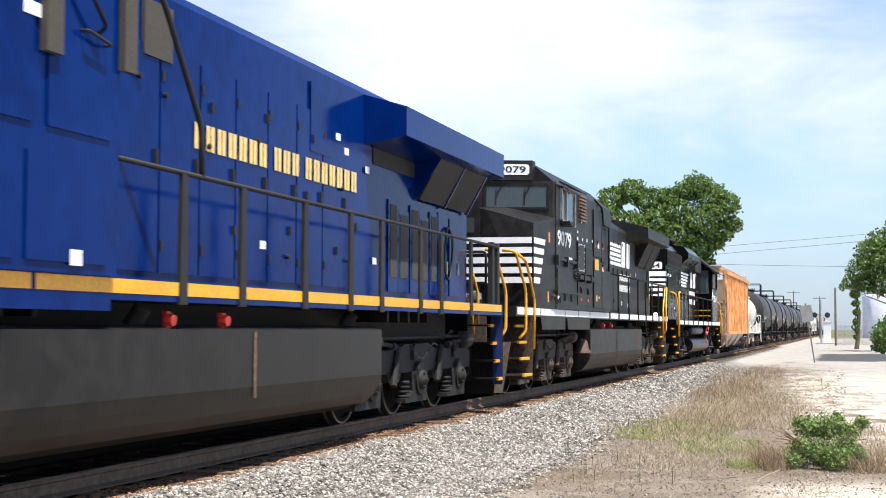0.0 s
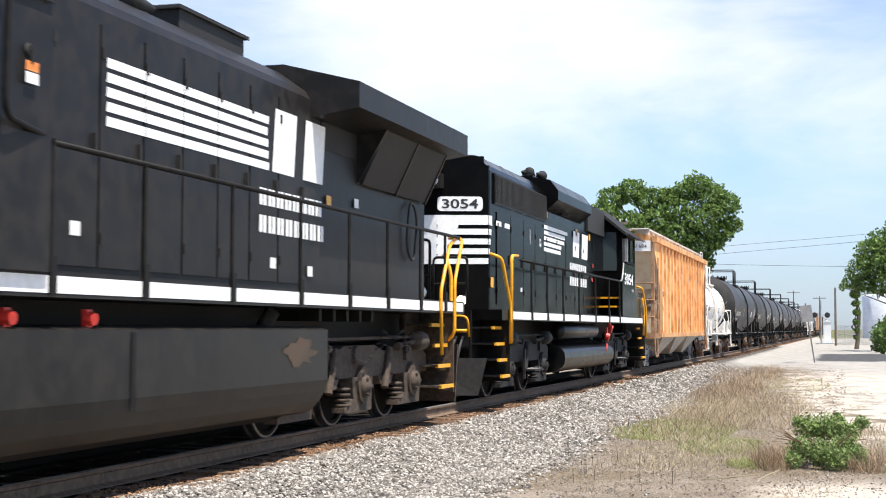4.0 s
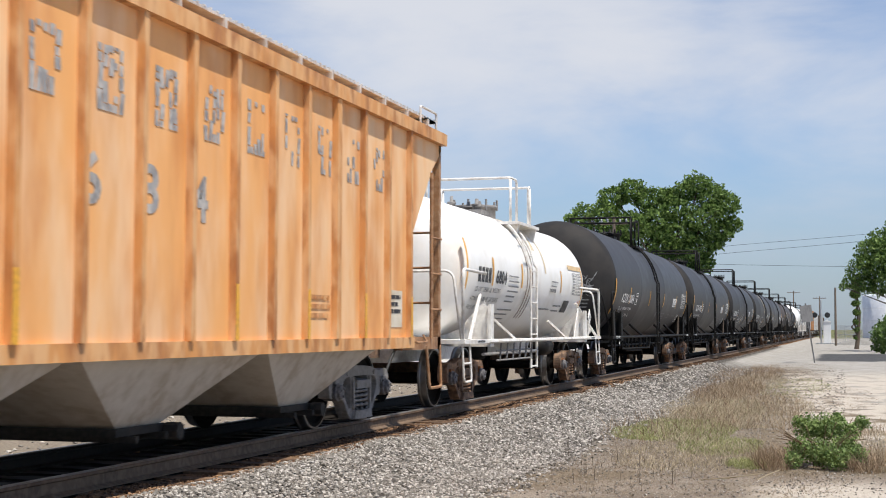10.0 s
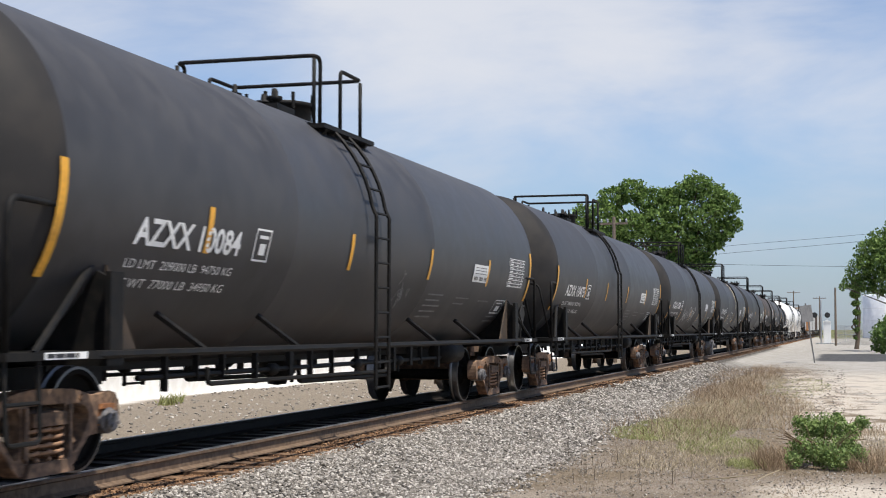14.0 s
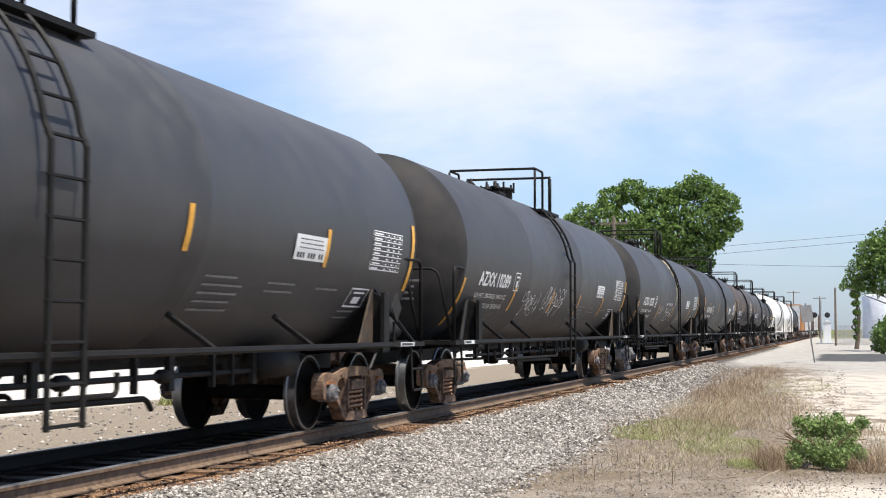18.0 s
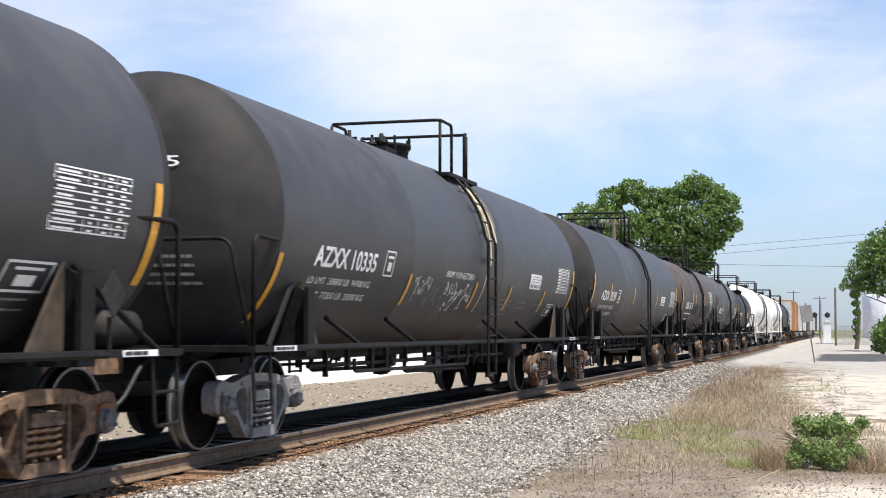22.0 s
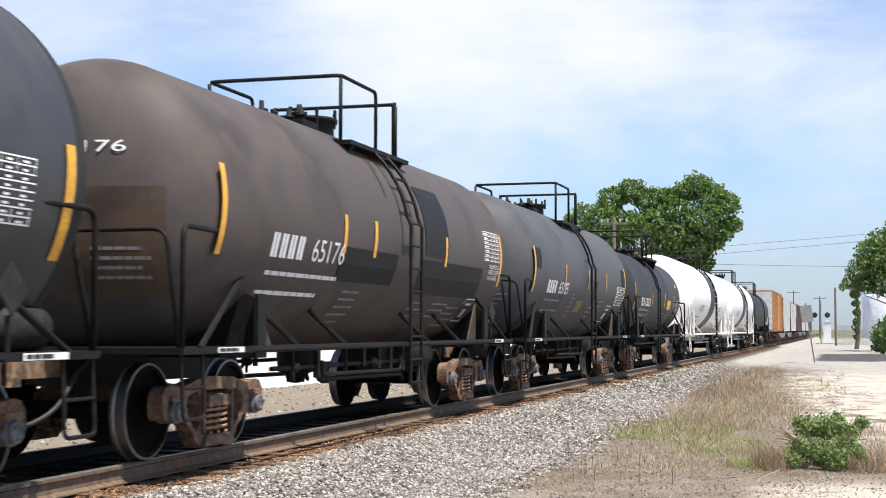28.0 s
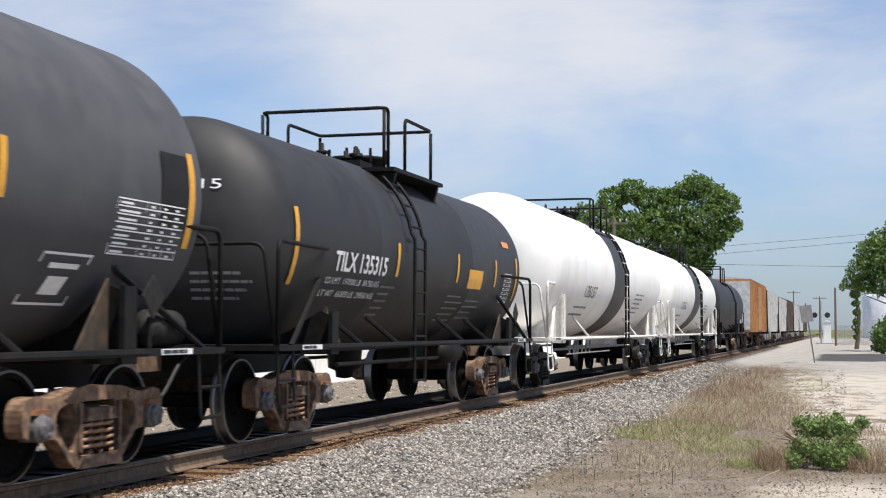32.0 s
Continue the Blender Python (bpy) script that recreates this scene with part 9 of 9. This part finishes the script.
def crossing_signal(x, y):
    c = tagged(new("crossing_signal"), "railway crossing signal with paired black lamps", "crossing signal")
    c.location = (x, y, -0.5)
    bm = B()
    rod(bm, (0, 0, 0), (0, 0, 5.2), 0.09, 10)
    part("mast", bm, M["galv"], c)
    for s in (-1, 1):
        bm = B()
        rod(bm, (s * 0.72, -0.1, 3.4), (s * 0.72, 0.08, 3.4), 0.32, 16)
        rod(bm, (s * 0.72, -0.45, 3.42), (s * 0.72, -0.1, 3.42), 0.18, 12)
        part("lamp", bm, M["rubber"], c)
    bm = B()
    box(bm, -0.75, 0.75, -0.03, 0.03, 3.36, 3.44)
    part("lamp_arm", bm, M["galv"], c)


crossing_signal(4.02, 168)
cab = tagged(new("signal_cabinet"), "white signal equipment cabinet on a small base", "cabinet")
cab.location = (4.72, 166.8, -0.5)
bm = B()
box(bm, -0.42, 0.42, -0.42, 0.42, 0.15, 2.6)
part("box", bm, M["white"], cab, bevel=0.04)
bm = B()
prism(bm, [(-0.5, 2.6), (0, 2.85), (0.5, 2.6)], -0.5, 0.5, "y")
part("lid", bm, M["white"], cab)
bm = B()
box(bm, -1.3, 1.3, -0.8, 0.8, 0, 0.15)
part("base", bm, M["galv"], cab)

fence = tagged(new("fence"), "grey chain-link fence with steel posts", "fence")
fence.location = (5.6, 172, -0.5)
for k in range(9):
    bm = B()
    rod(bm, (1.1 * k, 0, 0), (1.1 * k, 0, 2.2), 0.04, 8)
    part("post", bm, M["galv"], fence)
bm = B()
for k in range(100):
    box(bm, 0.09 * k, 0.09 * k + 0.03, -0.01, 0.01, 0.05, 2.15)
for z in (0.1, 1.1, 2.15):
    box(bm, 0, 9, -0.02, 0.02, z - 0.03, z + 0.03)
tagged(part("mesh", bm, M["galv"], fence, "steel fence mesh"), kind="stuff")
bm = B()
lathe(bm, [(0, 3.4), (0.3, 2.6), (0.75, 1.0), (0.85, 0.0)], "z", (9.0, 158, -0.52), 24)
tagged(new("dirt_mound", finish(bm, "dirt_mound", M["mulch"])), "low grey heap of spoil by the fence", "spoil heap")

# ---------------------------------------------------------------- birds
M["feather"] = material("dark_feathers", (0.03, 0.028, 0.026), 0.8, bump=0)


def bird(tilt, k=0.5):
    b = tagged(new("bird"), "small dark swallow in flight", "bird", "birds")
    bm = B()
    lathe(bm, [(k * u, k * v) for u, v in ((-0.10, 0.0), (-0.06, 0.022), (0.0, 0.03), (0.07, 0.012), (0.13, 0.0))], "y", seg=8)
    part("body", bm, M["feather"], b)
    for s in (-1, 1):
        bm = B()
        prism(bm, [(k * s * u, k * v) for u, v in ((0.01, -0.05), (0.16, -0.02), (0.24, 0.06), (0.12, 0.04), (0.01, 0.04))], -0.004, 0.004, "z")
        part("wing", bm, M["feather"], b, at=pose(0, 0, 0, 0, -s * tilt, 0))
    return b


BIRDS = [(bird(35), [(0.0, 60.0, 150.0, 6.0, 60), (7.2, 8.78, 31.96, 3.07, 60), (7.5, 7.49, 32.0, 3.85, 60), (8.0, 5.17, 31.94, 5.18, 60), (8.3, 3.13, 31.75, 6.02, 60), (8.6, 1.13, 31.44, 6.85, 60), (9.0, -1.47, 30.83, 7.77, 60), (9.6, -5.47, 29.43, 9.69, 60), (32.0, -120.0, 30.0, 60.0, 60)]), (bird(-30), [(0.0, 70.0, 150.0, 6.0, 40), (7.6, 8.62, 33.97, 2.33, 40), (8.0, 6.99, 34.0, 3.35, 40), (8.3, 6.02, 33.98, 3.98, 40), (8.6, 4.95, 33.93, 4.82, 40), (9.0, 3.81, 33.84, 6.16, 40), (9.3, 2.88, 33.74, 7.16, 40), (9.6, 1.73, 33.57, 8.27, 40), (10.2, -0.64, 33.11, 10.57, 40), (32.0, -120.0, 60.0, 60.0, 40)])]

# ---------------------------------------------------------------- motion
def motions():
    for ob, y in MOVING:
        walk(ob, [(float(t), pose(0, y - GONE[t], 0)) for t in range(33)])
    for ob, rows in BIRDS:
        walk(ob, [(t, pose(x, y, z, 0, 10, a)) for t, x, y, z, a in rows])
    steps = [k / 10 for k in range(321)]
    far = [gone(t) for t in steps]
    for w, a, r in SPINNING:
        walk(w, [(t, pose(0, a, r, math.degrees(g / r))) for t, g in zip(steps, far)])


motions()
